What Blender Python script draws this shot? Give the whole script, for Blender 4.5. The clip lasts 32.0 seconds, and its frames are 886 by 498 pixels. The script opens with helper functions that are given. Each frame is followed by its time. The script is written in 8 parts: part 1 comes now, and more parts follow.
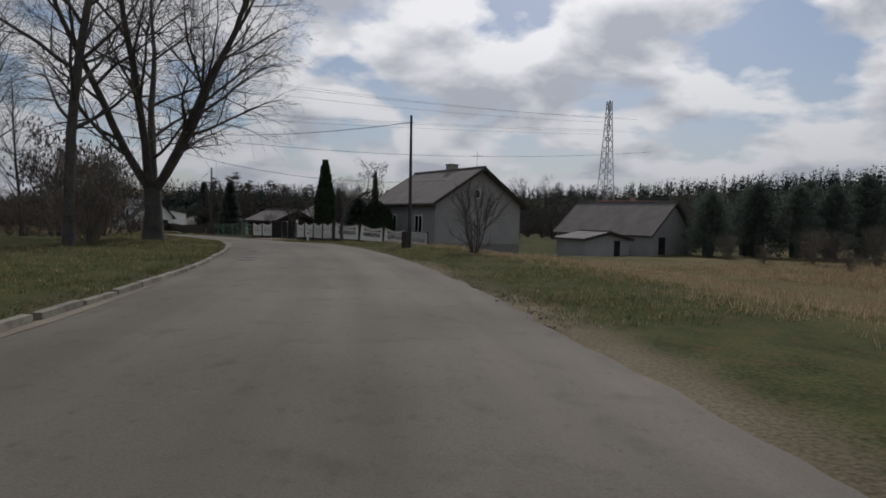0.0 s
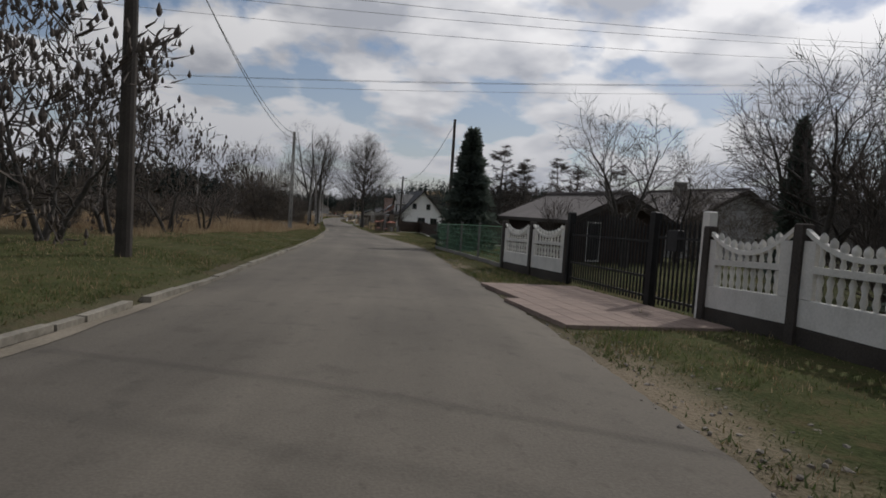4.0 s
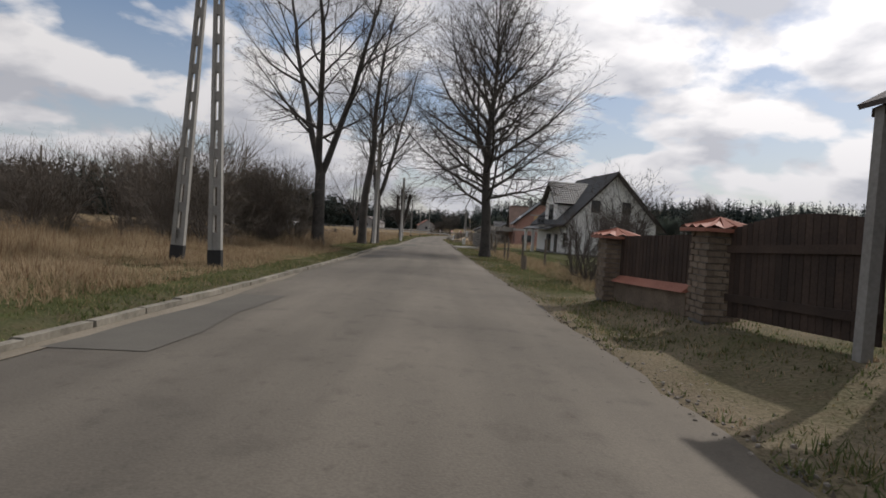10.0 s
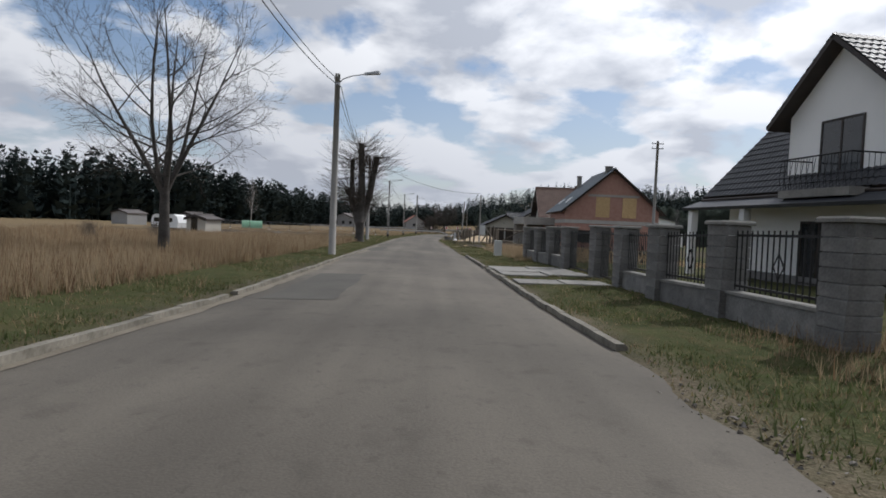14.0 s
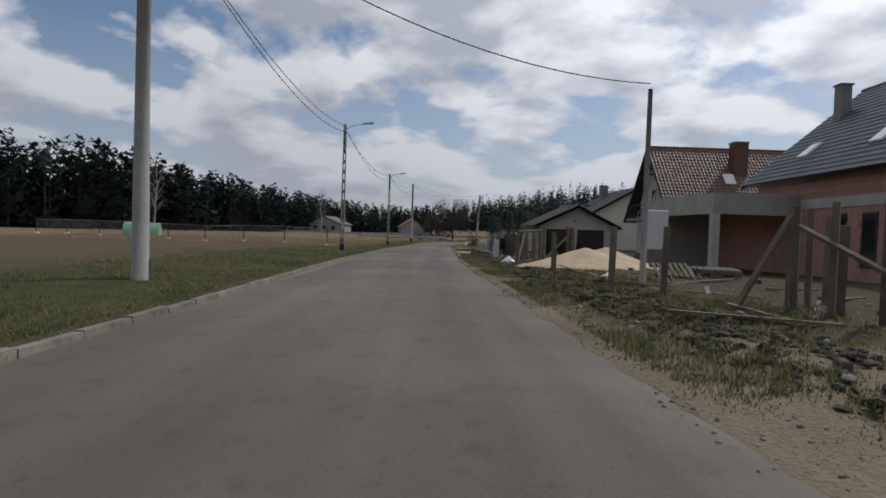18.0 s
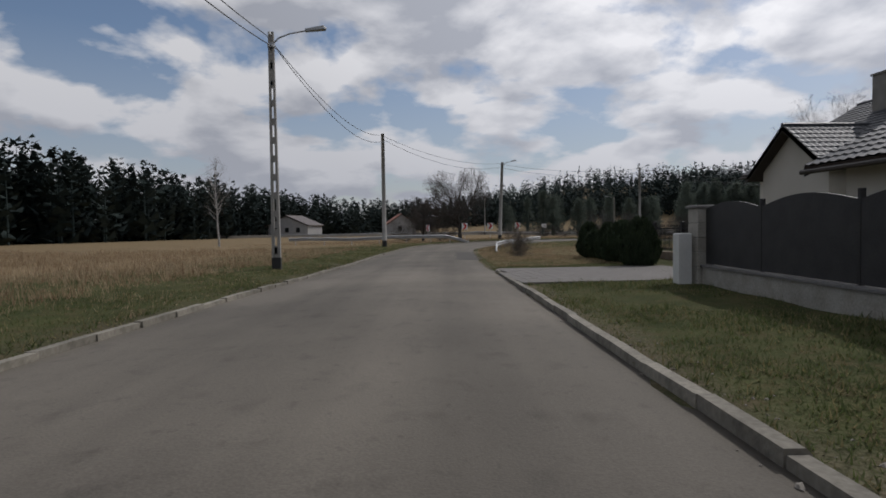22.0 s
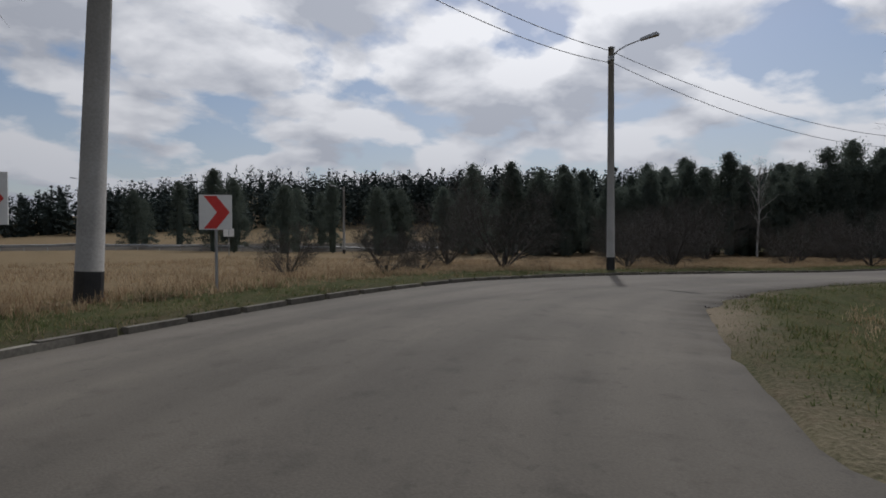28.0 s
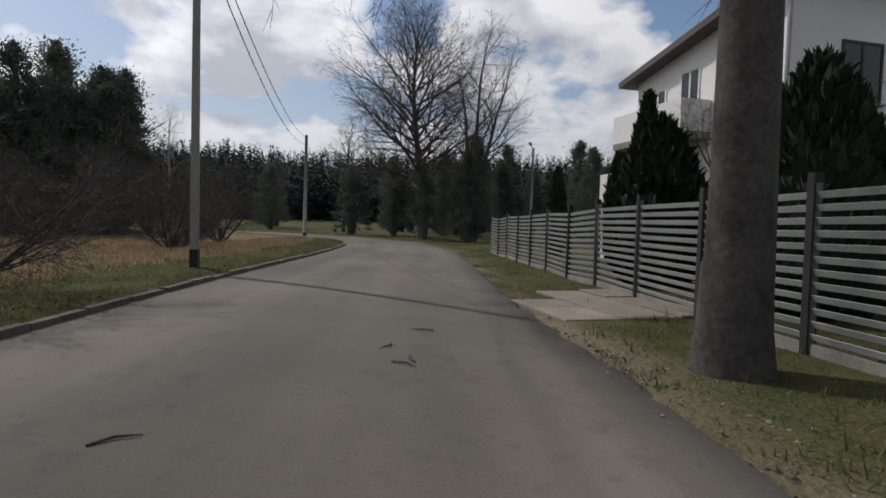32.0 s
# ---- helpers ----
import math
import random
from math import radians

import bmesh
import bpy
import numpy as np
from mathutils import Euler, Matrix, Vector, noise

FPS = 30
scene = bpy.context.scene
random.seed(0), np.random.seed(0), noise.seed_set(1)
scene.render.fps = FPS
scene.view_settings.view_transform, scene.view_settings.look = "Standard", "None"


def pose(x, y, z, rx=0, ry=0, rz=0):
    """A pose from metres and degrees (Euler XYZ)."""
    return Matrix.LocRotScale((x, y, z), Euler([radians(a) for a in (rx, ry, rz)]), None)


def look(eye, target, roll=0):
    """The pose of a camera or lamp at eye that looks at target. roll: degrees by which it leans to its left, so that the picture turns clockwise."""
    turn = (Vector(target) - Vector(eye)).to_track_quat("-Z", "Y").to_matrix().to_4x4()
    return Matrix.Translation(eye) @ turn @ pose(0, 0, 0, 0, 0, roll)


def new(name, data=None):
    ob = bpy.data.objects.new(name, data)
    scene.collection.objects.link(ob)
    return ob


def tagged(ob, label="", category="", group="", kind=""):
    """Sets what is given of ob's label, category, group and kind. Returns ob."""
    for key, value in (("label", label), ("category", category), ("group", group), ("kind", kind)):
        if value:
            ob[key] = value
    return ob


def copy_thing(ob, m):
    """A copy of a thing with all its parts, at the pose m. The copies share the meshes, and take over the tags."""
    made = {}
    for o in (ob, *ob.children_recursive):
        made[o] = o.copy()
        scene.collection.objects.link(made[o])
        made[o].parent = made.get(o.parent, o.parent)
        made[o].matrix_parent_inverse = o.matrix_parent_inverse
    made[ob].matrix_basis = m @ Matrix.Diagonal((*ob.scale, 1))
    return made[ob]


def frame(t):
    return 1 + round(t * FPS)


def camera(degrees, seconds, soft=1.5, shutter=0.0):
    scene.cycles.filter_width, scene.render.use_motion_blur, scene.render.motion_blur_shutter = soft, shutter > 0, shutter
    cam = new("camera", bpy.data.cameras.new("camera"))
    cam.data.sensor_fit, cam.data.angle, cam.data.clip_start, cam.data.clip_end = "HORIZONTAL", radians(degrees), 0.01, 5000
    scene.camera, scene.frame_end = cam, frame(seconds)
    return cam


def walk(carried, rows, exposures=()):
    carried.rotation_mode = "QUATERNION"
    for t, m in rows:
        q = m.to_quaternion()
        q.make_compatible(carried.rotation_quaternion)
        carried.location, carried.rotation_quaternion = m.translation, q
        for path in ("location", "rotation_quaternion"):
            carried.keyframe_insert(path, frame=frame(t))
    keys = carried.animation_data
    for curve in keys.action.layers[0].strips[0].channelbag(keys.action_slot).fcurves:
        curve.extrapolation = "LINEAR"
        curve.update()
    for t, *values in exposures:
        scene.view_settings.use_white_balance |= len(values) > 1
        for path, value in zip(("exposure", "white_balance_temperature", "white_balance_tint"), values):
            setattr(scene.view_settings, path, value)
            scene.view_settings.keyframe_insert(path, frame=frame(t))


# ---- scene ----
cam = camera(75.07, 32.0, soft=1.7)
PATH = [
    (0.0, pose(-19.748, -37.578, 4.364, 87.237, -1.912, -39.775)),
    (0.5, pose(-16.921, -33.702, 4.302, 87.330, -2.385, -36.966)),
    (1.0, pose(-14.174, -29.521, 4.270, 88.311, -2.198, -33.807)),
    (1.5, pose(-11.792, -25.145, 4.282, 88.873, -2.372, -29.519)),
    (2.0, pose(-9.842, -20.646, 4.302, 87.850, -2.769, -25.309)),
    (2.5, pose(-8.184, -15.747, 4.277, 87.464, -2.722, -21.570)),
    (3.0, pose(-6.617, -10.691, 4.166, 87.294, -3.198, -18.056)),
    (3.5, pose(-5.213, -5.723, 3.982, 86.601, -2.855, -14.965)),
    (4.0, pose(-4.254, -0.893, 3.768, 86.379, -3.799, -12.322)),
    (4.5, pose(-3.377, 4.519, 3.592, 86.550, -3.586, -9.789)),
    (5.0, pose(-2.540, 10.216, 3.456, 86.770, -3.079, -7.502)),
    (5.5, pose(-1.782, 16.105, 3.350, 86.841, -2.877, -5.566)),
    (6.0, pose(-1.127, 22.096, 3.248, 86.700, -3.090, -4.090)),
    (6.5, pose(-0.592, 28.100, 3.127, 86.413, -3.408, -3.180)),
    (7.0, pose(-0.191, 34.025, 2.964, 86.189, -3.032, -2.944)),
    (7.5, pose(-0.126, 39.856, 2.785, 86.698, -2.209, -2.903)),
    (8.0, pose(-0.144, 45.732, 2.574, 86.970, -2.645, -3.069)),
    (8.5, pose(-0.048, 52.135, 2.352, 87.241, -2.416, -3.271)),
    (9.0, pose(0.141, 58.262, 2.147, 87.329, -3.324, -2.480)),
    (9.5, pose(0.319, 64.022, 1.952, 87.284, -4.373, -1.980)),
    (10.0, pose(0.538, 69.997, 1.814, 87.683, -3.750, -1.345)),
    (10.5, pose(0.482, 75.909, 1.712, 87.751, -4.110, -2.143)),
    (11.0, pose(0.476, 81.879, 1.627, 86.951, -4.192, -1.616)),
    (11.5, pose(0.510, 87.642, 1.539, 87.533, -3.573, -1.460)),
    (12.0, pose(0.408, 93.504, 1.430, 87.499, -2.797, -1.821)),
    (12.5, pose(0.382, 99.563, 1.350, 87.531, -3.063, -1.902)),
    (13.0, pose(0.481, 105.492, 1.284, 87.617, -3.395, -1.999)),
    (13.5, pose(0.487, 111.100, 1.236, 88.227, -2.631, -2.475)),
    (14.0, pose(0.811, 116.327, 1.096, 87.511, -2.384, -2.458)),
    (14.5, pose(1.275, 121.632, 0.934, 87.648, -2.220, -1.936)),
    (15.0, pose(1.457, 127.509, 0.784, 87.801, -2.034, -1.708)),
    (15.5, pose(1.441, 133.687, 0.685, 87.904, -1.947, -1.725)),
    (16.0, pose(1.305, 139.901, 0.643, 87.936, -1.964, -1.939)),
    (16.5, pose(1.140, 145.879, 0.615, 87.909, -2.007, -2.300)),
    (17.0, pose(1.037, 151.345, 0.565, 87.869, -1.911, -2.762)),
    (17.5, pose(1.158, 157.051, 0.491, 88.164, -1.870, -2.781)),
    (18.0, pose(1.315, 162.746, 0.407, 88.145, -1.925, -2.523)),
    (18.5, pose(1.396, 168.551, 0.344, 87.445, -1.454, -2.301)),
    (19.0, pose(1.496, 174.401, 0.264, 87.769, -1.196, -2.521)),
    (19.5, pose(1.530, 180.210, 0.204, 87.749, -0.850, -2.919)),
    (20.0, pose(1.608, 186.053, 0.141, 87.895, 0.620, -3.383)),
    (20.5, pose(1.925, 191.725, 0.073, 87.849, -0.305, -3.163)),
    (21.0, pose(2.239, 197.455, -0.011, 87.851, 0.195, -3.039)),
    (21.5, pose(2.505, 202.834, -0.079, 88.402, 0.483, -3.069)),
    (22.0, pose(2.629, 208.259, -0.128, 87.948, 0.880, -3.081)),
    (22.5, pose(2.779, 213.554, -0.184, 88.047, -0.148, -3.409)),
    (23.0, pose(2.938, 218.698, -0.228, 88.205, -0.761, -3.466)),
    (23.5, pose(3.187, 223.756, -0.284, 87.736, -0.770, -3.819)),
    (24.0, pose(3.483, 228.839, -0.370, 88.169, 0.053, -3.686)),
    (24.5, pose(3.805, 233.958, -0.463, 88.159, 0.030, -4.172)),
    (25.0, pose(4.147, 238.823, -0.517, 88.234, -0.521, -5.594)),
    (25.5, pose(4.602, 243.480, -0.543, 88.351, -0.913, -7.922)),
    (26.0, pose(5.268, 247.983, -0.548, 88.470, -0.894, -11.128)),
    (26.5, pose(6.244, 252.386, -0.538, 88.547, -0.498, -15.180)),
    (27.0, pose(7.632, 256.742, -0.516, 88.519, -0.060, -20.049)),
    (27.5, pose(9.383, 260.889, -0.489, 88.055, 0.525, -27.099)),
    (28.0, pose(11.836, 264.645, -0.464, 88.925, 0.164, -37.340)),
    (28.5, pose(14.886, 267.701, -0.428, 87.932, -0.259, -47.869)),
    (29.0, pose(18.534, 270.189, -0.420, 87.585, -1.804, -58.549)),
    (29.5, pose(22.384, 271.948, -0.455, 87.286, -1.784, -68.932)),
    (30.0, pose(26.586, 272.874, -0.537, 86.865, -0.791, -77.803)),
    (30.5, pose(30.966, 273.333, -0.628, 87.435, -1.345, -86.279)),
    (31.0, pose(35.355, 273.293, -0.741, 86.705, -1.901, -94.487)),
    (31.5, pose(39.599, 272.750, -0.898, 86.741, -2.065, -100.003)),
    (32.0, pose(43.773, 272.009, -1.030, 87.094, -1.780, -103.574)),
]
EXPOSURES = [(0.0, -1.15, 6350, 12), (4.5, -1.0, 6450, 12), (6.5, -0.74, 6550, 13), (8.0, -0.72, 6700, 14), (10.0, -0.6, 6650, 13), (13.0, -0.54, 6400, 12), (14.5, -0.6, 6100, 11), (17.0, -0.72, 6050, 11), (18.5, -0.98, 6200, 12), (24.5, -1.02, 6300, 13), (27.0, -1.12, 6200, 12), (31.0, -0.98, 6350, 13), (32.0, -0.75, 6350, 13)]
walk(cam, PATH, EXPOSURES)

# ---- world and sun ----
SUN_AZ, SUN_EL = radians(52), radians(43)      # azimuth from +Y towards +X


def make_world():
    w = bpy.data.worlds.new("sky")
    scene.world = w
    w.use_nodes = True
    nt = w.node_tree
    nt.nodes.clear()
    N, L = nt.nodes.new, nt.links.new
    out, bg = N("ShaderNodeOutputWorld"), N("ShaderNodeBackground")
    sky = N("ShaderNodeTexSky")
    sky.sky_type, sky.sun_disc = "NISHITA", False
    sky.sun_elevation, sky.sun_rotation = SUN_EL, SUN_AZ
    sky.air_density, sky.dust_density, sky.ozone_density = 1.0, 0.8, 1.0
    gain = N("ShaderNodeVectorMath")
    gain.operation = "SCALE"
    gain.inputs["Scale"].default_value = 0.14
    L(sky.outputs[0], gain.inputs[0])
    co, sep = N("ShaderNodeTexCoord"), N("ShaderNodeSeparateXYZ")
    L(co.outputs["Generated"], sep.inputs[0])
    up = N("ShaderNodeMath")
    up.operation, up.inputs[1].default_value = "MAXIMUM", 0.0
    L(sep.outputs["Z"], up.inputs[0])

    def cloud(rise):
        """Cloud density in a direction raised a little."""
        high, low, comb, flat = N("ShaderNodeVectorMath"), N("ShaderNodeMath"), N("ShaderNodeCombineXYZ"), N("ShaderNodeVectorMath")
        high.operation, high.inputs[1].default_value = "ADD", (0.0, 0.0, rise)
        L(co.outputs["Generated"], high.inputs[0])
        low.operation, low.inputs[1].default_value = "ADD", 0.30 + rise
        L(up.outputs[0], low.inputs[0])
        for k in range(3):
            L(low.outputs[0], comb.inputs[k])
        flat.operation = "DIVIDE"
        L(high.outputs[0], flat.inputs[0])
        L(comb.outputs[0], flat.inputs[1])
        shape = N("ShaderNodeTexNoise")
        shape.inputs["Scale"].default_value, shape.inputs["Detail"].default_value = 2.7, 9
        shape.inputs["Roughness"].default_value, shape.inputs["Distortion"].default_value = 0.5, 0.15
        L(flat.outputs[0], shape.inputs["Vector"])
        return shape.outputs[0]
    here, above = cloud(0.0), cloud(0.055)
    mask = N("ShaderNodeValToRGB")
    mask.color_ramp.elements[0].position, mask.color_ramp.elements[1].position = 0.415, 0.495
    L(here, mask.inputs[0])
    grey = N("ShaderNodeValToRGB")
    grey.color_ramp.elements[0].position, grey.color_ramp.elements[1].position = 0.46, 0.60
    grey.color_ramp.elements[0].color, grey.color_ramp.elements[1].color = (1.0, 1.0, 1.0, 1), (0.50, 0.525, 0.575, 1)
    L(above, grey.inputs[0])
    bright = N("ShaderNodeVectorMath")
    bright.operation = "SCALE"
    L(grey.outputs[0], bright.inputs[0])
    dot, wide, glow = N("ShaderNodeVectorMath"), N("ShaderNodeMath"), N("ShaderNodeMapRange")      # clouds towards the sun are brighter
    dot.operation = "DOT_PRODUCT"
    dot.inputs[1].default_value = (math.sin(SUN_AZ) * math.cos(SUN_EL), math.cos(SUN_AZ) * math.cos(SUN_EL), math.sin(SUN_EL))
    L(co.outputs["Generated"], dot.inputs[0])
    wide.operation, wide.inputs[1].default_value, wide.use_clamp = "MULTIPLY", 1.0, True
    L(dot.outputs["Value"], wide.inputs[0])
    for key, v in (("From Min", .45), ("From Max", .95), ("To Min", 1.22), ("To Max", 1.95)):
        glow.inputs[key].default_value = v
    L(wide.outputs[0], glow.inputs["Value"])
    L(glow.outputs[0], bright.inputs["Scale"])
    mix = N("ShaderNodeMix")
    mix.data_type = "RGBA"
    L(mask.outputs[0], mix.inputs["Factor"])
    L(gain.outputs[0], mix.inputs["A"])
    L(bright.outputs[0], mix.inputs["B"])
    # low haze towards the horizon
    hz = N("ShaderNodeMapRange")
    hz.inputs["From Min"].default_value, hz.inputs["From Max"].default_value = 0.0, 0.30
    hz.inputs["To Min"].default_value, hz.inputs["To Max"].default_value = 0.7, 0.0
    L(up.outputs[0], hz.inputs["Value"])
    mix2 = N("ShaderNodeMix")
    mix2.data_type = "RGBA"
    mix2.inputs["B"].default_value = (0.70, 0.735, 0.81, 1)
    L(hz.outputs[0], mix2.inputs["Factor"])
    L(mix.outputs["Result"], mix2.inputs["A"])
    L(mix2.outputs["Result"], bg.inputs["Color"])
    bg.inputs["Strength"].default_value = 1.0
    L(bg.outputs[0], out.inputs[0])


make_world()
sun = new("sun", bpy.data.lights.new("sun", "SUN"))
sun.data.energy, sun.data.angle, sun.data.color = 4.0, radians(1.0), (1.0, 0.965, 0.91)
sun.matrix_world = look((math.sin(SUN_AZ) * 100, math.cos(SUN_AZ) * 100, math.tan(SUN_EL) * 100), (0, 0, 0))

# ---- materials ----


def material(name, a, b, rough=0.85, scale=3.0, fine=60.0, bump=0.15, metal=0.0, vary=0.12, spec=0.3):
    """Two colours mixed by large and small noise, with a fine relief; each object differs a little."""
    m = bpy.data.materials.new(name)
    m.use_nodes = True
    nt = m.node_tree
    N, L = nt.nodes.new, nt.links.new
    p = nt.nodes["Principled BSDF"]
    co = N("ShaderNodeTexCoord")
    big, small = N("ShaderNodeTexNoise"), N("ShaderNodeTexNoise")
    big.inputs["Scale"].default_value, big.inputs["Detail"].default_value = scale, 5
    small.inputs["Scale"].default_value, small.inputs["Detail"].default_value = fine, 4
    L(co.outputs["Object"], big.inputs["Vector"])
    L(co.outputs["Object"], small.inputs["Vector"])
    add = N("ShaderNodeMath")
    add.operation = "MULTIPLY_ADD"
    add.inputs[1].default_value, add.inputs[2].default_value = 0.45, 0.0
    L(small.outputs[0], add.inputs[0])
    add2 = N("ShaderNodeMath")
    add2.operation = "MULTIPLY_ADD"
    add2.inputs[1].default_value = 0.55
    L(big.outputs[0], add2.inputs[0])
    L(add.outputs[0], add2.inputs[2])
    ramp = N("ShaderNodeMapRange")
    ramp.inputs["From Min"].default_value, ramp.inputs["From Max"].default_value = 0.33, 0.67
    L(add2.outputs[0], ramp.inputs["Value"])
    mix = N("ShaderNodeMix")
    mix.data_type = "RGBA"
    mix.inputs["A"].default_value, mix.inputs["B"].default_value = (*a, 1), (*b, 1)
    L(ramp.outputs[0], mix.inputs["Factor"])
    info, hsv = N("ShaderNodeObjectInfo"), N("ShaderNodeHueSaturation")
    val = N("ShaderNodeMapRange")
    val.inputs["To Min"].default_value, val.inputs["To Max"].default_value = 1 - vary, 1 + vary
    L(info.outputs["Random"], val.inputs["Value"])
    L(val.outputs[0], hsv.inputs["Value"])
    L(mix.outputs["Result"], hsv.inputs["Color"])
    L(hsv.outputs[0], p.inputs["Base Color"])
    p.inputs["Roughness"].default_value, p.inputs["Metallic"].default_value = rough, metal
    p.inputs["Specular IOR Level"].default_value = spec
    bp = N("ShaderNodeBump")
    bp.inputs["Strength"].default_value, bp.inputs["Distance"].default_value = bump, 0.02
    L(add2.outputs[0], bp.inputs["Height"])
    L(bp.outputs[0], p.inputs["Normal"])
    return m


ASPHALT = material("asphalt", (0.083, 0.073, 0.060), (0.134, 0.118, 0.096), 0.9, 0.35, 55, 0.35, vary=0.0)


def wear_of_traffic(m):
    """Long faint wheel tracks, pale dusty fields and dark stains over the asphalt."""
    nt = m.node_tree
    N, L = nt.nodes.new, nt.links.new
    p = nt.nodes["Principled BSDF"]
    src = p.inputs["Base Color"].links[0].from_socket
    co = N("ShaderNodeAttribute")
    co.attribute_name = "run"          # metres across and along the road
    for scale, stretch, lo, hi, a, z in ((1.1, (1, .045, 1), .35, .65, .86, 1.16), (.22, (1, .5, 1), .38, .62, .86, 1.16), (2.6, (1, .8, 1), .56, .72, 1.0, .78), (9.0, (1, .7, 1), .60, .70, 1.0, .82)):
        mp, no, mr, mx = N("ShaderNodeMapping"), N("ShaderNodeTexNoise"), N("ShaderNodeMapRange"), N("ShaderNodeVectorMath")
        mp.inputs["Scale"].default_value = stretch
        no.inputs["Scale"].default_value, no.inputs["Detail"].default_value = scale, 6
        L(co.outputs["Vector"], mp.inputs["Vector"])
        L(mp.outputs[0], no.inputs["Vector"])
        for key, v in (("From Min", lo), ("From Max", hi), ("To Min", a), ("To Max", z)):
            mr.inputs[key].default_value = v
        L(no.outputs[0], mr.inputs["Value"])
        mx.operation = "SCALE"
        L(src, mx.inputs[0])
        L(mr.outputs[0], mx.inputs["Scale"])
        src = mx.outputs[0]
    L(src, p.inputs["Base Color"])


wear_of_traffic(ASPHALT)
PATCH_NEW = material("fresh asphalt patch", (0.049, 0.0445, 0.0385), (0.079, 0.072, 0.062), 0.9, 1.2, 50, 0.25, vary=0.05)
PATCH = material("asphalt patch", (0.062, 0.057, 0.049), (0.094, 0.087, 0.073), 0.88, 1.2, 50, 0.25, vary=0.05)
KERB_EARTH = material("earth stained kerb", (0.066, 0.060, 0.050), (0.150, 0.136, 0.112), 0.95, 1.7, 22, 0.7, vary=0.2)
KERB = material("kerb concrete", (0.11, 0.10, 0.080), (0.245, 0.225, 0.185), 0.92, 1.7, 22, 0.6, vary=0.2)
GUTTER = material("dusty sand", (0.128, 0.110, 0.084), (0.225, 0.196, 0.152), 0.95, 1.1, 30, 0.4, vary=0.0)
CLOD = material("churned clods", (0.030, 0.026, 0.019), (0.080, 0.066, 0.048), 0.95, 5, 25, 0.8, vary=0.0)
GRIT = material("pale grit", (0.13, 0.115, 0.095), (0.29, 0.265, 0.23), 0.95, 9, 30, 0.3, vary=0.0)
RAW_CONCRETE = material("fresh cast concrete", (0.30, 0.285, 0.255), (0.43, 0.41, 0.375), 0.88, 1.4, 26, 0.25)
CONCRETE = material("old concrete", (0.15, 0.142, 0.127), (0.28, 0.268, 0.245), 0.9, 1.6, 30, 0.3)
SLAB_OLD = material("cracked dusty concrete", (0.150, 0.130, 0.102), (0.265, 0.232, 0.184), 0.95, 1.8, 25, 0.4, vary=0.15)
POLE_C = material("pole concrete", (0.20, 0.19, 0.175), (0.31, 0.30, 0.28), 0.9, 1.0, 25, 0.2, vary=0.08)
POLE_W = material("tarred wood", (0.030, 0.026, 0.023), (0.075, 0.064, 0.055), 0.85, 1.5, 40, 0.3)
BLACK = material("black paint", (0.016, 0.016, 0.017), (0.035, 0.034, 0.034), 0.6, 3, 40, 0.1)
BARK = material("grey bark", (0.036, 0.033, 0.030), (0.098, 0.088, 0.079), 0.95, 2.0, 16, 0.7)
TWIG = material("twigs", (0.055, 0.046, 0.040), (0.112, 0.094, 0.081), 0.95, 1.0, 10, 0.1)
SCRUB = material("pale scrub twigs", (0.098, 0.082, 0.067), (0.180, 0.153, 0.128), 0.95, 1.0, 10, 0.1)
STEM = material("grey bleached stems", (0.135, 0.120, 0.104), (0.250, 0.228, 0.200), 0.95, 2.0, 20, 0.2)
FAR_PINE = material("distant pine crowns", (0.022, 0.032, 0.031), (0.052, 0.066, 0.060), 0.95, 0.05, 1.5, 0.0, vary=0.0, spec=0.05)
BIRCH = material("birch bark", (0.16, 0.15, 0.14), (0.50, 0.48, 0.45), 0.85, 3.0, 12, 0.2)
PINE = material("pine needles", (0.060, 0.078, 0.066), (0.120, 0.142, 0.114), 0.9, 0.35, 6, 0.2, vary=0.25)
THUJA = material("thuja foliage", (0.011, 0.019, 0.009), (0.040, 0.058, 0.026), 0.9, 2.0, 22, 0.4, vary=0.2)
WALL_GREY = material("grey render", (0.27, 0.265, 0.26), (0.345, 0.34, 0.33), 0.92, 0.8, 60, 0.2)
WALL_WHITE = material("white render", (0.71, 0.70, 0.675), (0.80, 0.79, 0.765), 0.9, 0.7, 60, 0.12)
WALL_CREAM = material("cream render", (0.47, 0.44, 0.38), (0.56, 0.53, 0.47), 0.9, 0.7, 60, 0.12)
STUCCO = material("plinth stone", (0.13, 0.125, 0.12), (0.21, 0.20, 0.19), 0.9, 3, 40, 0.4)
ROOF_DARK = material("anthracite tiles", (0.026, 0.028, 0.032), (0.055, 0.057, 0.062), 0.5, 1.2, 30, 0.2, vary=0.1)
ROOF_SLATE = material("blue grey sheet tiles", (0.050, 0.068, 0.084), (0.092, 0.116, 0.136), 0.38, 1.2, 30, 0.2, vary=0.1)
ROOF_BROWN = material("brown tiles", (0.085, 0.050, 0.037), (0.150, 0.092, 0.070), 0.6, 1.0, 30, 0.25, vary=0.1)
ROOF_RED = material("red tiles", (0.22, 0.085, 0.058), (0.36, 0.155, 0.108), 0.65, 1.5, 30, 0.3)
ROOF_SHEET = material("weathered roof felt", (0.085, 0.075, 0.072), (0.15, 0.135, 0.13), 0.85, 0.8, 20, 0.3)
BRICK = material("red blocks", (0.325, 0.175, 0.135), (0.45, 0.27, 0.215), 0.9, 2.5, 25, 0.4, vary=0.16)
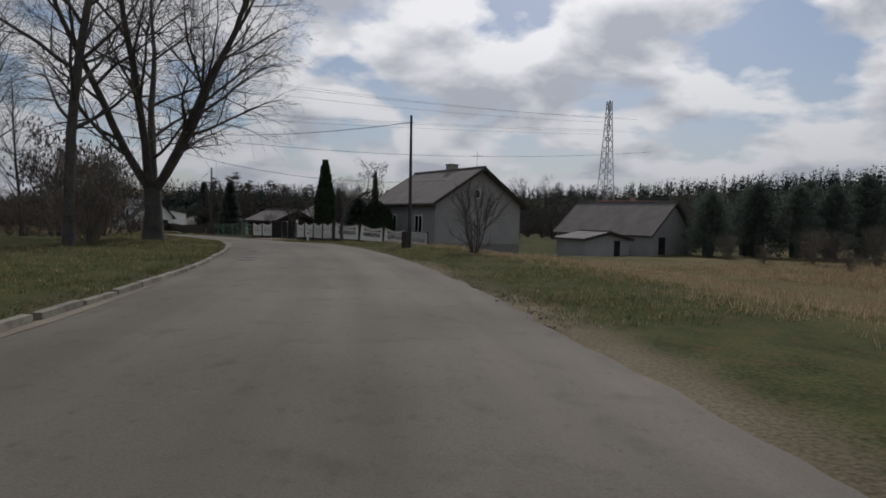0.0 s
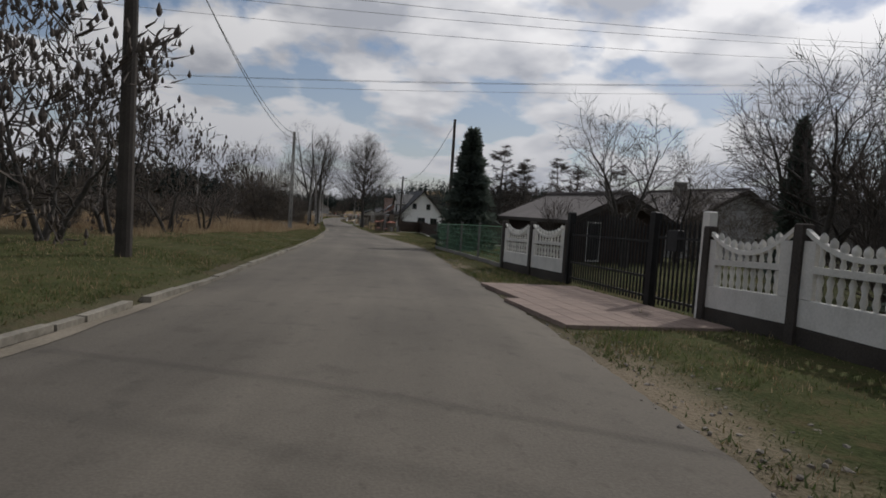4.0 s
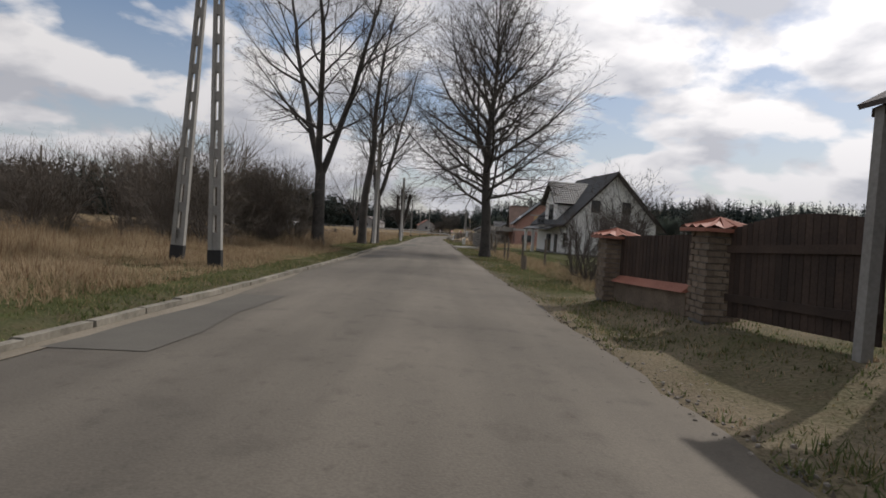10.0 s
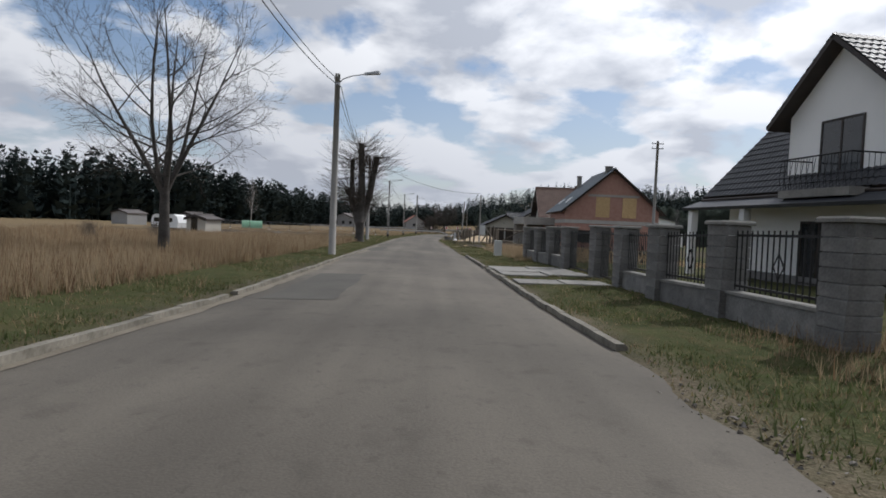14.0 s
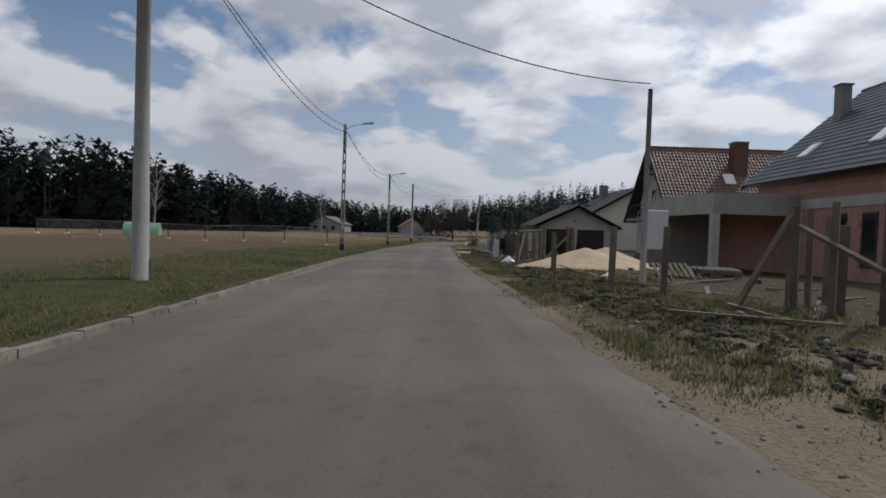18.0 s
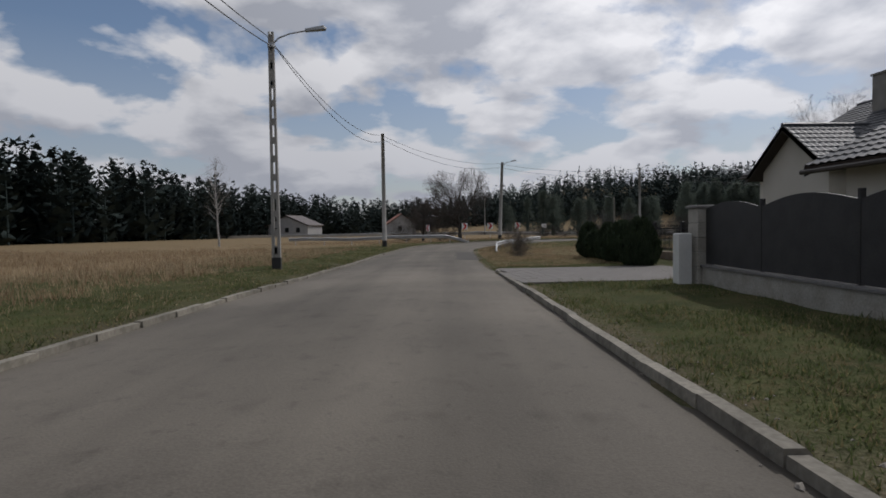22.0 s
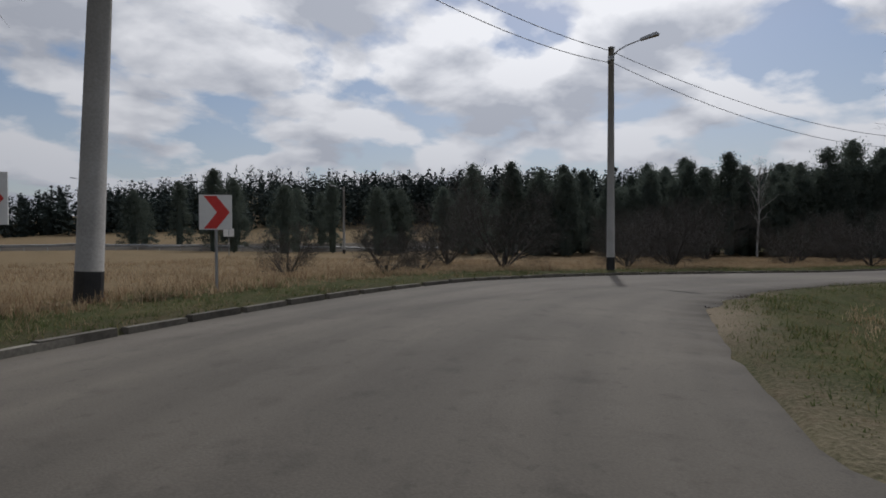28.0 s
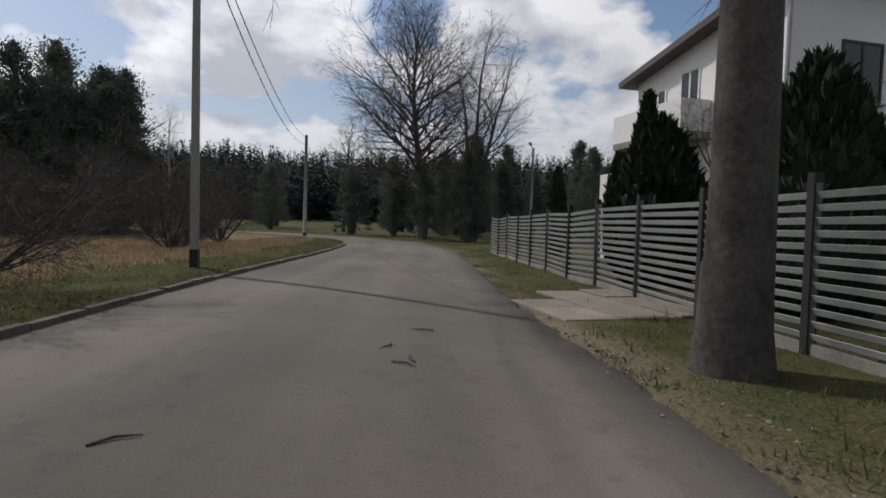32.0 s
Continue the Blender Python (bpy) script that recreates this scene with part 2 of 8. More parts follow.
PILLAR_B = material("brown masonry", (0.11, 0.085, 0.063), (0.23, 0.18, 0.135), 0.9, 3.0, 25, 0.6, vary=0.18)
WOOD_BROWN = material("brown stained boards", (0.026, 0.017, 0.013), (0.062, 0.041, 0.031), 0.75, 2.0, 40, 0.3, vary=0.25)
WOOD_RAW = material("weathered timber", (0.082, 0.067, 0.052), (0.190, 0.158, 0.124), 0.88, 2.5, 40, 0.4, vary=0.2)
WOOD_OSB = material("boarding", (0.40, 0.27, 0.13), (0.54, 0.38, 0.20), 0.8, 6, 50, 0.3)
GLASS = material("dark window glass", (0.012, 0.014, 0.016), (0.030, 0.033, 0.037), 0.08, 0.5, 2, 0.0, spec=0.6)
WHITE_FRAME = material("white frame", (0.66, 0.66, 0.64), (0.76, 0.76, 0.74), 0.45, 2, 30, 0.03)
DARK_FRAME = material("dark frame", (0.028, 0.022, 0.018), (0.055, 0.042, 0.034), 0.5, 2, 30, 0.05)
IRON = material("black iron", (0.014, 0.014, 0.015), (0.032, 0.031, 0.031), 0.5, 4, 40, 0.1, metal=0.3)
ZINC = material("galvanised steel", (0.24, 0.245, 0.25), (0.38, 0.385, 0.39), 0.5, 2, 40, 0.1, metal=0.5)
GREY_BLOCK = material("split grey block", (0.12, 0.117, 0.112), (0.24, 0.232, 0.22), 0.92, 4, 25, 0.6, vary=0.15)
WHITE_CON = material("white painted concrete", (0.52, 0.51, 0.47), (0.72, 0.70, 0.66), 0.85, 2.5, 30, 0.3)
SAND = material("yellow sand", (0.42, 0.32, 0.20), (0.55, 0.43, 0.29), 0.95, 2.0, 60, 0.4, vary=0.0)
MUD = material("dark soil", (0.045, 0.036, 0.028), (0.105, 0.086, 0.066), 0.95, 3, 20, 0.7)
RED_SIGN = material("sign red", (0.52, 0.035, 0.030), (0.60, 0.05, 0.042), 0.4, 2, 20, 0.02)
WHITE_SIGN = material("sign white", (0.70, 0.70, 0.69), (0.80, 0.80, 0.79), 0.4, 2, 20, 0.02)
GREEN_MESH = material("green plastic sheet", (0.13, 0.28, 0.17), (0.20, 0.38, 0.25), 0.5, 2, 20, 0.1)
CABINET = material("grey cabinet", (0.48, 0.48, 0.46), (0.58, 0.58, 0.56), 0.6, 2, 30, 0.05)
PAVER = material("concrete pavers", (0.112, 0.103, 0.094), (0.176, 0.163, 0.150), 0.9, 3, 30, 0.3, vary=0.1)
PAVER_BEIGE = material("beige pavers", (0.185, 0.145, 0.112), (0.262, 0.210, 0.165), 0.9, 2.2, 28, 0.3, vary=0.08)
PAVER_RED = material("reddish pavers", (0.175, 0.13, 0.108), (0.26, 0.20, 0.17), 0.9, 3, 30, 0.3, vary=0.1)
CABLE = material("cable", (0.018, 0.018, 0.019), (0.03, 0.03, 0.03), 0.6, 2, 10, 0.0)
LAMP = material("lamp housing", (0.30, 0.31, 0.32), (0.42, 0.43, 0.44), 0.5, 3, 30, 0.05)
DRY = material("dry grass", (0.255, 0.188, 0.112), (0.46, 0.362, 0.235), 0.95, 0.25, 6, 0.2, vary=0.0)
GREEN = material("spring grass", (0.044, 0.065, 0.021), (0.108, 0.130, 0.047), 0.95, 0.3, 6, 0.2, vary=0.0)


def let_light_through(m, share=0.45):
    """Thin leaves and blades pass part of the light on."""
    nt = m.node_tree
    p, out = nt.nodes["Principled BSDF"], nt.nodes["Material Output"]
    tr, mx = nt.nodes.new("ShaderNodeBsdfTranslucent"), nt.nodes.new("ShaderNodeMixShader")
    mx.inputs[0].default_value = share
    nt.links.new(p.inputs["Base Color"].links[0].from_socket, tr.inputs["Color"])
    nt.links.new(p.outputs[0], mx.inputs[1])
    nt.links.new(tr.outputs[0], mx.inputs[2])
    nt.links.new(mx.outputs[0], out.inputs["Surface"])


def each_blade(m, other, share):
    """Single blades differ: a share of them is bleached or brown."""
    nt = m.node_tree
    N, L = nt.nodes.new, nt.links.new
    p = nt.nodes["Principled BSDF"]
    geo, mr, mx = N("ShaderNodeNewGeometry"), N("ShaderNodeMapRange"), N("ShaderNodeMix")
    mr.inputs["From Min"].default_value, mr.inputs["From Max"].default_value = 1 - share - .12, 1 - share + .12
    mx.data_type = "RGBA"
    mx.inputs["B"].default_value = (*other, 1)
    L(geo.outputs["Random Per Island"], mr.inputs["Value"])
    L(mr.outputs[0], mx.inputs["Factor"])
    L(p.inputs["Base Color"].links[0].from_socket, mx.inputs["A"])
    L(mx.outputs["Result"], p.inputs["Base Color"])


each_blade(GREEN, (0.190, 0.160, 0.080), 0.30)
each_blade(DRY, (0.185, 0.115, 0.068), 0.28)
for grown in (DRY, GREEN, PINE):
    let_light_through(grown, 0.4 if grown is PINE else 0.45)

# ---- building helpers ----


class Mesh:
    """Collects vertices and faces; every piece is placed by an optional matrix."""

    def __init__(self):
        self.v, self.f = [], []

    def add(self, verts, faces, m=None):
        n = len(self.v)
        self.v += [tuple(m @ Vector(p)) for p in verts] if m is not None else [tuple(p) for p in verts]
        self.f += [tuple(i + n for i in f) for f in faces]
        return self

    def box(self, x0, y0, z0, x1, y1, z1, m=None, bevel=0.0):
        if bevel <= 0:
            vs = [(x, y, z) for z in (z0, z1) for y in (y0, y1) for x in (x0, x1)]
            return self.add(vs, [(0, 2, 3, 1), (4, 5, 7, 6), (0, 1, 5, 4), (2, 6, 7, 3), (0, 4, 6, 2), (1, 3, 7, 5)], m)
        b = bevel
        ring = lambda z, i: [(x0 + i, y0 + i, z), (x1 - i, y0 + i, z), (x1 - i, y1 - i, z), (x0 + i, y1 - i, z)]
        vs = ring(z0, 0) + ring(z1 - b, 0) + ring(z1, b)
        fs = [(3, 2, 1, 0), (8, 9, 10, 11)]
        for k in (0, 4):
            fs += [(k + i, k + (i + 1) % 4, k + 4 + (i + 1) % 4, k + 4 + i) for i in range(4)]
        return self.add(vs, fs, m)

    def tube(self, pts, radii, sides=8, m=None, caps=True):
        vs, fs = [], []
        pts = [Vector(p) for p in pts]
        for i, p in enumerate(pts):
            d = (pts[min(i + 1, len(pts) - 1)] - pts[max(i - 1, 0)]).normalized()
            a = d.cross(Vector((0.31, 0.17, 0.94)) if abs(d.z) < 0.93 else Vector((1, 0, 0))).normalized()
            b = d.cross(a)
            r = radii[i] if hasattr(radii, "__len__") else radii
            vs += [p + a * (r * math.cos(2 * math.pi * k / sides)) + b * (r * math.sin(2 * math.pi * k / sides)) for k in range(sides)]
        for i in range(len(pts) - 1):
            for k in range(sides):
                j = (k + 1) % sides
                fs.append((i * sides + k, i * sides + j, i * sides + sides + j, i * sides + sides + k))
        if caps:
            fs += [tuple(range(sides)), tuple(reversed(range((len(pts) - 1) * sides, len(pts) * sides)))]
        return self.add(vs, fs, m)

    def prism(self, outline, y0, y1, m=None):
        """An outline in x and z, from y0 to y1."""
        n = len(outline)
        vs = [(x, y0, z) for x, z in outline] + [(x, y1, z) for x, z in outline]
        fs = [tuple(range(n)), tuple(reversed(range(n, 2 * n)))] + [(i, i + n, (i + 1) % n + n, (i + 1) % n) for i in range(n)]
        return self.add(vs, fs, m)

    def slab(self, a, b, c, d, t, m=None):
        """A quad with a thickness t along its normal."""
        a, b, c, d = (Vector(p) for p in (a, b, c, d))
        n = (b - a).cross(d - a).normalized() * t
        vs = [a, b, c, d, a - n, b - n, c - n, d - n]
        return self.add(vs, [(0, 1, 2, 3), (7, 6, 5, 4), (0, 4, 5, 1), (1, 5, 6, 2), (2, 6, 7, 3), (3, 7, 4, 0)], m)

    def data(self, name, mat, smooth=False):
        me = bpy.data.meshes.new(name)
        me.from_pydata(self.v, [], self.f)
        me.materials.append(mat)
        if smooth:
            me.shade_smooth()
        return me


def part(name, mb, mat, parent, label="", smooth=False):
    ob = new(name, mb.data(name, mat, smooth) if isinstance(mb, Mesh) else mb)
    ob.parent = parent
    if label:
        ob["label"] = label
    return ob


def thing(name, label, category, m=None, group="", kind=""):
    ob = tagged(new(name), label, category, group, kind)
    if m is not None:
        ob.matrix_world = m
    return ob


def solid(name, mb, mat, label, category, m=None, group="", kind="", smooth=False):
    ob = tagged(new(name, mb.data(name, mat, smooth)), label, category, group, kind)
    if m is not None:
        ob.matrix_world = m
    return ob


# ---- lie of the land ----
SLOPE_Y = (-60, -37, -20, -10, 0, 28, 45, 60, 75, 93, 111, 127, 145, 168, 186, 202, 218, 233, 247, 262, 272, 400)
SLOPE_Z = (3.3, 3.16, 3.08, 2.95, 2.55, 1.93, 1.38, .92, .53, .23, .03, -.42, -.6, -.86, -1.06, -1.28, -1.43, -1.66, -1.74, -1.70, -1.65, -1.65)


def land(x, y):
    """Height of the road's level at a place (works on arrays)."""
    z = np.interp(y, SLOPE_Y, SLOPE_Z)
    w = np.clip((np.asarray(y) - 225) / 30, 0, 1)
    far = np.hypot(x, np.asarray(y) - 93.0)      # the wooded hills beyond the valley
    z = z + np.clip((far - 290) / 190, 0, 1.0) * np.interp(y, (150, 480), (41, 28)) * np.clip((np.asarray(x) + 20) / 130, 0, 1) * np.clip((np.asarray(x) * .6 + np.asarray(y) + 350) / 150, 0, 1)
    return z - w * (0.55 * np.clip((np.asarray(x) - 22) / 22, 0, 1) + 0.5 * np.clip((np.asarray(x) - 44) / 44, 0, 1))


CENTRE = [(-44, -80), (-33, -58), (-25.0, -44.5), (-17.3, -32.5), (-12.3, -23.4), (-8.6, -14.2), (-5.9, -4), (-4.0, 5), (-2.9, 15), (-1.9, 26), (-1.3, 38), (-.9, 52),
          (-.45, 65), (-.1, 78), (0, 92), (0, 106), (.25, 121), (.45, 137), (.6, 155), (.75, 172), (.85, 190), (1.35, 206), (2.0, 220), (2.85, 234), (3.8, 246),
          (5.2, 255), (7.6, 262), (11.2, 267.2), (16, 271), (21.5, 273.5), (28, 274.5), (35, 274.1), (44, 272.9), (54, 271.2), (66, 268.6), (76, 267.0), (84, 267.2),
          (91, 270), (97, 276), (101, 285), (104, 300)]


def spline(pts, step=0.5):
    P = [Vector(p) for p in pts]
    P = [P[0] * 2 - P[1]] + P + [P[-1] * 2 - P[-2]]
    out = []
    for a, b, c, d in zip(P, P[1:], P[2:], P[3:]):
        n = max(2, int((c - b).length / step))
        for i in range(n):
            t = i / n
            out.append(0.5 * (2 * b + (c - a) * t + (2 * a - 5 * b + 4 * c - d) * t * t + (3 * b - a - 3 * c + d) * t ** 3))
    return out + [P[-2]]


ROAD = np.array([tuple(p) for p in spline(CENTRE)])
_d = np.gradient(ROAD, axis=0)
ROAD_T = _d / np.linalg.norm(_d, axis=1)[:, None]
ROAD_N = np.stack([ROAD_T[:, 1], -ROAD_T[:, 0]], 1)          # to the right
ROAD_W = np.interp(ROAD[:, 1], (-40, -10, 8, 30, 250, 262), (2.95, 2.75, 2.45, 2.75, 2.8, 3.1)) - 0.35 * np.clip((ROAD[:, 0] - 30) / 14, 0, 1)
ROAD_R = ROAD_W.copy()
ROAD_W = ROAD_W + np.interp(ROAD[:, 1], (108, 122, 210, 224), (0, .17, .17, 0))
ROAD_R = ROAD_R + np.interp(ROAD[:, 0], (4.5, 5.2, 7.6, 9.5, 11.4, 16, 20, 25, 32, 37), (0, .35, .9, 1.15, 1.15, .82, .62, .42, .2, 0)) * (ROAD[:, 1] > 250)      # the inside of the last bend is worn wide
ROAD_R = ROAD_R + np.interp(ROAD[:, 1], (121, 122, 147.5, 149, 198, 199, 226.5, 229), (0, .14, .14, 0, 0, .15, .15, 0))      # out to the kerbs of the right side
ROAD_R = ROAD_R - np.interp(ROAD[:, 1], (160, 168, 194, 198), (0, .24, .24, 0))      # sand has crept over the edge by the building site
ROAD_S = np.concatenate([[0], np.cumsum(np.linalg.norm(np.diff(ROAD, axis=0), axis=1))])


def offset(x, y):
    """Signed distance from the middle of the road (right is positive) and the half width there, for arrays."""
    x, y = np.atleast_1d(x).astype(float), np.atleast_1d(y).astype(float)
    if x.size < 50:
        q = (x[:, None] - ROAD[None, :, 0]) ** 2 + (y[:, None] - ROAD[None, :, 1]) ** 2
        i = q.argmin(1)
        d = (x - ROAD[i, 0]) * ROAD_N[i, 0] + (y - ROAD[i, 1]) * ROAD_N[i, 1]
        far = np.sqrt(q.min(1))
        return np.where(far > np.abs(d) + 3, np.sign(d) * far, d), np.where(d > 0, ROAD_R[i], ROAD_W[i])
    d, w = np.full(x.shape, 400.0), np.full(x.shape, 2.75)
    best = np.full(x.shape, 1e9)
    R, NN, W, WR = ROAD[::2], ROAD_N[::2], ROAD_W[::2], ROAD_R[::2]
    for i in range(len(R)):
        near = (x - R[i, 0]) ** 2 + (y - R[i, 1]) ** 2
        k = near < best
        best[k] = near[k]
        d[k] = (x[k] - R[i, 0]) * NN[i, 0] + (y[k] - R[i, 1]) * NN[i, 1]
        w[k] = np.where(d[k] > 0, WR[i], W[i])
    far = np.sqrt(best)
    return np.where(far > np.abs(d) + 3, np.sign(d) * far, d), w


def wave(x, y, k, seed=0.0):
    """Cheap smooth unevenness between -1 and 1."""
    return (np.sin(x * k + seed) * np.cos(y * k * 1.13 + seed * 2.1) + 0.6 * np.sin(x * k * 2.3 + y * k * 1.7 + seed * 3.3) + 0.4 * np.cos(x * k * 4.1 - y * k * 3.7 + seed)) / 2


def surface(x, y):
    """Height of the ground sheet (arrays)."""
    d, w = offset(x, y)
    z = land(x, y)
    side = np.where(d < 0, 0.10, 0.0)
    e = np.abs(d) - w
    under = np.clip((e + np.where(d < 0, 0.05, 0.12 + 0.16 * wave(x, y, 1.7))) / 0.35, -1, 1)
    verge = side + np.clip(e, 0, 4) * 0.02 + 0.05 * wave(x, y, 0.9, 1.0) * np.clip(e - 0.4, 0, 1) + 0.12 * wave(x, y, 0.21, 2.0) * np.clip((e - 3) / 5, 0, 1)
    z = z + np.where(under < 1, np.where(under > 0, under * (side + 0.02) , under * 0.25), 0) * (e < 0.4) + np.where(under >= 1, verge, 0)
    # the verge rises a little before the brick pillars
    z = z + .25 * np.clip((e - .9) / 1.0, 0, 1) * np.clip((y - 67.5) / 3, 0, 1) * np.clip((84 - y) / 3, 0, 1) * (d > 0)
    # the ditch and field inside the last bend lie lower, the field beyond too
    z = z - 0.45 * np.clip((e - 1.0) / 2.5, 0, 1) * np.clip((y - 236) / 6, 0, 1) * (d > 0) * np.clip((46 - x) / 6, 0, 1)
    z = z - 0.35 * np.clip((e - 2.5) / 5, 0, 1) * np.clip((y - 262) / 8, 0, 1) * (d < 0)
    # the far land falls away with the valley on the first bend's outer side
    z = z - 1.2 * np.clip((e - 4) / 12, 0, 1) * np.clip((12 - y) / 12, 0, 1) * (d > 0)
    # level ground under the paved drives
    for x0, y0, x1, y1 in ((4.9, 221.6, 11.2, 227.6), (4.4, 205.2, 8.0, 210.4), (-1.2, 5.6, 1.2, 10.4)):
        m = np.clip(np.minimum(np.minimum(x - x0 + .6, x1 - x + .6), np.minimum(y - y0 + .6, y1 - y + .6)) / .5, 0, 1) * (d > 0)
        z = z + (np.minimum(z, land(x, y) + .03) - z) * m
    # rough soil along the building site
    z = z + (0.10 * wave(x, y, 3.1, 4.0) + 0.05) * np.clip((e - 0.8) / 0.6, 0, 1) * np.clip((e - 9) / -2, 0, 1) * (d > 0) * np.clip((y - 160) / 3, 0, 1) * np.clip((200 - y) / 3, 0, 1)
    return z


def ground_at(x, y):
    return float(surface(np.array([x]), np.array([y]))[0])


def build_ground():
    xs = np.concatenate([[-2500, -1400, -800, -500, -330, -240, -180, -140, -110, -85, -68, -54, -44, -36], np.arange(-30, 0, 0.75) + 0, np.arange(0.0, 14, 0.4) , np.arange(14, 110, 0.9),
                         [115, 125, 140, 165, 200, 240, 270, 300, 340, 380, 430, 500, 600, 800, 1400, 2500]])
    xs = np.concatenate([xs[xs < -12], np.arange(-12, 0, 0.4), xs[xs >= 0]])
    ys = np.concatenate([[-2500, -1300, -700, -400, -250, -170, -120, -90, -75, -65], np.arange(-58, 292, 0.6), [296, 302, 310, 320, 335, 355, 380, 420, 450, 480, 530, 580, 660, 750, 1100, 1700, 2600]])
    X, Y = np.meshgrid(xs, ys)
    x, y = X.ravel(), Y.ravel()
    z = surface(x, y)
    d, w = offset(x, y)
    nx, ny = len(xs), len(ys)
    i = (np.arange(ny - 1)[:, None] * nx + np.arange(nx - 1)[None]).ravel()
    faces = np.stack([i, i + 1, i + 1 + nx, i + nx], 1)
    me = bpy.data.meshes.new("ground")
    me.vertices.add(len(x))
    me.vertices.foreach_set("co", np.stack([x, y, z], 1).ravel())
    me.loops.add(len(faces) * 4)
    me.loops.foreach_set("vertex_index", faces.ravel().astype(np.int32))
    me.polygons.add(len(faces))
    me.polygons.foreach_set("loop_start", np.arange(len(faces), dtype=np.int32) * 4)
    me.update(calc_edges=True)
    me.shade_smooth()
    e = np.abs(d) - w
    # what grows or lies where: dry grass on the fields, bare soil by the building site and along the asphalt
    field_l = np.clip((e - 5) / 4, 0, 1) * (d < 0) * np.clip((y - 14) / 10, 0, 1)
    field_r = np.clip((e - 3.0) / 2, 0, 1) * (d > 0) * 0.5 * np.clip((-6 - y) / 8, 0, 1)
    field_r = np.maximum(field_r, np.clip((e - .5) / 1.2, 0, 1) * (d > 0) * np.clip((y - 229) / 5, 0, 1) * np.clip((20 - x) / 6, .3, 1) * (.42 + .4 * wave(x, y, .6, 3.0)))
    end_l = np.clip((e - 1.5) / 2, 0, 1) * (d < 0) * np.clip((y - 255) / 5, 0, 1)
    dry = np.clip(np.maximum(np.maximum(field_l, field_r), end_l) + 0.25 * wave(x, y, 0.5, 7.0), 0, 1)
    site = np.clip((y - 160) / 2, 0, 1) * np.clip((199 - y) / 3, 0, 1) * (d > 0) * np.clip((34 - e) / 4, 0, 1)
    plot = np.clip((y - 168) / 4, 0, 1) * np.clip((216 - y) / 4, 0, 1) * (d < 0) * np.clip((e - 5) / 2, 0, 1) * np.clip((36 - e) / 4, 0, 1)
    edge = np.clip(1 - np.abs(e - 0.15) / 0.55, 0, 1) * (0.60 + 0.4 * wave(x, y, 0.7, 3.0))
    soil = np.clip(np.maximum(np.maximum(site * (0.75 + 0.3 * wave(x, y, 0.8, 9.0)), plot * 0.75), edge), 0, 1)
    sandy = np.clip((e + .5) / .3, 0, 1) * (d > 0) * np.maximum.reduce((np.clip((3.4 - e) / .8, 0, 1) * np.clip((y - 59) / 3, 0, 1) * np.clip((83.5 - y) / 1.5, 0, 1) * (.62 + .5 * wave(x, y, 1.1, 6.0)),
                                                                np.clip((.75 - e) / .4, 0, 1) * (.45 + .7 * wave(x, y, .45, 8.0)),
                                                                np.clip((1.0 - e) / .4, 0, 1) * site * (.7 + .4 * wave(x, y, .9, 2.0)),
                                                                np.clip((5.6 - e) / 1.2, 0, 1) * np.clip((y - 160.5) / 1.2, 0, 1) * np.clip((170.8 - .35 * e - y) / 1.3, 0, 1) * (.85 + .3 * wave(x, y, .9, 2.0))))
    for nm, arr in (("dry", dry), ("soil", soil), ("sandy", np.clip(sandy, 0, 1))):
        at = me.attributes.new(nm, "FLOAT", "POINT")
        at.data.foreach_set("value", arr.astype(np.float32))
    m = material("meadow", (0.028, 0.037, 0.014), (0.079, 0.084, 0.035), 0.98, 1.3, 26, 1.0, vary=0.0, spec=0.05)
    nt = m.node_tree
    N, L = nt.nodes.new, nt.links.new
    p = nt.nodes["Principled BSDF"]
    src = p.inputs["Base Color"].links[0].from_socket
    noise_out = [n for n in nt.nodes if n.type == "TEX_NOISE"][1].outputs[0]
    thatch, cut, tuft = N("ShaderNodeTexNoise"), N("ShaderNodeMapRange"), N("ShaderNodeMix")      # brown thatch between the tufts
    thatch.inputs["Scale"].default_value, thatch.inputs["Detail"].default_value, thatch.inputs["Roughness"].default_value = 3.2, 8, .72
    cut.inputs["From Min"].default_value, cut.inputs["From Max"].default_value, cut.inputs["To Max"].default_value = .48, .62, .6
    tuft.data_type = "RGBA"
    tuft.inputs["B"].default_value = (.092, .068, .038, 1)
    L([n for n in nt.nodes if n.type == "TEX_COORD"][0].outputs["Object"], thatch.inputs["Vector"])
    L(thatch.outputs[0], cut.inputs["Value"])
    L(cut.outputs[0], tuft.inputs["Factor"])
    L(src, tuft.inputs["A"])
    src = tuft.outputs["Result"]
    [n for n in nt.nodes if n.type == "BUMP"][0].inputs["Distance"].default_value = .06
    for nm, c1, c2 in (("dry", (0.125, 0.092, 0.052), (0.235, 0.176, 0.104)), ("soil", (0.042, 0.034, 0.026), (0.115, 0.094, 0.070)), ("sandy", (0.13, 0.105, 0.075), (0.26, 0.215, 0.155))):
        at, rng, mx, mc = N("ShaderNodeAttribute"), N("ShaderNodeMath"), N("ShaderNodeMix"), N("ShaderNodeMix")
        at.attribute_name = nm
        mc.data_type = mx.data_type = "RGBA"
        mc.inputs["A"].default_value, mc.inputs["B"].default_value = (*c1, 1), (*c2, 1)
        L(noise_out, mc.inputs["Factor"])
        rng.operation, rng.use_clamp = "MULTIPLY_ADD", True
        rng.inputs[1].default_value = 1.15
        L(at.outputs["Fac"], rng.inputs[0])
        sub = N("ShaderNodeMath")
        sub.operation, sub.inputs[1].default_value = "SUBTRACT", 0.55
        L(noise_out, sub.inputs[0])
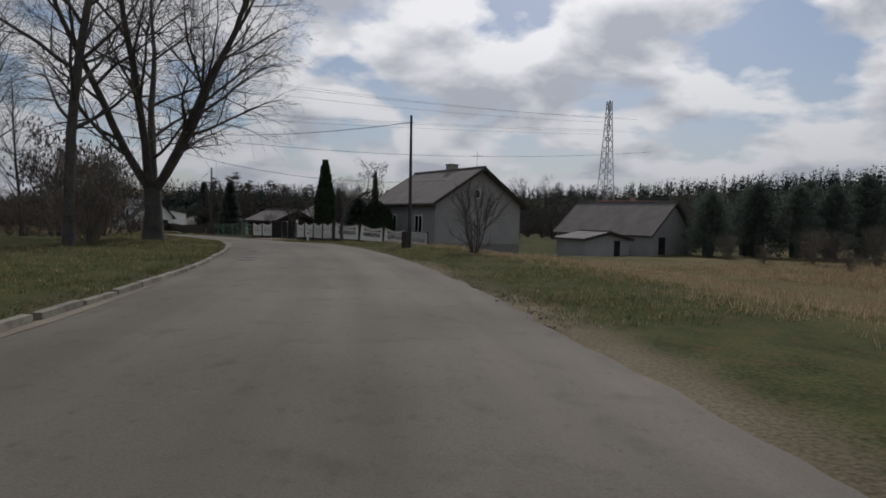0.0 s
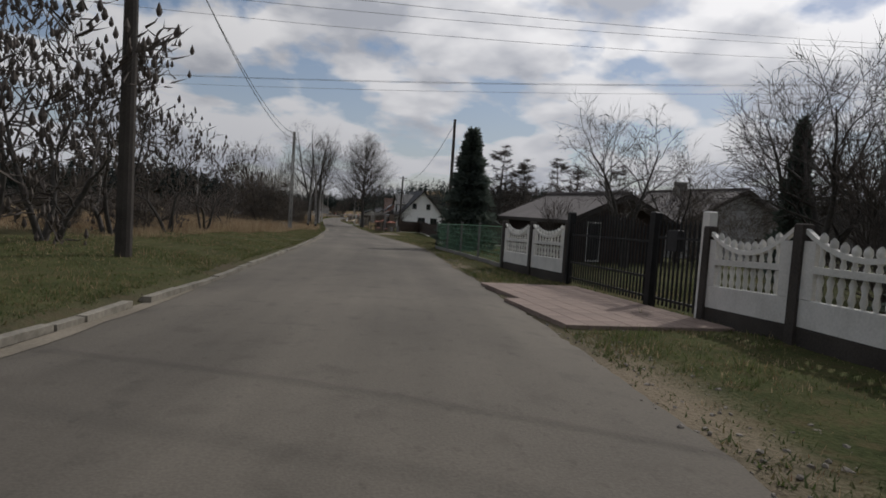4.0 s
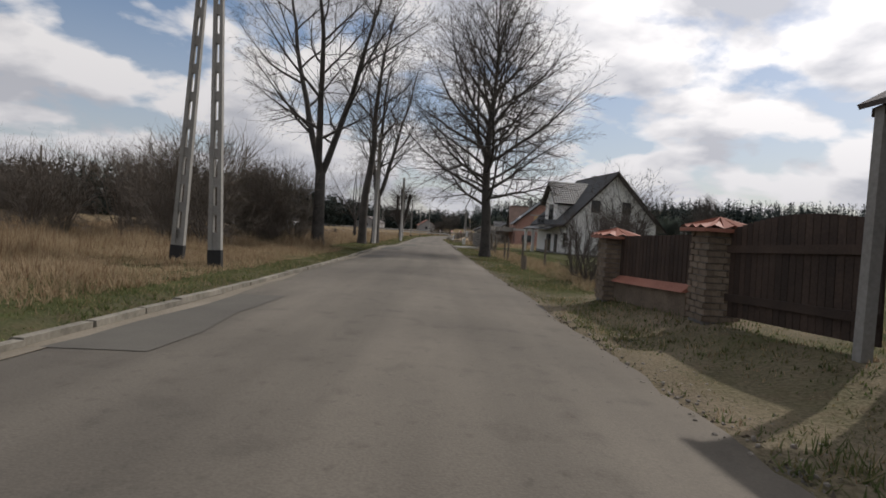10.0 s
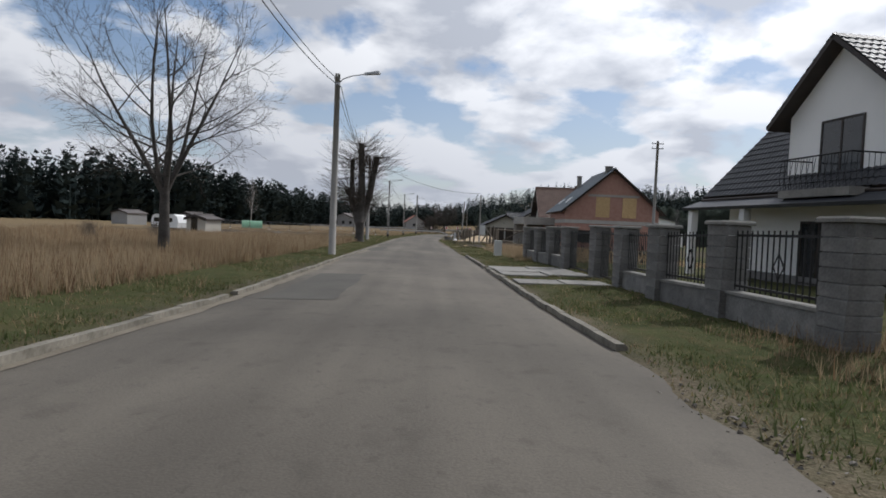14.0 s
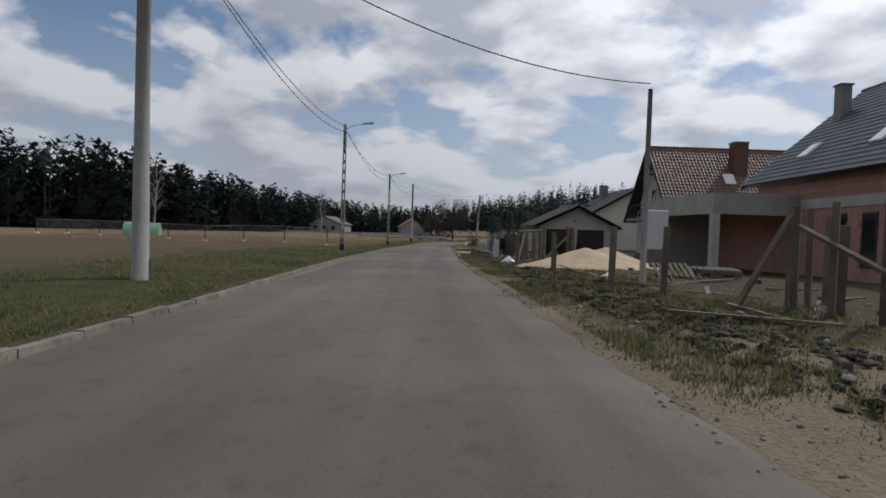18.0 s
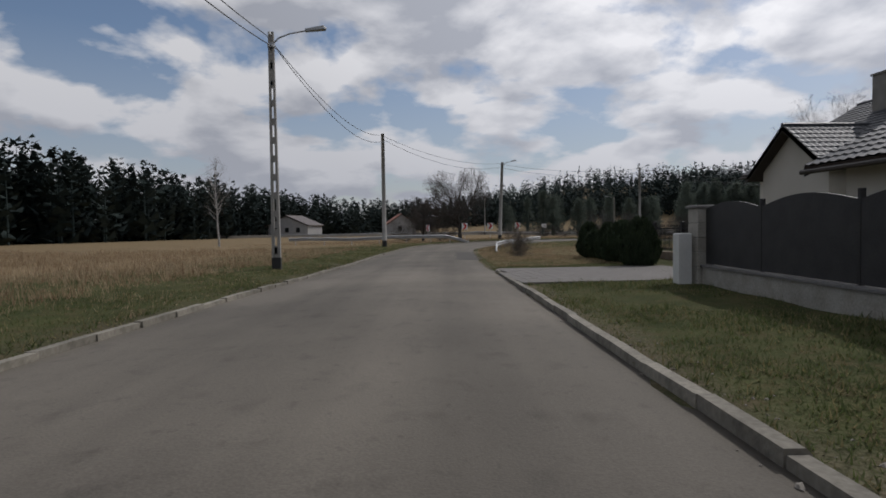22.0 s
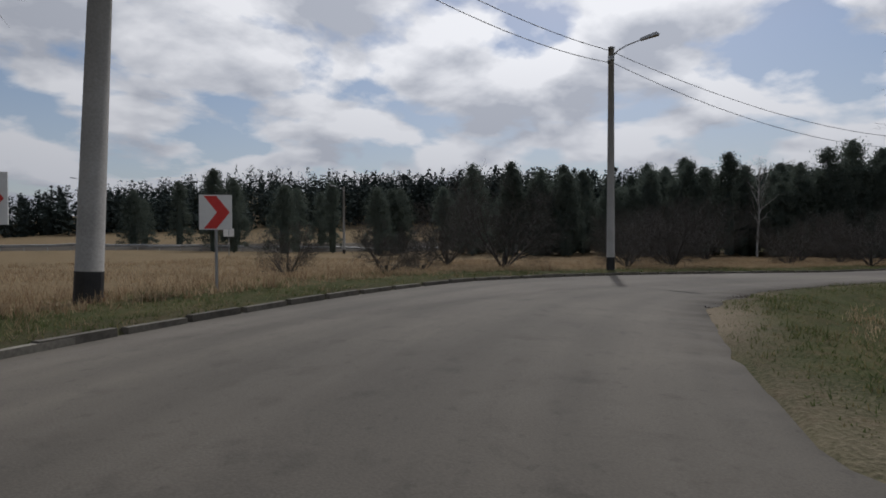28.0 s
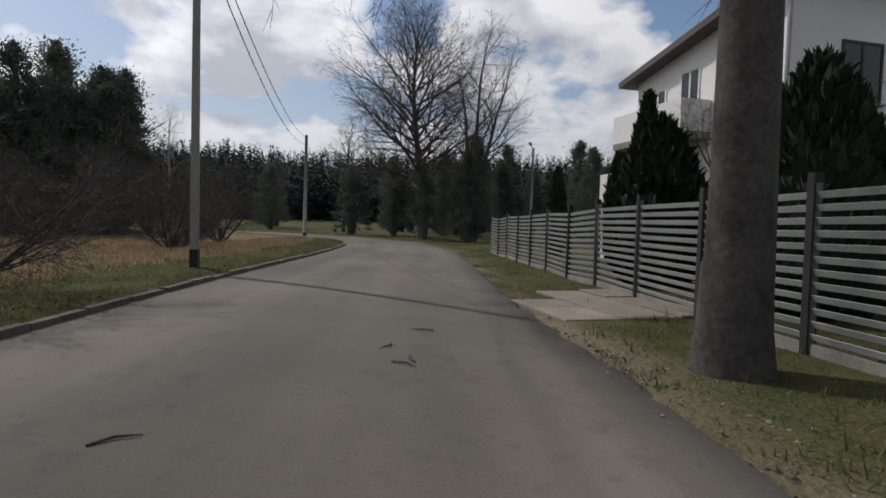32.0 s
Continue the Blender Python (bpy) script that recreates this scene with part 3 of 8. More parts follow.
        L(sub.outputs[0], rng.inputs[2])
        gate = N("ShaderNodeMath")
        gate.operation = "MULTIPLY"
        L(rng.outputs[0], gate.inputs[0])
        L(at.outputs["Fac"], gate.inputs[1])
        rt = N("ShaderNodeMath")
        rt.operation, rt.inputs[1].default_value = "POWER", 0.6
        L(gate.outputs[0], rt.inputs[0])
        L(rt.outputs[0], mx.inputs["Factor"])
        L(src, mx.inputs["A"])
        L(mc.outputs["Result"], mx.inputs["B"])
        src = mx.outputs["Result"]
    L(src, p.inputs["Base Color"])
    me.materials.append(m)
    tagged(new("ground", me), "uneven spring meadow and dry grass verges", "ground", kind="structure")


def strip(i0, i1, left, right, lift, mat, name, label, category, kind="structure", parent=None, step=1, ragged=0.0):
    """A strip along the road between two offsets (functions of the index), lying lift above its level."""
    v, f = [], []
    cols = 7
    idx = list(range(i0, i1, step)) + [i1]
    for n, i in enumerate(idx):
        a, b = left(i), right(i)
        for c in range(cols):
            o = a + (b - a) * c / (cols - 1)
            if c in (0, cols - 1):
                o += ragged * (noise.noise(Vector((i * 0.31, o, 0))) + 0.6 * noise.noise(Vector((i * 1.7, o, 5))))
            px, py = ROAD[i] + ROAD_N[i] * o
            crown = 0.05 * (1 - (o / 3.0) ** 2) if category == "road" else 0
            v.append((px, py, float(land(px, py)) + lift + crown))
        if n:
            k = n * cols
            f += [(k - cols + c, k - cols + c + 1, k + c + 1, k + c) for c in range(cols - 1)]
    me = bpy.data.meshes.new(name)
    me.from_pydata(v, [], f)
    me.materials.append(mat)
    me.shade_smooth()
    ob = new(name, me)
    if parent:
        ob.parent = parent
        return ob
    return tagged(ob, label, category, kind=kind)


build_ground()


def build_road():
    """The asphalt in short steps: a low crown, a broken right edge where no kerb holds it, and a thickness there."""
    s = np.arange(0, ROAD_S[-1], .16)
    at = lambda q: np.interp(s, ROAD_S, q)
    px, py, nx, ny = at(ROAD[:, 0]), at(ROAD[:, 1]), at(ROAD_N[:, 0]), at(ROAD_N[:, 1])
    wl, wr = at(ROAD_W), at(ROAD_R)
    kerbed = np.interp(py, (121, 122.5, 147, 148.5, 198, 199, 226.5, 228), (0, 1, 1, 0, 0, 1, 1, 0)) * (px < 20)
    bite = np.array([.55 * noise.noise(Vector((q * .3, 0, 0))) + .5 * noise.noise(Vector((q * 1.2, 3, 0))) + .38 * abs(noise.noise(Vector((q * 3.7, 7, 0)))) for q in s])
    right = wr + .04 - .20 * np.clip(bite + .15, -.35, 1) * (1 - kerbed)
    cols = np.linspace(0, 1, 9)
    o = np.concatenate([(-wl - .05)[:, None] + (right + wl + .05)[:, None] * cols[None], (right + .015)[:, None]], 1)
    X, Y = px[:, None] + nx[:, None] * o, py[:, None] + ny[:, None] * o
    Z = land(X, Y) + .05 * (1 - (o / 3.0) ** 2)
    Z[:, -1] -= .09
    n, m = o.shape
    i = (np.arange(n - 1)[:, None] * m + np.arange(m - 1)[None]).ravel()
    me = bpy.data.meshes.new("road")
    me.from_pydata(np.stack([X, Y, Z], 2).reshape(-1, 3).tolist(), [], np.stack([i, i + 1, i + 1 + m, i + m], 1).tolist())
    run = me.attributes.new("run", "FLOAT_VECTOR", "POINT")
    run.data.foreach_set("vector", np.stack([o, np.broadcast_to(s[:, None], o.shape), 0 * o], 2).astype(np.float32).ravel())
    me.materials.append(ASPHALT)
    me.shade_smooth()
    tagged(new("road", me), "worn pale grey asphalt village road with broken edges", "road", kind="structure")


build_road()


def index_at(x, y):
    return int(np.argmin((ROAD[:, 0] - x) ** 2 + (ROAD[:, 1] - y) ** 2))

# ---- plants ----


def limb(mb, p, d, length, r0, r1, segs, rnd, wander=0.12, lift=0.0, sides=6):
    """A bent, tapered limb; returns its points, directions and radii."""
    pts, dirs, rad = [p], [d], [r0]
    for i in range(segs):
        d = (d + Vector((rnd.gauss(0, wander), rnd.gauss(0, wander), rnd.gauss(0, wander) + lift))).normalized()
        p = p + d * (length / segs)
        pts.append(p)
        dirs.append(d)
        rad.append(r0 + (r1 - r0) * (i + 1) / segs)
    mb.tube(pts, rad, sides, caps=False)
    return pts, dirs, rad


def tilt(d, angle, spin):
    a = d.orthogonal().normalized()
    a.rotate(Matrix.Rotation(spin, 3, d))
    v = d.copy()
    v.rotate(Matrix.Rotation(angle, 3, a))
    return v


def bare_tree(seed, height, trunk_r, fork=0.25, spread=(25, 50), stems=1, levels=4, twig_len=0.9, fine=5, lift=0.06, droop=0.0, twig_r=0.011, ratio=0.72, kids=(3, 5), side=0.5, buds=0.0):
    """A leafless tree: trunk and limbs in one mesh, the fine twigs of the crown in another."""
    rnd = random.Random(seed)
    wood, twigs = Mesh(), Mesh()

    def spray(p, d, n, length):
        for _ in range(n):
            v = tilt(d, radians(rnd.uniform(12, 65)), rnd.uniform(0, 6.28))
            v = (v + Vector((0, 0, lift * 2 - droop * 3))).normalized()
            L = length * rnd.uniform(0.5, 1.2)
            a = v.orthogonal().normalized()
            b = v.cross(a)
            r = twig_r
            q = p + v * (L * 0.55) + a * rnd.uniform(-.06, .06) * L
            e = p + v * L + Vector((rnd.uniform(-.1, .1), rnd.uniform(-.1, .1), 0.10 * L - droop * L * 0.8))
            k = len(twigs.v)
            twigs.v += [tuple(p + a * r), tuple(p - a * r * .5 + b * r * .87), tuple(p - a * r * .5 - b * r * .87),
                        tuple(q + a * r * .6), tuple(q - a * r * .3 + b * r * .5), tuple(q - a * r * .3 - b * r * .5), tuple(e)]
            twigs.f += [(k, k + 1, k + 4, k + 3), (k + 1, k + 2, k + 5, k + 4), (k + 2, k, k + 3, k + 5), (k + 3, k + 4, k + 6), (k + 4, k + 5, k + 6), (k + 5, k + 3, k + 6)]
            if buds and rnd.random() < .5:
                twigs.tube([e, e + Vector((0, 0, buds * .35)), e + Vector((0, 0, buds))], [buds * .12, buds * .26, buds * .04], 5)

    def grow(p, d, length, r, level):
        pts, dirs, rad = limb(wood, p, d, length, r, r * 0.62, 5 if level < 2 else 3, rnd, 0.10 + 0.03 * level, lift - droop * (level >= 2), 7 if level < 1 else 5 if level < 2 else 4 if level < 3 else 3)
        if level >= levels:
            for i in range(1, len(pts)):
                spray(pts[i], dirs[i], fine, twig_len)
            return
        n = rnd.randint(*kids)
        for c in range(n):
            ang = radians(rnd.uniform(*spread)) * (0.55 if c == 0 else 1)
            grow(pts[-1], tilt(dirs[-1], ang, c * 6.28 / n + rnd.uniform(-.5, .5)), length * ratio * rnd.uniform(0.75, 1.12), rad[-1] * (0.85 if c == 0 else 0.62), level + 1)
        for i in range(1, len(pts) - 1):
            if rnd.random() < side:
                grow(pts[i], tilt(dirs[i], radians(rnd.uniform(45, 75)), rnd.uniform(0, 6.28)), length * ratio * rnd.uniform(0.5, 0.85), rad[i] * 0.42, level + 1)

    for s in range(stems):
        d = Vector((0, 0, 1)) if stems == 1 else tilt(Vector((0, 0, 1)), radians(rnd.uniform(8, 32)), s * 6.28 / stems + rnd.uniform(-.4, .4))
        p0 = Vector((0, 0, -0.15)) if stems == 1 else Vector((math.cos(s * 6.28 / stems), math.sin(s * 6.28 / stems), 0)) * trunk_r * 1.2 - Vector((0, 0, 0.15))
        if stems == 1:
            wood.tube([(0, 0, -0.2), (0, 0, 0.15), (0, 0, 0.6)], [trunk_r * 1.65, trunk_r * 1.3, trunk_r * 1.02], 9, caps=False)
        grow(p0, d, height * fork, trunk_r / (1 if stems == 1 else 1.3), 0)
    top = max(v[2] for v in twigs.v)
    k = height / top
    for mb in (wood, twigs):
        mb.v = [(x * k, y * k, z * k if z > 0 else z) for x, y, z in mb.v]
    return wood, twigs


def crown_tree(seed, h, r0, clear, R, leaders=1, lean=12.0, n1=32, rise=(18, 62), droop=0.22, d2=2.1, d3=3.3, d4=4, fine_r=0.006, wander=0.07):
    """A leafless tree: leaders carry limbs whose reach follows a dome; limbs carry boughs, boughs twigs."""
    rnd = random.Random(seed)
    wood, twigs = Mesh(), Mesh()
    zc = h * clear

    def twig(p, d, L):
        a = d.orthogonal().normalized()
        b = d.cross(a)
        e = p + d * L + Vector((rnd.uniform(-.12, .12) * L, rnd.uniform(-.12, .12) * L, (rnd.uniform(-.05, .18) - droop * .5) * L))
        k = len(twigs.v)
        r = fine_r
        twigs.v += [tuple(p + a * r), tuple(p - a * r * .5 + b * r * .87), tuple(p - a * r * .5 - b * r * .87), tuple(e)]
        twigs.f += [(k, k + 1, k + 3), (k + 1, k + 2, k + 3), (k + 2, k, k + 3)]

    def branch(p, d, L, r, level):
        segs = (7, 5, 3)[level - 1]
        lift = (.05, .02, .0)[level - 1]
        pts, dirs, rad = [p], [d], [r]
        for i in range(segs):
            t = (i + 1) / segs
            d = (d + Vector((rnd.gauss(0, wander * 1.4), rnd.gauss(0, wander * 1.4), rnd.gauss(0, wander) + lift - droop * .35 * t * (level > 1)))).normalized()
            p = p + d * (L / segs)
            pts.append(p)
            dirs.append(d)
            rad.append(max(r * (1 - t) ** .8, .004 if level > 1 else .008))
        (wood if level < 3 else twigs).tube(pts, rad, (6, 4, 3)[level - 1], caps=False)
        n = int(L * (d2, d3, d4)[level - 1]) + (2, 2, 1)[level - 1]
        spin = rnd.uniform(0, 6.28)
        for c in range(n):
            t = (c + rnd.uniform(.2, 1)) / n
            t = .16 + .84 * t
            k = min(int(t * segs), segs - 1)
            q = pts[k].lerp(pts[k + 1], t * segs - k)
            v = tilt(dirs[k], radians(rnd.uniform(28, 58)) * (1.15 - .4 * t), spin + c * 2.4)
            if level < 3:
                LL = L * (.50 if level == 1 else .52) * (1.12 - .75 * t) * rnd.uniform(.6, 1.2) + .12
                branch(q, v, LL, max(rad[k] * .52, .006), level + 1)
            else:
                twig(q, v, rnd.uniform(.25, .6))
        if level == 3:
            twig(pts[-1], dirs[-1], .4)

    wood.tube([(0, 0, -.25), (0, 0, .1), (0, 0, .45), (0, 0, 1.0)], [r0 * 1.45, r0 * 1.25, r0 * 1.1, r0 * 1.02], 12, caps=False)
    axes = []
    if leaders == 1:
        axes.append((Vector((0, 0, .8)), Vector((0, 0, 1)), h - .8, r0 * 1.03))
    else:
        top = Vector((rnd.uniform(-.1, .1), rnd.uniform(-.1, .1), zc))
        wood.tube([(0, 0, .8), (0, 0, zc * .5), top + Vector((0, 0, .1))], [r0 * 1.03, r0 * .95, r0 * .85], 9, caps=False)
        for c in range(leaders):
            v = tilt(Vector((0, 0, 1)), radians(lean * rnd.uniform(.6, 1.3)), c * 6.28 / leaders + rnd.uniform(-.4, .4))
            axes.append((top - Vector((0, 0, .25)), v, (h - zc) * rnd.uniform(.9, 1.06), r0 * .95 / leaders ** .45))
    for start, d, L, r in axes:
        pts, dirs, rad = [start], [d], [r]
        segs = 12
        for i in range(segs):
            t = (i + 1) / segs
            d = (d + Vector((rnd.gauss(0, wander * .7), rnd.gauss(0, wander * .7), .05))).normalized()
            pts.append(pts[-1] + d * (L / segs))
            dirs.append(d)
            rad.append(r * (1 - t) ** .85 + .012)
        wood.tube(pts, rad, 8, caps=False)
        n = max(6, n1 // leaders)
        spin = rnd.uniform(0, 6.28)
        for c in range(n):
            lo = 0.12 if leaders > 1 else (zc - .8) / L
            t = lo + (1 - lo) * ((c + rnd.uniform(0, .9)) / n) * .985
            k = min(int(t * segs), segs - 1)
            q = pts[k].lerp(pts[k + 1], t * segs - k)
            u = min(max((q.z - zc) / (h - zc), 0), 1)
            reach = R * (1 - u ** 2.1) ** .6 * (.82 + .18 * min(u / .25, 1)) * rnd.uniform(.75, 1.08) / (1 if leaders == 1 else 1.45) + .5
            up = radians(rise[0] + (rise[1] - rise[0]) * u + rnd.uniform(-9, 9))
            a = spin + c * 2.4 + rnd.uniform(-.3, .3)
            if leaders > 1:
                out = math.atan2(dirs[k].y, dirs[k].x)
                a = out + rnd.uniform(-2.0, 2.0) if c % 4 else a
            v = Vector((math.cos(a) * math.cos(up), math.sin(a) * math.cos(up), math.sin(up)))
            branch(q, v, reach, min(rad[k] * .5, .02 + reach * .0125), 1)
    return wood, twigs


def tree_thing(name, seedmesh, mats, label, category, m=None):
    t = thing(name, label, category, m)
    part("trunk", seedmesh[0].data("trunk", mats[0], True), mats[0], t)
    part("crown", seedmesh[1].data("crown", mats[1]), mats[1], t)
    return t


def place(x, y, yaw=0.0, s=1.0, dz=0.0, sz=None):
    return Matrix.Translation((x, y, ground_at(x, y) + dz)) @ Matrix.Rotation(radians(yaw), 4, "Z") @ Matrix.Diagonal((s, s, sz or s, 1))


def put(ob, x, y, yaw=0.0, s=1.0, sz=None, label="", dz=-0.05):
    """The thing itself the first time, copies after that."""
    m = place(x, y, yaw, s, dz, sz)
    if not ob.get("placed"):
        ob["placed"] = 1
        ob.matrix_world = m
        if label:
            ob["label"] = label
        return ob
    c = copy_thing(ob, m)
    c.matrix_world = m
    if label:
        c["label"] = label
    return c


OAK = tree_thing("tree", crown_tree(3, 15.2, 0.30, 0.20, 6.9, 1, 0, 58, (16, 66), .12, 2.1, 3.0, 3), (BARK, TWIG), "tall leafless roadside tree with a domed crown", "tree")
ASH = tree_thing("tree", crown_tree(12, 16.5, 0.32, 0.24, 7.4, 3, 19, 34, (24, 62), .14, 1.7, 2.7, 3), (BARK, TWIG), "tall leafless tree with a forked dark trunk", "tree")
ASH2 = tree_thing("tree", crown_tree(26, 16.0, 0.29, 0.34, 4.4, 1, 0, 20, (34, 64), .2, 1.7, 2.7, 3, wander=.1), (BARK, TWIG), "tall leafless tree with long upright limbs", "tree")
LOWFORK = tree_thing("tree", crown_tree(33, 16.5, 0.40, 0.14, 8.6, 5, 26, 60, (24, 60), .12, 1.9, 2.6, 3), (BARK, TWIG), "tall leafless tree forking low into several limbs", "tree")
SLIM = tree_thing("tree", crown_tree(52, 13.0, 0.12, 0.2, 2.9, 1, 0, 26, (30, 64), .16, 1.9, 2.8, 3), (BARK, TWIG), "slender leafless tree with a thin dark trunk", "tree")
SPREAD = tree_thing("tree", crown_tree(57, 9.0, 0.30, 0.20, 5.6, 5, 30, 62, (8, 62), .02, 2.9, 3.6, 4, .009, .12), (BARK, TWIG), "broad leafless tree with a dense spreading crown", "tree")
MAPLE = tree_thing("tree", crown_tree(41, 8.8, 0.19, 0.26, 4.6, 6, 22, 44, (14, 62), .02, 1.8, 2.6, 3, .006, .08), (BARK, TWIG), "leafless roadside tree with upswept limbs", "tree")
LINDEN = tree_thing("tree", crown_tree(66, 14.5, 0.285, 0.24, 8.6, 3, 17, 54, (10, 64), .24, 1.9, 2.8, 3), (BARK, TWIG), "tall leafless verge tree with forked limbs", "tree")
BUSHY = tree_thing("tree", crown_tree(35, 4.8, 0.12, 0.06, 3.1, 6, 46, 48, (10, 60), .05, 2.8, 3.4, 3, .008), (BARK, BARK), "small spreading leafless tree branching from the ground", "tree")
APPLE = tree_thing("tree", crown_tree(8, 5.0, 0.13, 0.2, 2.7, 3, 30, 24, (20, 60), .05, 2.6, 3.4, 3, .006, .14), (BARK, TWIG), "gnarled leafless garden fruit tree", "tree")
SUMAC = tree_thing("tree", bare_tree(14, 5.2, 0.09, 0.30, (24, 55), 3, 4, 0.38, 1, 0.06, twig_r=0.021, kids=(2, 2), side=0.25, buds=0.17, ratio=.8), (BARK, TWIG), "leafless sumac with dark seed heads", "tree")
SHRUB = tree_thing("shrub", bare_tree(17, 3.0, 0.030, 0.42, (8, 26), 9, 1, 0.6, 3, 0.10, twig_r=0.006, kids=(2, 3), side=0.5), (TWIG, TWIG), "leafless many-stemmed shrub", "shrub")
THICKET = tree_thing("shrub", bare_tree(19, 4.2, 0.035, 0.36, (12, 38), 11, 2, 0.8, 2, 0.06, twig_r=0.007, kids=(2, 3), side=0.5), (SCRUB, SCRUB), "dense leafless brown scrub", "shrub")
BIRCH_T = tree_thing("tree", crown_tree(23, 11, 0.12, 0.3, 2.2, 1, 0, 26, (38, 62), .3, 1.8, 2.6, 3), (BIRCH, TWIG), "slim leafless birch with pale trunk", "tree")

put(OAK, 3.95, 104.5, 20, label="tall leafless roadside tree with a round domed crown")
put(LINDEN, 47.9, 268.45, -58, 0.98, label="tall leafless tree on the verge before a slatted fence")
put(ASH2, -4.2, 111.2, 0, 1.0)
put(ASH, -5.4, 101.0, 60, 1.0)
put(ASH, -4.0, 119.0, 190, 1.0)
put(LOWFORK, -13.1, -9.1, 130, 1.0)
put(SLIM, -17.2, -16.3, 20, 1.25)
put(MAPLE, -8.05, 136.9, 40, .95)
put(SPREAD, 8.1, 273.9, 90, .72, sz=.80, label="broad leafless tree behind the chevron signs")
put(SPREAD, 3.9, 274.9, 200, .60, sz=.52, label="low broad leafless tree behind the guardrail")
put(BUSHY, 6.0, 276.5, 20, .62)
put(BUSHY, 2.0, 278.0, 220, .55)
put(OAK, 93.0, 262.0, 10, 1.22)
put(ASH, 86.0, 259.5, 80, 0.95)
put(ASH2, 104.0, 268.0, 250, 0.7)
for x, y, r, s in ((-19.8, -9.0, 10, .75), (-22.5, -13, 70, .7), (-20.5, -6, 140, .8), (-25, -20, 200, .8), (-17, 6, 260, .55), (-28, -2, 300, .8), (-23, 9, 30, .6)):
    put(SLIM, x, y, r, s * 1.35)
for x, y, r, s in ((-8.4, 51.4, 0, 1.5), (-9.9, 53.0, 120, 1.4), (-9.0, 50.4, 220, 1.15)):
    put(THICKET, x, y, r, s, label="tall bushy leafless thicket behind the roadside pole")
put(BUSHY, -8.9, 52.0, 60, 1.05, sz=1.3, label="bushy leafless tree behind the roadside pole")
for x, y, r, s in ((-10.2, 25, 0, 1.0), (-9.8, 30.5, 70, .95), (-10.9, 15.5, 150, 1.05), (-12.0, 10.5, 210, 1.1), (-13.5, 18, 250, 1.15), (-11.0, 20.5, 320, 1.0), (-12.5, 28, 40, 1.1), (-15, 8, 90, 1.15), (-9.5, 36, 10, .8)):
    put(SUMAC, x, y, r, s * (1.3 if y < 22 else 1.05))
old = put(SUMAC, 2.4, -2.35, 240, .62, label="old leaning sumac with dark seed heads over the fence")
old.matrix_world = Matrix.Translation((2.5, -2.36, 6.2)) @ Matrix.Rotation(radians(24), 4, "Y") @ Matrix.Rotation(radians(240), 4, "Z") @ Matrix.Diagonal((.62, .62, .5, 1))
lower = [old.matrix_world.inverted() @ Vector(p) for p in ((.95, -1.7, 2.4), (.75, -1.75, 3.4), (.85, -1.95, 4.7), (1.2, -2.08, 5.45), (1.9, -2.25, 5.9), (2.52, -2.36, 6.3))]
part("leaning_stem", Mesh().tube(lower, [.24, .19, .16, .15, .13, .11], 9), BARK, old, smooth=True)
put(APPLE, 6.3, 17.4, 0, .98)
put(APPLE, 7.4, 10.5, 120, 1.0)
put(APPLE, 9.0, 13.0, 200, 1.1)
put(APPLE, 11.5, 22.0, 300, .9)
for x, y, r, s in ((7.0, 8.2, 0, 1.5), (8.6, 9.6, 90, 1.6), (9.8, 7.8, 180, 1.4), (5.4, 21, 40, 1.0), (7.5, 25, 130, 1.2)):
    put(SHRUB, x, y, r, s, label="tall upright leafless garden shrub")
put(SHRUB, -4.3, -21.0, 0, 1.1, label="upright leafless shrub on the grass verge")
STEMMY = tree_thing("shrub", bare_tree(18, 3.0, 0.034, 0.5, (6, 20), 9, 1, 0.5, 2, 0.10, twig_r=0.008, kids=(2, 2), side=0.3), (STEM, STEM), "leafless roadside shrub of pale upright stems", "shrub")
put(STEMMY, 4.9, 114.6, 70, 1.1, sz=.82)
put(STEMMY, 5.35, 115.0, 190, .95, sz=.68)
put(SHRUB, 5.5, 87.5, 200, .95)
put(SHRUB, 5.7, 90.0, 20, .7)
put(APPLE, 9.6, 95.5, 30, .8)
put(SHRUB, 6.6, 88.6, 80, .95)
put(SHRUB, 7.4, 90.4, 150, 1.0)
put(SHRUB, 6.2, 86.0, 260, .8)
for x, y, r, s in ((-6.6, 101.4, 20, 1.1), (-7.6, 100.4, 140, 1.25), (-8.8, 101.8, 250, 1.3)):
    put(THICKET, x, y, r, s, label="tall leafless thicket round a tree trunk")
put(THICKET, 9.05, 243.4, 0, .5, sz=.58, label="dense rounded shrub by the ditch")
put(THICKET, 9.4, 243.9, 130, .46, label="dense rounded shrub by the ditch")
for x, y, r, s in ((27.6, 281.3, 0, .68), (25.4, 283.8, 120, .34), (37.6, 280.0, 40, .62), (34.1, 280.2, 170, .5), (39.6, 281.4, 100, .66), (58.2, 283.0, 60, .62), (52.3, 276.3, 300, .55), (65.5, 285.1, 110, .8), (61.3, 280.8, 200, .6), (65.6, 276.5, 20, .6),
                   (69.0, 277, 250, .7), (50.5, 291.5, 20, .7), (72, 283, 140, .9), (74, 277.5, 30, .8), (78, 276.5, 70, .9), (33, 292, 200, .75), (56, 291, 5, .9), (63, 292, 95, .95)):
    put(BUSHY, x, y, r, s)
put(BUSHY, 21.2, 279.8, 0, .32, label="small leaning leafless bush on the verge")
put(BUSHY, 20.0, 284.5, 90, .36, label="small leafless bush in dry grass")
put(BIRCH_T, -37, 248.4, 0, .95)
put(BIRCH_T, -44, 118, 70, .8)
put(BIRCH_T, -31.9, 146.6, 170, .85)
put(BIRCH_T, -15, 262, 170, .7)
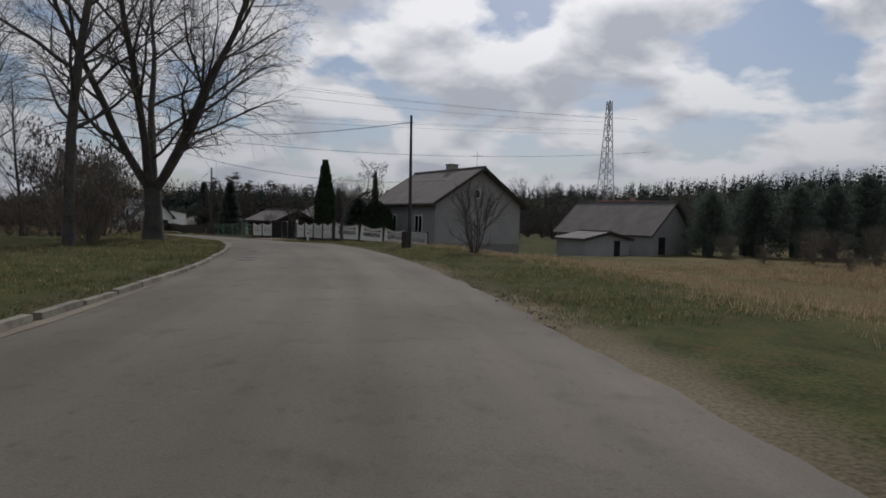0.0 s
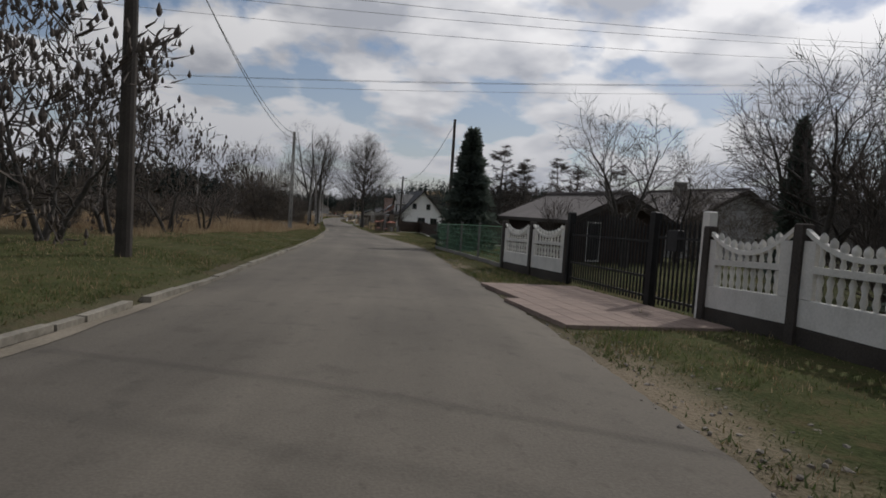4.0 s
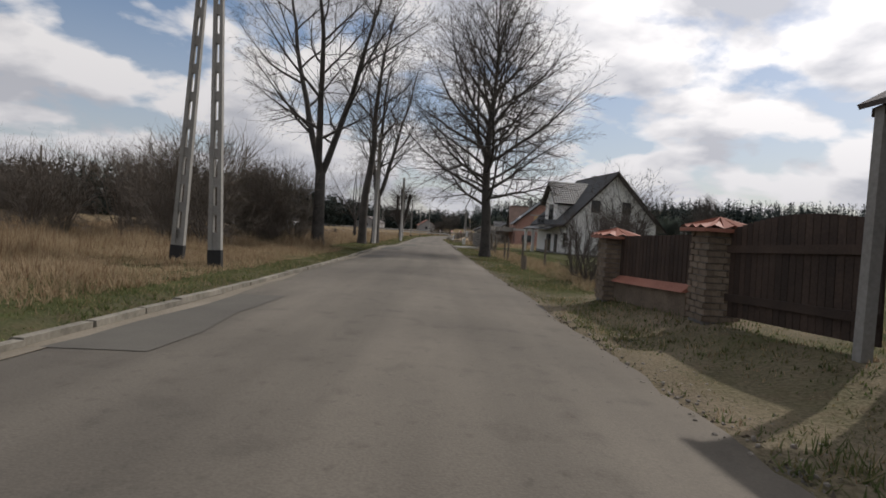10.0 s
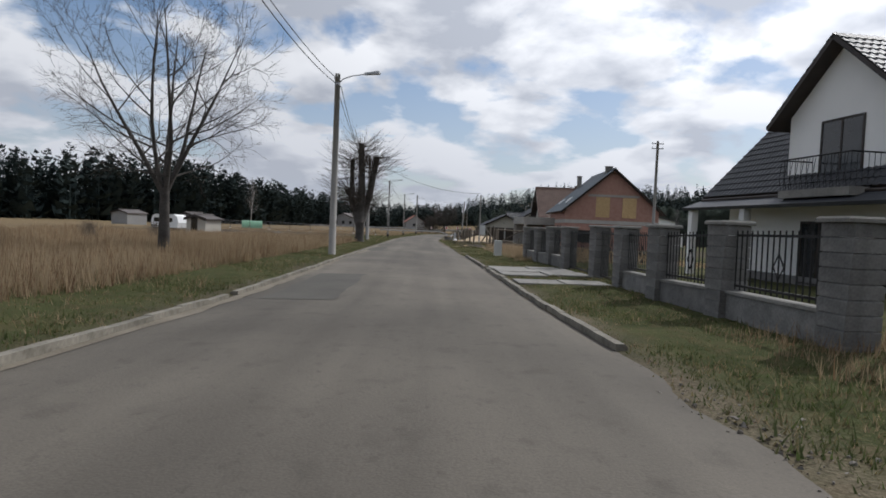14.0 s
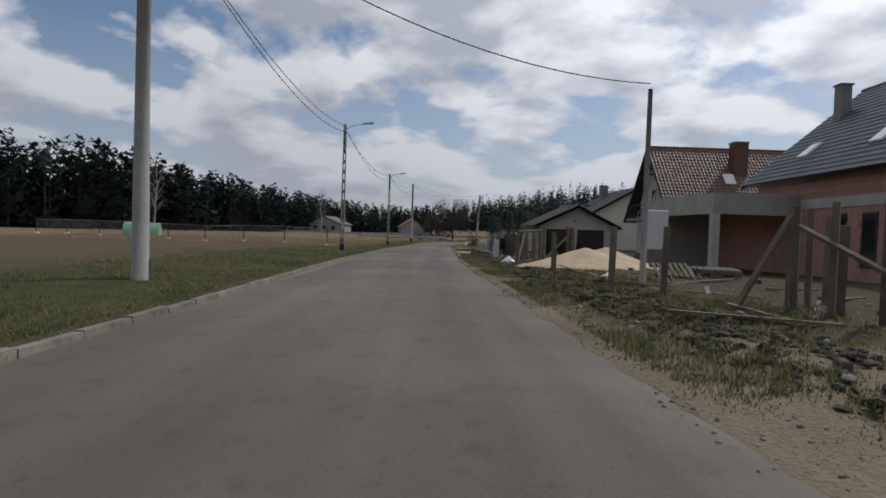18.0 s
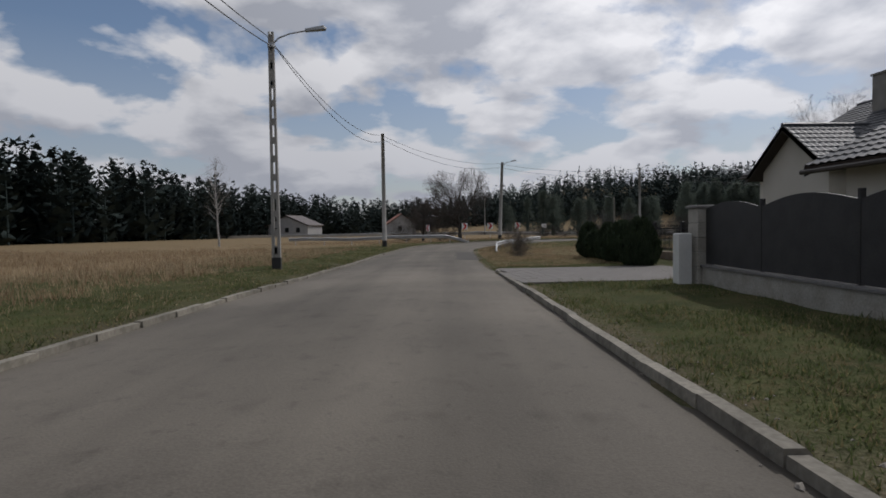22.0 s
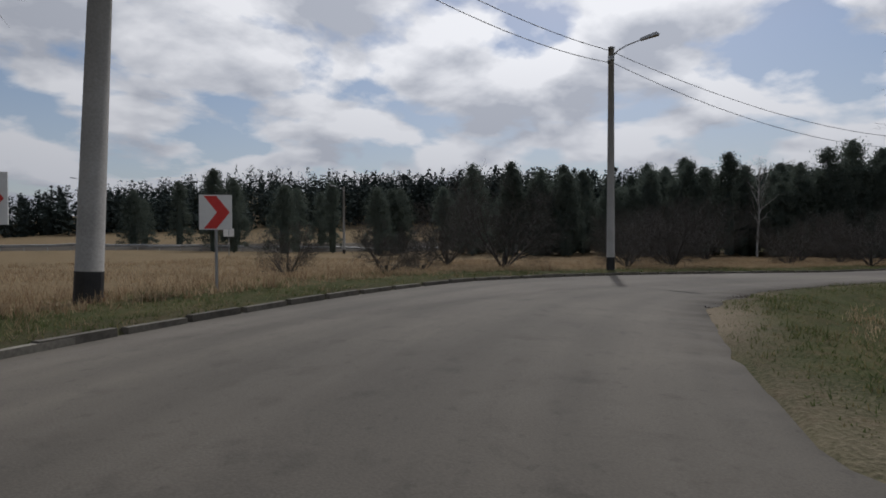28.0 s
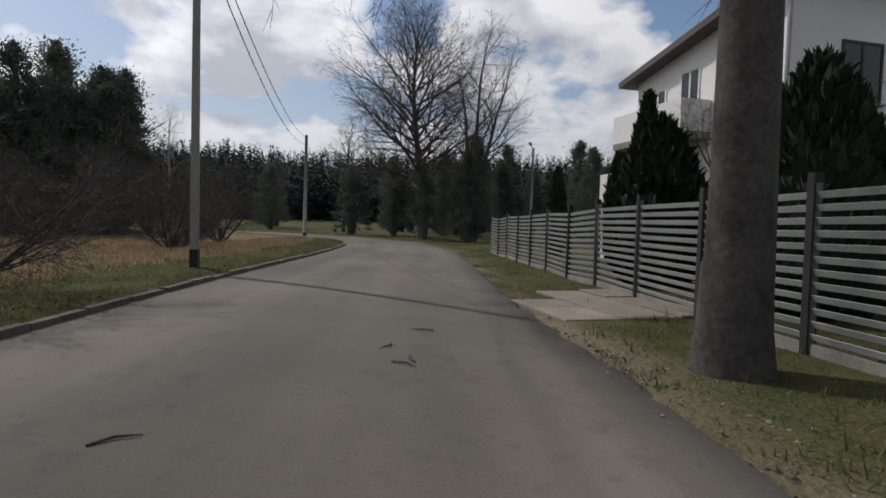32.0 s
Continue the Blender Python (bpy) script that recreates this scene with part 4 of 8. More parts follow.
put(BIRCH_T, 82, 296, 40, 1.0)
put(BIRCH_T, 96, 283, 40, .9)
for x, y, r, s in ((30, -22, 0, .8), (34, -25, 70, .9), (38, -21, 140, .8), (33, -30, 200, .9), (29, -16, 260, .6), (41, -27, 310, 1.0), (26, -20, 30, .45), (37, -33, 90, 1.0), (24, -26, 110, .4)):
    put(THICKET, x, y, r, s, label="dense dark scrub on the slope before the barn")
rnd = random.Random(4)
for k in range(26):      # brown scrub across the first field
    x, y = rnd.uniform(-52, -20), rnd.uniform(62, 110)
    put(THICKET, x, y, rnd.uniform(0, 360), rnd.uniform(.55, 1.0))
for k in range(30):
    put(THICKET, rnd.uniform(-30, -7.2) if k < 21 else rnd.uniform(-14, -8), rnd.uniform(92, 107) if k < 21 else rnd.uniform(106, 150), rnd.uniform(0, 360), rnd.uniform(.85, 1.35) if k < 21 else rnd.uniform(.3, .5))
for k in range(13):      # undergrowth below the first wood and the sumacs
    put(THICKET, rnd.uniform(-26, -15), rnd.uniform(-26, 34), rnd.uniform(0, 360), rnd.uniform(.6, 1.0))
for k in range(8):
    put(THICKET, rnd.uniform(-14, -11.5), rnd.uniform(6, 34), rnd.uniform(0, 360), rnd.uniform(.4, .65))
for k in range(34):      # gardens behind the first fences
    x, y = rnd.uniform(9, 46), rnd.uniform(8, 62)
    if (12 < x < 28 and 26 < y < 42) or (x < 14 and y > 36):
        continue
    put(BUSHY if k % 2 else THICKET, x, y, rnd.uniform(0, 360), rnd.uniform(.6, 1.1), label="leafless dark garden bush")
for k in range(70):      # scrub across the valley behind the gardens
    x, y = rnd.uniform(50, 150), rnd.uniform(-70, 100)
    put(BUSHY, x, y, rnd.uniform(0, 360), rnd.uniform(1.0, 1.9), label="leafless dark scrub on the valley side")
for k in range(16):
    put(BUSHY, rnd.uniform(-46, -14), rnd.uniform(64, 92), rnd.uniform(0, 360), rnd.uniform(.4, .7), label="low brown scrub in the dry field")


def pollard():
    """A lopped tree: thick stubs with a halo of thin shoots."""
    rnd = random.Random(31)
    wood, twigs = Mesh(), Mesh()
    wood.tube([(0, 0, -.2), (0, 0, .25), (.03, 0, 1.0), (0, .03, 2.1)], [.52, .38, .35, .42], 11, caps=False)
    for base, bend, tip, r0, r in (((-.12, 0, 1.6), (-.75, .1, 3.6), (-.8, .2, 7.0), .31, .17), ((.05, -.08, 1.7), (.1, -.2, 4.4), (-.05, -.25, 8.3), .36, .24), ((.16, .05, 1.8), (.75, .2, 4.2), (1.25, .3, 7.3), .33, .23), ((-.6, .1, 3.0), (-.95, .4, 3.7), (-1.1, .5, 4.5), .2, .17)):
        base, mid, tip = Vector(base), Vector(bend), Vector(tip)
        pts = [base, base.lerp(mid, .5), mid, mid.lerp(tip, .5), tip]
        wood.tube(pts, [r0, r0 * .95, r0 * .88, r * 1.1, r * 1.08], 9)
        for k in range(190):
            t = rnd.uniform(.1, 1)
            p = pts[2].lerp(tip, t) if t > .4 else base.lerp(mid, .4 + t)
            a = rnd.uniform(0, 6.28)
            d = Vector((math.cos(a), math.sin(a), rnd.uniform(-.25, .9))).normalized()
            q = p + d * rnd.uniform(.7, 2.4)
            e = q + (d + Vector((0, 0, .4))).normalized() * rnd.uniform(.5, 1.4)
            twigs.tube([p, q, e], [.018, .012, .004], 3, caps=False)
            twigs.tube([q, q + (tilt(d, .6, a)) * rnd.uniform(.4, 1.0)], [.009, .004], 3, caps=False)
    return wood, twigs


put(tree_thing("tree", pollard(), (BARK, TWIG), "lopped old tree with thick stubs and thin shoots", "tree"), -4.15, 165.6, 0)


def leaf_cloud(n, shape, size, seed, up=0.3):
    """Small upturned leaf triangles over a shape: shape(u) gives a point and an outward way."""
    rng = np.random.default_rng(seed)
    P, D = shape(rng, n)
    D = D + rng.normal(0, .45, D.shape) + np.array([0, 0, up])
    D /= np.linalg.norm(D, axis=1)[:, None]
    A = np.cross(D, rng.normal(0, 1, D.shape))
    A /= np.linalg.norm(A, axis=1)[:, None] + 1e-9
    s = (size * rng.uniform(.5, 1.3, n))[:, None]
    V = np.stack([P - A * s * .45, P + A * s * .45, P + D * s * 1.5], 1).reshape(-1, 3)
    return V


def cloud_mesh(name, V, mat, core=None):
    me = bpy.data.meshes.new(name)
    F = [(i, i + 1, i + 2) for i in range(0, len(V), 3)]
    VV = [tuple(v) for v in V]
    if core:
        n = len(VV)
        VV += core.v
        F += [tuple(i + n for i in f) for f in core.f]
    me.from_pydata(VV, [], F)
    me.materials.append(mat)
    return me


def spruce(seed, h, w):
    def shape(rng, n):
        t = rng.uniform(0, 1, n) ** 0.75                    # 0 at the ground
        ring = np.floor(t * 22) / 22
        r = w * (1 - t) ** 0.85 * rng.uniform(.35, 1.0, n) ** .5 * (0.8 + .25 * np.sin(ring * 97))
        a = rng.uniform(0, 6.28, n)
        P = np.stack([r * np.cos(a), r * np.sin(a), 0.25 + t * (h - .3) - r * 0.18], 1)
        return P, np.stack([np.cos(a), np.sin(a), -0.1 + 0 * a], 1)
    core = Mesh().tube([(0, 0, 0), (0, 0, .5), (0, 0, h * .6), (0, 0, h)], [w * .45, w * .55, w * .25, .01], 8)
    return cloud_mesh("crown", leaf_cloud(4200, shape, .26, seed, .15), PINE, core)


def thuja(seed, h, w, clipped=False):
    def shape(rng, n):
        t = rng.uniform(0, 1, n)
        prof = np.sin(np.clip(t, 0.02, 1) ** .55 * math.pi) ** .5 if clipped else np.clip((1 - t) * 1.9, 0, 1) ** .7 * np.clip(.55 + t * 3, 0, 1)
        a = rng.uniform(0, 6.28, n)
        r = w * prof * (1 + .08 * np.sin(a * 3 + t * 9 + seed) + .06 * np.sin(a * 7 - t * 21))
        return np.stack([r * np.cos(a), r * np.sin(a), .03 + t * h], 1), np.stack([np.cos(a) * .6, np.sin(a) * .6, .8 + 0 * a], 1)
    prof = (.55, .85, .9, .7, .3) if clipped else (.5, .88, .88, .55, .03)
    core = Mesh().tube([(0, 0, 0), (0, 0, h * .15), (0, 0, h * .5), (0, 0, h * .75), (0, 0, h * .97)], [w * k for k in prof], 12)
    return cloud_mesh("foliage", leaf_cloud(2600, shape, .13 if clipped else .19, seed, .9), THUJA, core)


def pine(seed, h, w):
    """A forest pine: branches to the ground at the wood's edge, ragged clumps of needles and a leading shoot."""
    rng0 = np.random.default_rng(seed)
    k = 130
    u = rng0.uniform(0, 1, k) ** .8
    cz = h * (.04 + .93 * u)
    cr = w * (1.03 - u) ** .62 * rng0.uniform(.35, 1.0, k) ** .6
    ca = rng0.uniform(0, 6.28, k)
    C = np.stack([cr * np.cos(ca), cr * np.sin(ca), cz], 1)
    C[:4] = [(0, 0, h * .985), (0.05, 0, h * .95), (-.1, .08, h * .91), (.1, -.1, h * .88)]
    size = w * .25 * rng0.uniform(.5, 1.4, k)
    size[:4] = (.16, .26, .36, .42)

    def shape(rng, n):
        i = rng.integers(0, k, n)
        D = rng.normal(0, 1, (n, 3))
        D /= np.linalg.norm(D, axis=1)[:, None]
        P = C[i] + D * (size[i] * np.minimum(np.abs(rng.normal(0, .62, n)) + .1, 1.7))[:, None] * np.array([1.3, 1.3, .8])
        return P, D * .6 + np.stack([C[i, 0], C[i, 1], 0 * C[i, 2]], 1) / w * .5
    core = Mesh().tube([(0, 0, h * .02), (0, 0, h * .3), (0, 0, h * .62), (0, 0, h * .9)], [w * .22, w * .26, w * .14, w * .02], 7)
    crown = cloud_mesh("crown", leaf_cloud(12500, shape, .14, seed, .5), PINE, core)
    wood = Mesh().tube([(0, 0, -.2), (.05, 0, h * .4), (0, .05, h * .9)], [h * .014, h * .010, .02], 7)
    for c in C[4::3]:
        wood.tube([(0, 0, max(c[2] - .5, .1)), tuple(c)], [.04, .012], 4)
    return wood, crown


def evergreen(name, wood, crown, label, category="tree"):
    t = thing(name, label, category)
    part("trunk", wood.data("trunk", BARK, True), BARK, t)
    part("crown", crown, None, t)
    return t


PINES = [evergreen("pine", *pine(40 + i, h, w), "dark green pine at the wood's edge") for i, (h, w) in enumerate(((11.5, 2.6), (12.5, 2.4), (10.0, 2.8)))]
rnd = random.Random(12)
EDGE = ((20, 350), (40, 330), (55, 313), (64, 309), (77, 305), (84, 295), (89, 288), (95, 283.5))
for k in range(150):      # the wood's edge beyond the last bend
    i = rnd.choice((0, 1, 1, 2, 2, 2, 3, 3, 3, 4, 4, 4, 5, 5, 5, 6, 6, 6))
    (ax, ay), (bx, by) = EDGE[i], EDGE[i + 1]
    t, back = rnd.random(), 26 * rnd.random() ** 1.5
    x, y = ax + (bx - ax) * t + back * .55, ay + (by - ay) * t + back * .83
    if abs(offset(x, y)[0][0]) < 6:
        continue
    put(PINES[k % 3], x, y, rnd.uniform(0, 360), rnd.uniform(.78, 1.05) if i > 3 else rnd.uniform(.7, .95))
for x, y, s in ((91, 289.4, 1.2), (88.6, 291, 1.12), (94, 287, 1.05), (84.6, 312.3, 1.12), (86.6, 310, 1.0), (63.6, 308.7, .85), (96, 291, 1.18)):
    put(PINES[0], x, y, x * 31, s)
for k in range(46):
    x, y = rnd.uniform(82, 122), rnd.uniform(244, 262) if k < 24 else rnd.uniform(255, 302)
    if abs(offset(x, y)[0][0]) > 6:
        put(PINES[k % 3], x, y, rnd.uniform(0, 360), rnd.uniform(.5, .8))
for x, y, s in ((33, -12.5, .6), (36, -11, .66), (38.5, -14.5, .72), (41, -17, .7), (44, -19, .72), (47, -16, .8), (42, -12, .7), (50, -20, .85), (54, -25, .9)):
    put(PINES[2], x, y, x * 40, s * 1.25, sz=s, label="low dark pine in the gardens")
SPRUCE = evergreen("spruce", Mesh().tube([(0, 0, -.1), (0, 0, 1)], [.12, .1], 7), spruce(50, 6.2, 1.75), "dense dark green garden spruce")
put(SPRUCE, 3.0, 26.6, 0, .95)
put(SPRUCE, 12.9, 67.4, 120, 1.12, sz=1.45, label="tall dark spruce behind the board fence")
put(SPRUCE, 34, 46, 40, .9)
put(SPRUCE, 6.3, 5.0, 10, 1.35, sz=.62, label="broad dark conifer beside the grey house")
put(SPRUCE, 8.0, 6.8, 80, 1.1, sz=.6, label="broad dark conifer beside the grey house")
put(SPRUCE, 8.6, 12.6, 80, .42, sz=.75, label="small young spruce in the garden")
COLUMN = evergreen("thuja", Mesh().tube([(0, 0, -.2), (0, 0, .5)], [.07, .05], 7), thuja(60, 6.1, .66), "tall narrow dark thuja column", "thuja")
put(COLUMN, 1.9, 2.85, 0, 1.0)
put(COLUMN, 50.0, 262.6, 100, .95, sz=1.12, label="tall narrow thuja before the white house")
put(COLUMN, 46.8, 258.0, 10, 1.2)
WIDE = evergreen("thuja", Mesh().tube([(0, 0, -.2), (0, 0, .5)], [.07, .05], 7), thuja(63, 3.6, 1.05), "broad dark thuja behind the slatted fence", "thuja")
put(WIDE, 50.6, 264.9, 40, 1.0)
put(WIDE, 54.6, 264.7, 140, .95)
put(APPLE, 52.9, 259.4, 40, .9, label="bare climbing shrub before the white house")
put(APPLE, 54.3, 262.3, 200, .75, label="bare climbing shrub before the white house")
put(COLUMN, 57.5, 263.2, 20, .78)
put(COLUMN, 62.5, 261.0, 70, .72)
put(COLUMN, 66.0, 261.8, 170, .6)
CLIPPED = evergreen("thuja", Mesh().tube([(0, 0, -.2), (0, 0, .5)], [.07, .05], 7), thuja(61, 1.6, .72, True), "clipped rounded thuja on the lawn", "thuja")
for x, y, k, high in ((11.05, 235.3, .74, .93), (10.8, 233.6, .78, .74), (10.8, 231.9, .72, .92), (10.65, 229.95, .98, .93), (10.55, 227.95, .86, 1.0)):
    put(CLIPPED, x, y, y * 50, k, sz=high)
for x, y, s in ((12.6, 213, .9), (11.5, 207.5, .8), (13.2, 207.4, .85), (10.9, 200.5, .6), (11.9, 200.2, .55)):
    put(COLUMN, x, y, x * 77, s * .38, label="small pointed thuja in the front garden")
put(CLIPPED, 6.1, 1.9, 30, 2.0, label="large spreading dark juniper beside the grey house")
put(SPRUCE, 6.0, 2.1, 60, .36, sz=.95, label="slim young spruce behind a juniper")
for x, y, s in ((55, 264.5, 1.2), (52.5, 263.6, 1.0)):
    put(CLIPPED, x, y, x * 60, s, label="spreading dark juniper by the fence")


def larch(seed, h):
    """A bare larch: low limbs that sweep out and turn upright, flat side branches and a haze of fine twigs."""
    rnd = random.Random(seed)
    wood, twigs = Mesh(), Mesh()

    def branch(pts, r0, n, sag):
        wood.tube(pts, [r0 * k for k in (1, .74, .52, .32, .12)], 5, caps=False)
        for _ in range(n):
            q = rnd.uniform(.3, 3.97)
            p = pts[int(q)].lerp(pts[int(q) + 1], q % 1)
            a, L = rnd.uniform(0, 6.28), rnd.uniform(.3, .95)
            e = p + Vector((math.cos(a) * .8, math.sin(a) * .8, rnd.uniform(-.75, .25) * sag + .15)) * L
            mid = p.lerp(e, .5) + Vector((rnd.uniform(-.06, .06), rnd.uniform(-.06, .06), rnd.uniform(-.08, .02)))
            twigs.tube([p, mid, e], [.021, .015, .007], 3, caps=False)

    limb(wood, Vector((0, 0, -.1)), Vector((0, 0, 1)), h, .16, .02, 9, rnd, .03, .02, 8)
    for k in range(7):      # upswept limbs
        a = k * 2.4 + rnd.uniform(-.3, .3)
        z, out, top = h * rnd.uniform(.26, .5), rnd.uniform(.8, 2.1), h * rnd.uniform(.6, .84)
        d = Vector((math.cos(a), math.sin(a), 0))
        branch([Vector((0, 0, z)), d * out * .6 + Vector((0, 0, z + .12)), d * out * .95 + Vector((0, 0, z + .6)), d * out * rnd.uniform(1.05, 1.25) + Vector((0, 0, (z + top) / 2)), d * out * rnd.uniform(.9, 1.2) + Vector((0, 0, top))], .065, 95, .8)
    for k in range(46):     # side branches
        z = h * (.16 + .82 * rnd.random())
        a, L = rnd.uniform(0, 6.28), (h - z) * .26 + .45
        d = Vector((math.cos(a), math.sin(a), 0))
        p0 = Vector((0, 0, z))
        branch([p0, p0 + d * L * .45 + Vector((0, 0, -.05 * L)), p0 + d * L * .8, p0 + d * L + Vector((0, 0, .14 * L)), p0 + d * L * 1.1 + Vector((0, 0, .34 * L))], .034, 40, .8)
    return wood, twigs


LARCH = tree_thing("larch", larch(70, 9.5), (BARK, TWIG), "leafless larch behind the board fence", "tree")
for x, y, r, s in ((11.6, 58.9, 0, 1.0), (14.3, 57.2, 80, 1.1), (17.2, 57.5, 150, .98), (20.5, 56, 220, 1.0), (23.5, 58, 290, .95), (26.5, 55, 30, .95), (19.5, 66.0, 80, 1.0)):
    put(LARCH, x, y, r, s)
BLOSSOM = material("white blossom", (0.42, 0.40, 0.35), (0.62, 0.60, 0.54), 0.9, 4, 20, 0.1)
put(tree_thing("shrub", bare_tree(81, 3.0, .05, .35, (14, 40), 8, 2, .8, 7, .05, twig_r=.017, kids=(2, 4), side=.7), (TWIG, BLOSSOM), "shrub covered in white spring blossom", "shrub"), 16.0, 83.5, 0, 1.2, sz=1.2)


# ---- far woods: many pines in belts, joined; each row gives x, y and the trees' usual height ----
BELTS = (((-240, -90, 12), (-225, 60, 12), (-165, 140, 12), (-112, 205, 12), (-88, 246, 16), (-66, 296, 19), (-52, 330, 15), (-33, 385, 12.5), (10, 425, 11), (70, 425, 10.5)),
         ((70, 420, 10.5), (110, 400, 13.5), (135, 390, 16), (175, 330, 16), (215, 260, 15), (235, 170, 15), (240, 60, 15), (230, -40, 15), (190, -120, 15)),
         ((40, 575, 14), (125, 560, 13), (285, 480, 14), (420, 330, 14), (485, 120, 15), (470, -60, 15), (360, -260, 15)))


def far_woods():
    rng = np.random.default_rng(7)
    out, core = [], Mesh()
    for n_belt, belt in enumerate(BELTS):
        far = n_belt == 2
        b = np.array(belt, float)
        s = np.concatenate([[0], np.cumsum(np.linalg.norm(np.diff(b[:, :2], axis=0), axis=1))])
        n = int(s[-1] / (.30 if far else .30))
        t = rng.uniform(0, s[-1], n)
        px, py, ph = (np.interp(t, s, b[:, k]) for k in range(3))
        away = rng.uniform(-150 if far else 0, 40, n)
        r = np.hypot(px, py - 150)
        px, py = px + px / r * away, py + (py - 150) / r * away
        z0 = land(px, py) - (2.0 if far else .3)
        hh = ph * rng.uniform(.72, 1.12, n)
        m = 30 if far else 84 if n_belt == 0 else 62
        for x, y, z, h in zip(px, py, z0, hh):
            w = h * (.22 if far else rng.uniform(.17, .25))
            t = rng.uniform(.0, 1, m) ** .9
            a = rng.uniform(0, 6.28, m)
            rr = w * (1.03 - t) ** .7 * rng.uniform(.35, 1.08, m)
            C = np.stack([x + rr * np.cos(a), y + rr * np.sin(a), z + t * h], 1)
            D = np.stack([np.cos(a) * .8, np.sin(a) * .8, rng.uniform(.1, 1.0, m)], 1)
            S = np.stack([-np.sin(a), np.cos(a), rng.uniform(-.3, .3, m)], 1)
            k = (rng.uniform(.4, 1.2, m) * h * (.078 if far else .072) * (1.2 - .75 * t))[:, None]
            out.append(np.stack([C - S * k, C + S * k, C + D * k * 1.7], 1).reshape(-1, 3))
            core.tube([(x, y, z - .5), (x, y, z + h * .3), (x, y, z + h * .95)], [w * .07, w * .06, .02], 5, caps=False)
    solid_me = cloud_mesh("far_woods", np.concatenate(out), FAR_PINE, core)
    tagged(new("far_woods", solid_me), "dark belt of distant pine woods", "woods", kind="stuff")


far_woods()

# ---- kerbs, patches and driveways ----


def kerb_line(name, label, i0, i1, side, top, near0, near1, mat=KERB):
    """Kerb stones of a metre each; those between the two stretches of the plan are objects of their own, the rest one piece."""
    base = tagged(new(name), label, "kerb", kind="structure")
    stone = Mesh()
    stone.prism([(-.075, -.22), (.075, -.22), (.075, top), (-.04, top), (-.075, top - .035)], -.49, .49)
    me = stone.data("kerb_stone", mat)
    rest = Mesh()
    rnd = random.Random(i0)
    s, n = ROAD_S[i0] + .5, 0
    while s < ROAD_S[i1]:
        i = int(np.searchsorted(ROAD_S, s))
        o = -ROAD_W[i] - .02 if side < 0 else ROAD_R[i] + .05
        x, y = ROAD[i] + ROAD_N[i] * o
        yaw = math.atan2(ROAD_T[i, 1], ROAD_T[i, 0]) - math.pi / 2 + (0 if side < 0 else math.pi)
        slope = (float(land(*(ROAD[i] + ROAD_T[i]))) - float(land(*(ROAD[i] - ROAD_T[i])))) / 2
        sunk = .03 if side > 0 and (221.2 < y < 228 or 204.8 < y < 210.8) else 0
        m = Matrix.Translation((x + rnd.gauss(0, .008), y, float(land(x, y)) - sunk + rnd.gauss(0, .008))) @ Matrix.Rotation(yaw + rnd.gauss(0, .006), 4, "Z") @ Matrix.Rotation(math.atan(slope) * (1 if side < 0 else -1) + rnd.gauss(0, .006), 4, "X")
        if near0 <= s <= near1:
            ob = new("kerb_stone", me)
            ob.parent = base
            ob.matrix_world = m
        else:
            rest.add(stone.v, stone.f, m)
        s += 1.0
        n += 1
    if rest.v:
        tagged(part("kerb_run", rest, mat, base), kind="stuff")


kerb_line("kerb_left", "weathered concrete kerb stones along the road", index_at(-33, -58), index_at(14, 269.6), -1, .085, 30, 322)
kerb_line("kerb_bend", "earth-stained dark kerb stones round the bend", index_at(14, 269.6), index_at(97, 276), -1, .09, 0, 900, KERB_EARTH)
kerb_line("kerb_right_pillars", "pale concrete kerb before the pillar fence", index_at(.3, 122.5), index_at(.5, 147), 1, .10, 0, 900)
kerb_line("kerb_right_gates", "worn concrete kerb along the lawn", index_at(.9, 199), index_at(2.4, 226.5), 1, .10, 0, 900)


def gutter_dust():
    """Blown sand lying along the kerb in long uneven stretches."""
    rnd = random.Random(15)
    i, last, n = index_at(-22, -40), index_at(.9, 205), 1
    while i < last:
        L = rnd.randint(16, 60)
        deep = rnd.uniform(.18, .5)
        j = min(i + L, last)
        strip(i, j, lambda q: -ROAD_W[q] + .03, lambda q: -ROAD_W[q] + .05 + deep * math.sin(math.pi * min(max((q - i) / (j - i), .02), .98)) ** .5, .0055, GUTTER, "gutter_dust_%d" % n, "pale blown sand in the gutter along the kerb", "road", ragged=.10)
        i, n = j + rnd.randint(4, 30), n + 1


gutter_dust()


def patch(name, i0, i1, a, b, label, mat=PATCH, lift=.006, ragged=.12, category="patch"):
    strip(i0, i1, lambda i: a, lambda i: b, lift, mat, name, label, "road", ragged=ragged)


patch("asphalt_patch_1", index_at(0, 74.8), index_at(0, 79.3), -2.5, -1.65, "darker repair patch in the asphalt")
patch("asphalt_patch_2", index_at(0, 95), index_at(0, 97.5), -2.3, -1.5, "darker repair patch in the asphalt")
patch("asphalt_patch_3", index_at(0, 106), index_at(0, 114), -2.5, -1.2, "darker repair patch in the asphalt")
patch("asphalt_patch_4", index_at(.3, 127), index_at(.3, 132.6), -2.3, -1.0, "darker repair patch in the asphalt")
patch("asphalt_patch_5", index_at(.6, 150.5), index_at(.6, 156.8), -2.75, -1.85, "darker repair patch in the asphalt", ragged=.14)
patch("asphalt_patch_6", index_at(1.4, 204), index_at(1.4, 207.5), -2.5, -.9, "darker repair patch in the asphalt", PATCH_NEW)
patch("asphalt_patch_7", index_at(3, 235.6), index_at(3.8, 246), 1.75, 2.9, "dark oblong repair patch by the verge", PATCH_NEW, ragged=.28)
